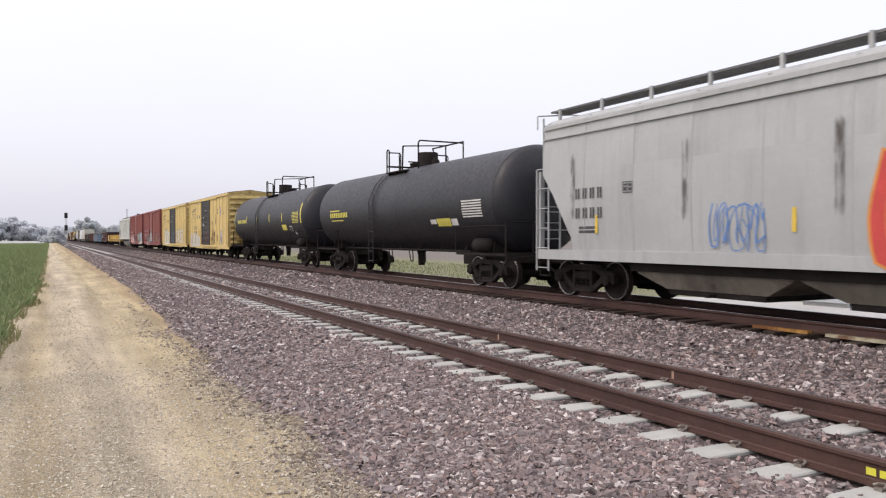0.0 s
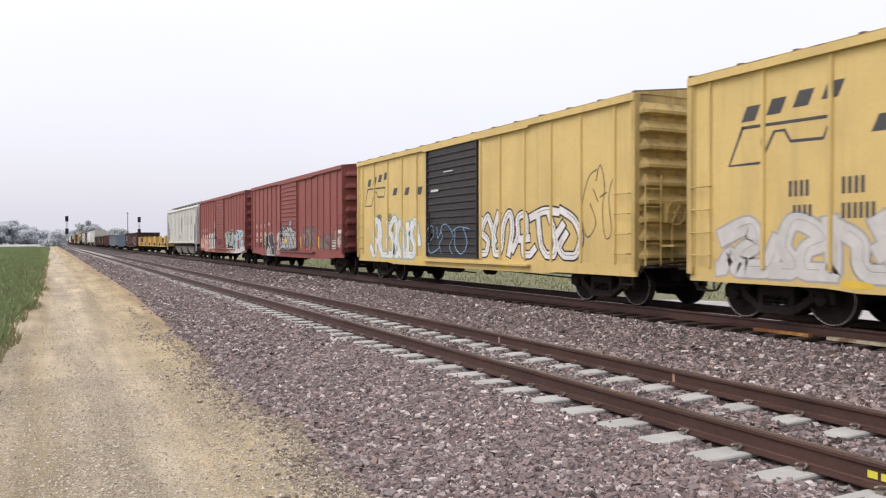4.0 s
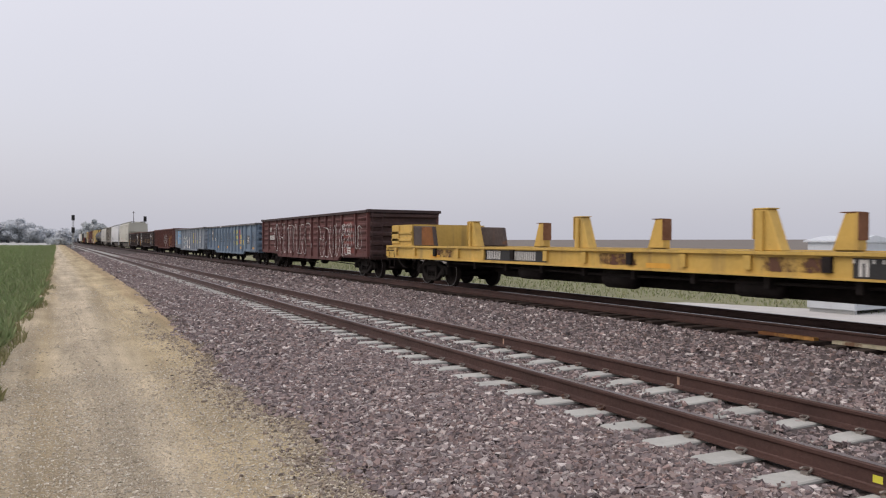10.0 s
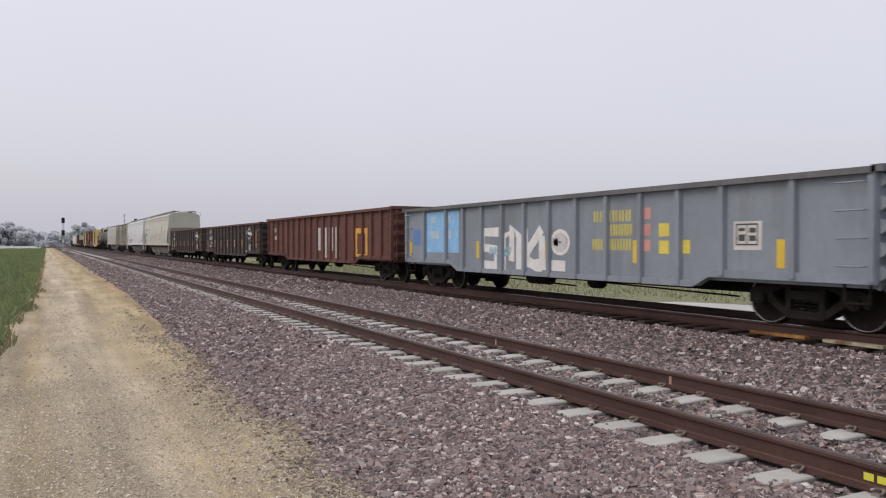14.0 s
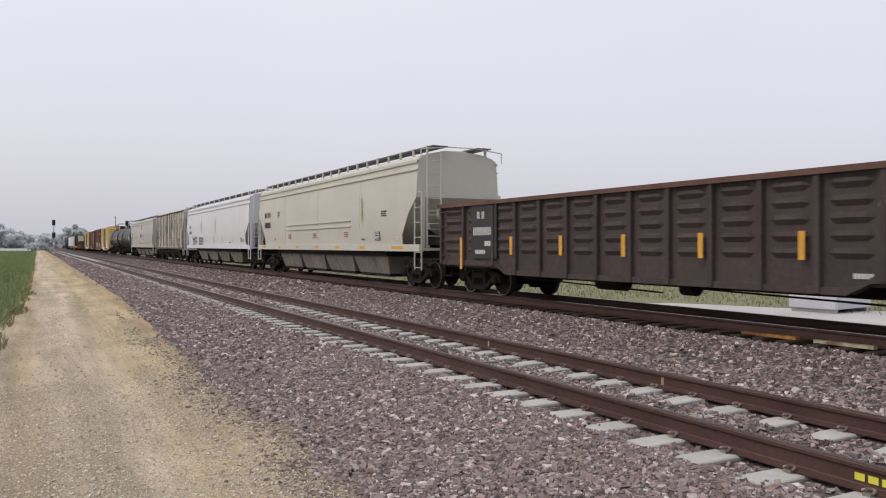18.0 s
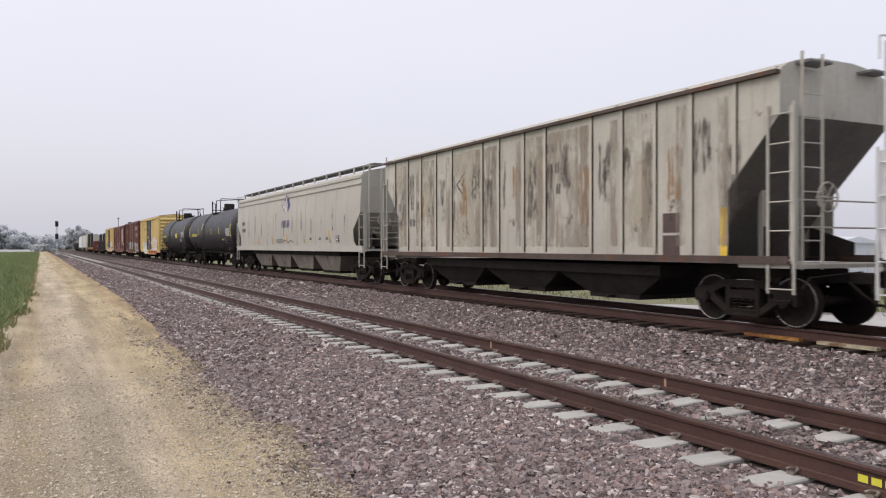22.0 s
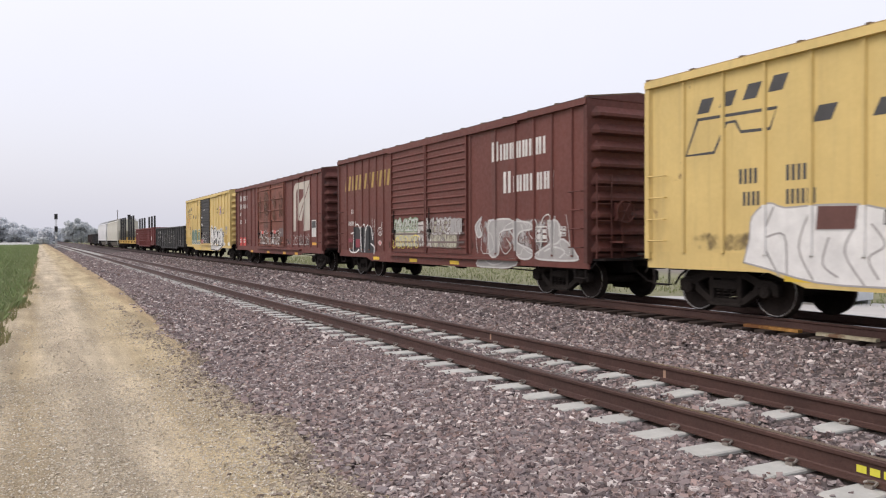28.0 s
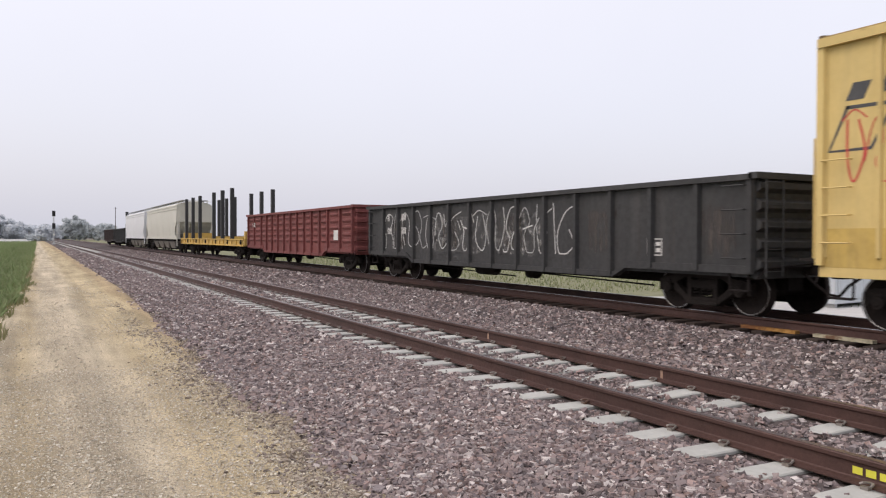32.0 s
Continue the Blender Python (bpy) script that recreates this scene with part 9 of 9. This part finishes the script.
car26, Y, X = gondola("black gondola with vertical posts and chalk scrawls", 468.92, 485.91, P_BLKGON, 14, 2.52, 0.72)
x = -1.4535
tag_paint(car26, x, 7.2, -3.6, 1.0, 2.2, 14, SP_PALE, SP_PALE, 141, fills=False)
smear(car26, x - 0.002, 4.8, -3.4, 0.8, 2.2, CHALK)
bars(car26, x, 6.95, 2.2, 0.22, (1,), W_FADE)
bars(car26, x, 5.8, 2.2, 0.22, (2,), W_FADE)
bars(car26, x, 6.95, 1.75, 0.22, (2,), W_FADE)
bars(car26, x, 5.8, 1.75, 0.22, (2,), W_FADE)
stencil(car26, x, -5.88, 1.41, W_FADE, 0.34)
bars(car26, x, -6.6, 0.93, 0.06, (10,), W_FADE)
for y in (6.0, 2.5, -1.0, -4.5, -7.6):
    smear(car26, x - 0.001, y + 0.9, y - 0.9, 0.7, 2.4, DARKS)
car27, Y, X = gondola("red gondola with pressed sides", 487.6, 504.1, P_REDGON, None, 2.66, 0.74, "pressed")
bars(car27, -1.53, 7.0, 2.2, 0.24, (3,), W_FADE)
plate(car27, -1.53, -6.2, 1.7, 0.5, 0.4, W_FADE, "data_panel")
car28, Y = flat_car("yellow flat car with tall black stakes", 505.3, 527.3, P_FLAT)
for y in (-7.3, -4.5, -1.7, 3.4, 6.3, 9.2):
    for sx in (-1, 1):
        part("stake", Shape().box(sx * 1.3 - 0.11, sx * 1.3 + 0.11, y - 0.13, y + 0.13, 1.28, 4.5), M_BLACK, car28, "tall black steel stake")
    part("bolster", Shape().box(-1.2, 1.2, y - 0.12, y + 0.12, 1.28, 1.45), P_FLAT, car28)
for y in (-10.6, 10.6):
    part("end_stop", Shape().box(-1.3, 1.3, y - 0.15, y + 0.15, 1.27, 1.75), P_FLAT, car28)
HE = dict(bays=4, eave=4.12, edge=((1.4, 0.55), (1.6, 0.78), (2.05, 0.78), (2.7, 0.0)), ribs=5, brackets=12)
car29, Y, X = hopper("pale grey covered hopper near the end of the train", 529.0, 549.6, P_BEIGE, **HE)
car30, Y, X = hopper("light grey covered hopper with smooth sides", 551.2, 571.7, P_WHITEHOP, **HE)
car31, Y, X = gondola("dark gondola near the end of the train", 573.2, 589.9, P_BLKGON, 13, 2.6)
car32, Y, X = gondola("dark gondola at the end of the train", 591.4, 608.0, P_BROWN, 13, 2.6)

# road dirt thrown up along the foot of the boxcars' and gondolas' sides
for car, long, foot in ((car06, 7.7, 0.80), (car07, 7.6, 0.80), (car22, 7.6, 0.90), (car23, 7.7, 0.78), (car24, 7.5, 0.82), (car25, 7.6, 0.90)):
    for k in range(4):
        a = long - 2 * long * k / 4
        smear(car, BXF - 0.0005, a + 0.4, a - 2 * long / 4 - 0.4, foot + 0.12, foot + 0.75, GRIMEF, "road_grime", "dark road grime")

# markings that sit a little off the middle of their car
MARKS = {"lettering", "graffiti", "overspray", "stain", "decal", "reflector", "service_stencil", "stencil_bar", "data_panel", "placard", "placard_board", "emblem", "cross_emblem", "emblem_square",
         "repainted_patch", "rust_streak", "underline", "ochre_streak", "faded_panel", "lettering_panel", "panel"}
for car, along in ((car05, 0.25), (car08, 0.34), (car10, 0.3), (car12, 0.12), (car16, -0.15), (car18, 0.12), (car23, 0.15), (car24, 0.3), (car25, 0.24)):
    for ob in car.children:
        if ob.name.split(".")[0] in MARKS:
            ob.location.y += along

# ---- beside the line ----
M_MAST = mat("galvanised_mast", (0.42, 0.43, 0.43), 0.5, 0.4, 0.15, 2, 20, 0.05)
M_HEAD = mat("signal_black", (0.018, 0.018, 0.02), 0.6, 0, 0.2, 2, 20, 0.05)


def signal(x, y, top, label):
    s = thing("signal_mast", label, "railway signal", pose(x, y, -0.45), group="signals beside the line")
    part("mast", Shape().rod((0, 0, 0), (0, 0, top), 0.08, 10), M_MAST, s)
    part("base", Shape().box(-0.4, 0.4, -0.4, 0.4, 0, 0.5), mat("signal_base", (0.5, 0.5, 0.48), 0.8), s)
    for z in (top - 0.6, top - 3.35):
        h = Shape().slab([(-0.08, z - 0.6), (-0.08, z + 0.6), (0.08, z + 0.6), (0.08, z - 0.6)], -0.33, 0.33)
        hd = part("signal_head", h, M_HEAD, s)
        for k in (-0.38, 0, 0.38):
            part("hood", Shape().turn([(-0.35, 0.14), (-0.1, 0.16), (-0.08, 0.16)], (0, 0, z + k), "y", 10), M_HEAD, hd)
    ladder(s, 0.0, 0.35, 0.4, top - 0.3, 0.4, 0.4, across=True, material=M_MAST)
    part("number_plate", Shape().box(-0.25, 0.25, -0.12, -0.09, 2.2, 2.6), M_WHITE, s)
    return s


signal(3.6, 190.0, 7.65, "tall railway signal with two black heads")
signal(18.6, 190.0, 7.65, "tall railway signal beyond the train")

M_HUT = mat("painted_metal_cabinet", (0.58, 0.62, 0.65), 0.5, 0.0, 0.06, 1, 14, 0.04, streak=0.12)
HUT_Z = 2.0           # height of its walls
hut = thing("equipment_cabinet", "pale blue-grey metal signal cabinet on white stone", "equipment cabinet", pose(19.55, 13.72, -0.41, 0, 0, 6))
part("body", Shape().box(0, 1.9, 0, 1.4, 0.12, HUT_Z), M_HUT, hut, bevel=0.015)
part("roof", Shape().loft([[(-0.08, -0.08, HUT_Z), (1.98, -0.08, HUT_Z), (1.98, 1.48, HUT_Z), (-0.08, 1.48, HUT_Z)], [(-0.08, -0.08, HUT_Z + 0.05), (1.98, -0.08, HUT_Z + 0.05), (1.98, 1.48, HUT_Z + 0.05), (-0.08, 1.48, HUT_Z + 0.05)], [(0.93, -0.05, HUT_Z + 0.2), (0.97, -0.05, HUT_Z + 0.2), (0.97, 1.45, HUT_Z + 0.2), (0.93, 1.45, HUT_Z + 0.2)]]), M_HUT, hut)
part("skid", Shape().box(0.06, 0.2, 0.05, 1.35, 0, 0.12).box(1.7, 1.84, 0.05, 1.35, 0, 0.12), M_MAST, hut)
dr = part("door", Shape().box(0.12, 1.43, -0.03, -0.002, 0.25, 1.84), M_HUT, hut)
part("handle", Shape().box(0.2, 0.24, -0.07, -0.03, 1.0, 1.2), M_UNDER, dr)
part("hinge", Shape().rod((1.44, -0.03, 0.3), (1.44, -0.03, 1.8), 0.02, 6), M_HUT, dr)
part("sign", Shape().box(0.35, 0.75, -0.036, -0.032, 1.35, 1.75), M_WHITE, dr, "white notice plate")
part("sign_bars", Shape().box(0.4, 0.7, -0.040, -0.037, 1.64, 1.68).box(0.38, 0.72, -0.040, -0.037, 1.54, 1.59).box(0.42, 0.68, -0.040, -0.037, 1.44, 1.48), K_FADE, dr)
part("vent", Shape().box(-0.02, -0.002, 0.5, 0.95, 1.4, 1.7), M_HUT, hut)

# utility pole far down the line
pole = thing("utility_pole", "thin wooden utility pole far down the line", "utility pole", pose(25.5, 300.0, -0.4))
part("pole", Shape().rod((0, 0, 0), (0, 0, 12.6), 0.13, 8, 0.09), M_TIE, pole)
part("crossarm", Shape().box(-0.5, 0.5, -0.06, 0.06, 12.1, 12.2), M_TIE, pole)


# trees far off: haze is painted into their pale leaf colours
def leaf_mat(name, c):
    """Thin leaves: light comes through them."""
    m = bpy.data.materials.new(name)
    m.use_nodes = True
    n, l = m.node_tree.nodes, m.node_tree.links
    n.remove(n["Principled BSDF"])
    geo, cr = n.new("ShaderNodeNewGeometry"), n.new("ShaderNodeValToRGB")
    cr.color_ramp.elements[0].color, cr.color_ramp.elements[1].color = (*[q * 0.96 for q in c], 1), (*[q * 1.04 for q in c], 1)
    l.new(geo.outputs["Random Per Island"], cr.inputs["Fac"])
    a, b, mx = n.new("ShaderNodeBsdfDiffuse"), n.new("ShaderNodeBsdfTranslucent"), n.new("ShaderNodeMixShader")
    mx.inputs[0].default_value = 0.5
    for k, q in enumerate((a, b)):
        l.new(cr.outputs["Color"], q.inputs["Color"])
        l.new(q.outputs[0], mx.inputs[k + 1])
    l.new(mx.outputs[0], n["Material Output"].inputs["Surface"])
    return m


def tree(x, y, h, w, seed, material, name="tree", label="", group="far trees"):
    rnd = random.Random(seed)
    t = thing(name, label or "leafy tree far off in haze-pale colour", "tree", pose(x, y, land_height(x, y)), group)
    trunk = Shape()
    trunk.rod((0, 0, 0), (rnd.uniform(-0.3, 0.3), 0, h * 0.45), h * 0.03, 8, h * 0.018)
    for k in range(5):
        a = rnd.uniform(0, 6.28)
        z = h * rnd.uniform(0.25, 0.45)
        trunk.rod((0, 0, z), (w * 0.33 * math.cos(a), w * 0.33 * math.sin(a), h * rnd.uniform(0.55, 0.8)), h * 0.014, 6, h * 0.005)
    part("trunk", trunk, M_BARK, t)
    rng = np.random.default_rng(seed)
    lobes = [(rng.normal(0, 0.25, 2) * w, h * rng.uniform(0.14, 0.86), w * rng.uniform(0.11, 0.21)) for _ in range(18)]
    pts = []
    for (cx, cy), cz, r in lobes:
        k = 240
        d = rng.standard_normal((k, 3))
        d /= np.linalg.norm(d, axis=1, keepdims=True)
        pts.append(np.array([cx, cy, cz]) + d * r * rng.uniform(0.2, 1.15, (k, 1)) * np.array([1, 1, 0.85]))
    p = np.concatenate(pts)
    k = len(p)
    d = rng.standard_normal((k, 3))
    d /= np.linalg.norm(d, axis=1, keepdims=True)
    a = np.cross(d, rng.standard_normal((k, 3)))
    a /= np.linalg.norm(a, axis=1, keepdims=True)
    b = np.cross(d, a)
    s = w * 0.062 * rng.uniform(0.6, 1.4, (k, 1))
    v = np.stack([p - a * s, p - b * s * 0.7, p + a * s, p + b * s * 0.7], 1).reshape(-1, 3)
    me = bpy.data.meshes.new("crown")
    me.from_pydata(v.tolist(), [], np.arange(4 * k).reshape(-1, 4).tolist())
    me.materials.append(material)
    part("crown", me, material, t)
    return t


M_BARK = mat("bark", (0.42, 0.42, 0.42), 0.9)
# pale blue-grey leaves: distance haze mixed into the foliage colour
LEAF_NEAR = leaf_mat("haze_painted_foliage", (0.62, 0.65, 0.66))
LEAF_FAR = leaf_mat("haze_painted_far_foliage", (0.72, 0.745, 0.77))
rt = random.Random(11)
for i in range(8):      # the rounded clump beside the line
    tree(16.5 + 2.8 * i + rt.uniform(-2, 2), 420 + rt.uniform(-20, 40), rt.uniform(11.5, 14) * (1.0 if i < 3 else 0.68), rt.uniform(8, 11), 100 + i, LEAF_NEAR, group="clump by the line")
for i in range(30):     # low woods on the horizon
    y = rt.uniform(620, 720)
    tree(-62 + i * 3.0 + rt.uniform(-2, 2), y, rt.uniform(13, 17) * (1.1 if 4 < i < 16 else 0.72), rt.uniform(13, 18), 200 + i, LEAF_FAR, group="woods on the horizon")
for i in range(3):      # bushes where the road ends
    tree(-1 + 2.0 * i, 330 + rt.uniform(-10, 10), rt.uniform(2.2, 3.4), rt.uniform(3, 4.5), 300 + i, LEAF_NEAR, "bush", "low bush far off in haze-pale colour", "bushes at the road's end")


# the crop and the weeds along the road
def blades(name, count, x0, x1, y0, y1, power, size, material, label, seed, lean=0.35, edge=0.0):
    rng = np.random.default_rng(seed)
    y = y0 + (y1 - y0) * rng.random(count) ** power
    x = x1 - (x1 - x0 + 0.06 * np.maximum(0, y - 40)) * rng.random(count) ** 1.2
    x = x + edge * np.array([noise.noise((q * 0.35, 0.0, 2.0)) for q in y])
    z = np.interp(x, [-3, -1.4, -0.9], [-0.5, -0.42, -0.31])
    x = x + road_shift(y)
    h = rng.uniform(*size, count) * (1 + np.maximum(0, y - 40) * 0.006)
    a = rng.uniform(0, 6.283, count)
    w = h * rng.uniform(0.06, 0.16, count)
    dx, dy = np.cos(a) * w, np.sin(a) * w
    tx, ty = rng.normal(0, lean, count) * h, rng.normal(0, lean, count) * h
    v = np.stack([np.stack([x - dx, y - dy, z], -1), np.stack([x + dx, y + dy, z], -1), np.stack([x + dx * 0.8 + tx * 0.5, y + dy * 0.8 + ty * 0.5, z + h * 0.6], -1),
                  np.stack([x + tx, y + ty, z + h], -1), np.stack([x - dx * 0.8 + tx * 0.5, y - dy * 0.8 + ty * 0.5, z + h * 0.6], -1)], 1).reshape(-1, 3)
    me = bpy.data.meshes.new(name)
    me.from_pydata(v.tolist(), [], np.arange(5 * count).reshape(-1, 5).tolist())
    me.materials.append(material)
    return tagged(new(name, me), label, "grass", kind="stuff")


M_GRASS = mat("roadside_grass", (0.16, 0.21, 0.10), 0.9, 0, 0.3, 0.6, 8, 0.0, island=0.55, spread=[(0.19, 0.26, 0.105), (0.28, 0.36, 0.16), (0.37, 0.40, 0.23), (0.24, 0.31, 0.13), (0.31, 0.29, 0.17)])
M_STRAW = mat("dry_grass", (0.30, 0.28, 0.15), 0.9, 0, 0.25, 0.6, 8, 0.0, island=0.5, spread=[(0.36, 0.31, 0.18), (0.20, 0.22, 0.10), (0.28, 0.28, 0.13)])
blades("roadside_grass", 60000, -4.2, -0.95, 12, 260, 1.9, (0.10, 0.34), M_GRASS, "dense green grass beside the gravel road", 31, edge=0.35)
blades("dry_grass", 6000, -1.5, -0.72, 10, 90, 1.6, (0.04, 0.16), M_STRAW, "dry weeds along the road edge", 33, edge=0.35)


def verge(seed=41, count=16000):
    rng = np.random.default_rng(seed)
    y = 8 + 75 * rng.random(count) ** 1.2
    lo = np.where(y < 22, 20.2, 16.8)
    x = lo + 11 * rng.random(count)
    h = rng.uniform(0.05, 0.20, count)
    a = rng.uniform(0, 6.283, count)
    w = h * 0.2
    dx, dy = np.cos(a) * w, np.sin(a) * w
    tx, ty = rng.normal(0, 0.3, count) * h, rng.normal(0, 0.3, count) * h
    z = np.full(count, -0.5)
    v = np.stack([np.stack([x - dx, y - dy, z], -1), np.stack([x + dx, y + dy, z], -1), np.stack([x + tx, y + ty, z + h], -1)], 1).reshape(-1, 3)
    me = bpy.data.meshes.new("verge_grass")
    me.from_pydata(v.tolist(), [], np.arange(3 * count).reshape(-1, 3).tolist())
    me.materials.append(M_VERGE)
    tagged(new("verge_grass", me), "pale green and straw-coloured verge grass beyond the train", "grass", kind="stuff")


M_VERGE = mat("verge_grass", (0.2, 0.24, 0.11), 0.9, 0, 0.3, 0.6, 8, 0.0, island=0.6, spread=[(0.32, 0.30, 0.18), (0.21, 0.25, 0.12), (0.26, 0.28, 0.15), (0.38, 0.35, 0.23)])
verge()


def motions():
    """The train rolls past; its wheels turn while they are near."""
    for car, mid in CARS:
        walk(car, [(t, pose(XT, mid - run(t), ZT)) for t in [0.5 * i for i in range(65)]])
    for w, wy, y0 in WHEELS:
        near = [i for i in range(0, 961) if -6 < y0 - run(i / 30) < 48]
        if len(near) < 3:
            near = [0, 960]
        rows = []
        first = run(near[0] / 30)
        for i in ([] if near[0] == 0 else [0]) + near + ([] if near[-1] == 960 else [960]):
            k = min(max(i, near[0]), near[-1])
            a = math.degrees((run(k / 30) - first) / WR) if len(near) > 2 else 0
            rows.append((i / 30, pose(0, wy, WR) @ Matrix.Rotation(radians(a), 4, "X")))
        walk(w, rows)


motions()
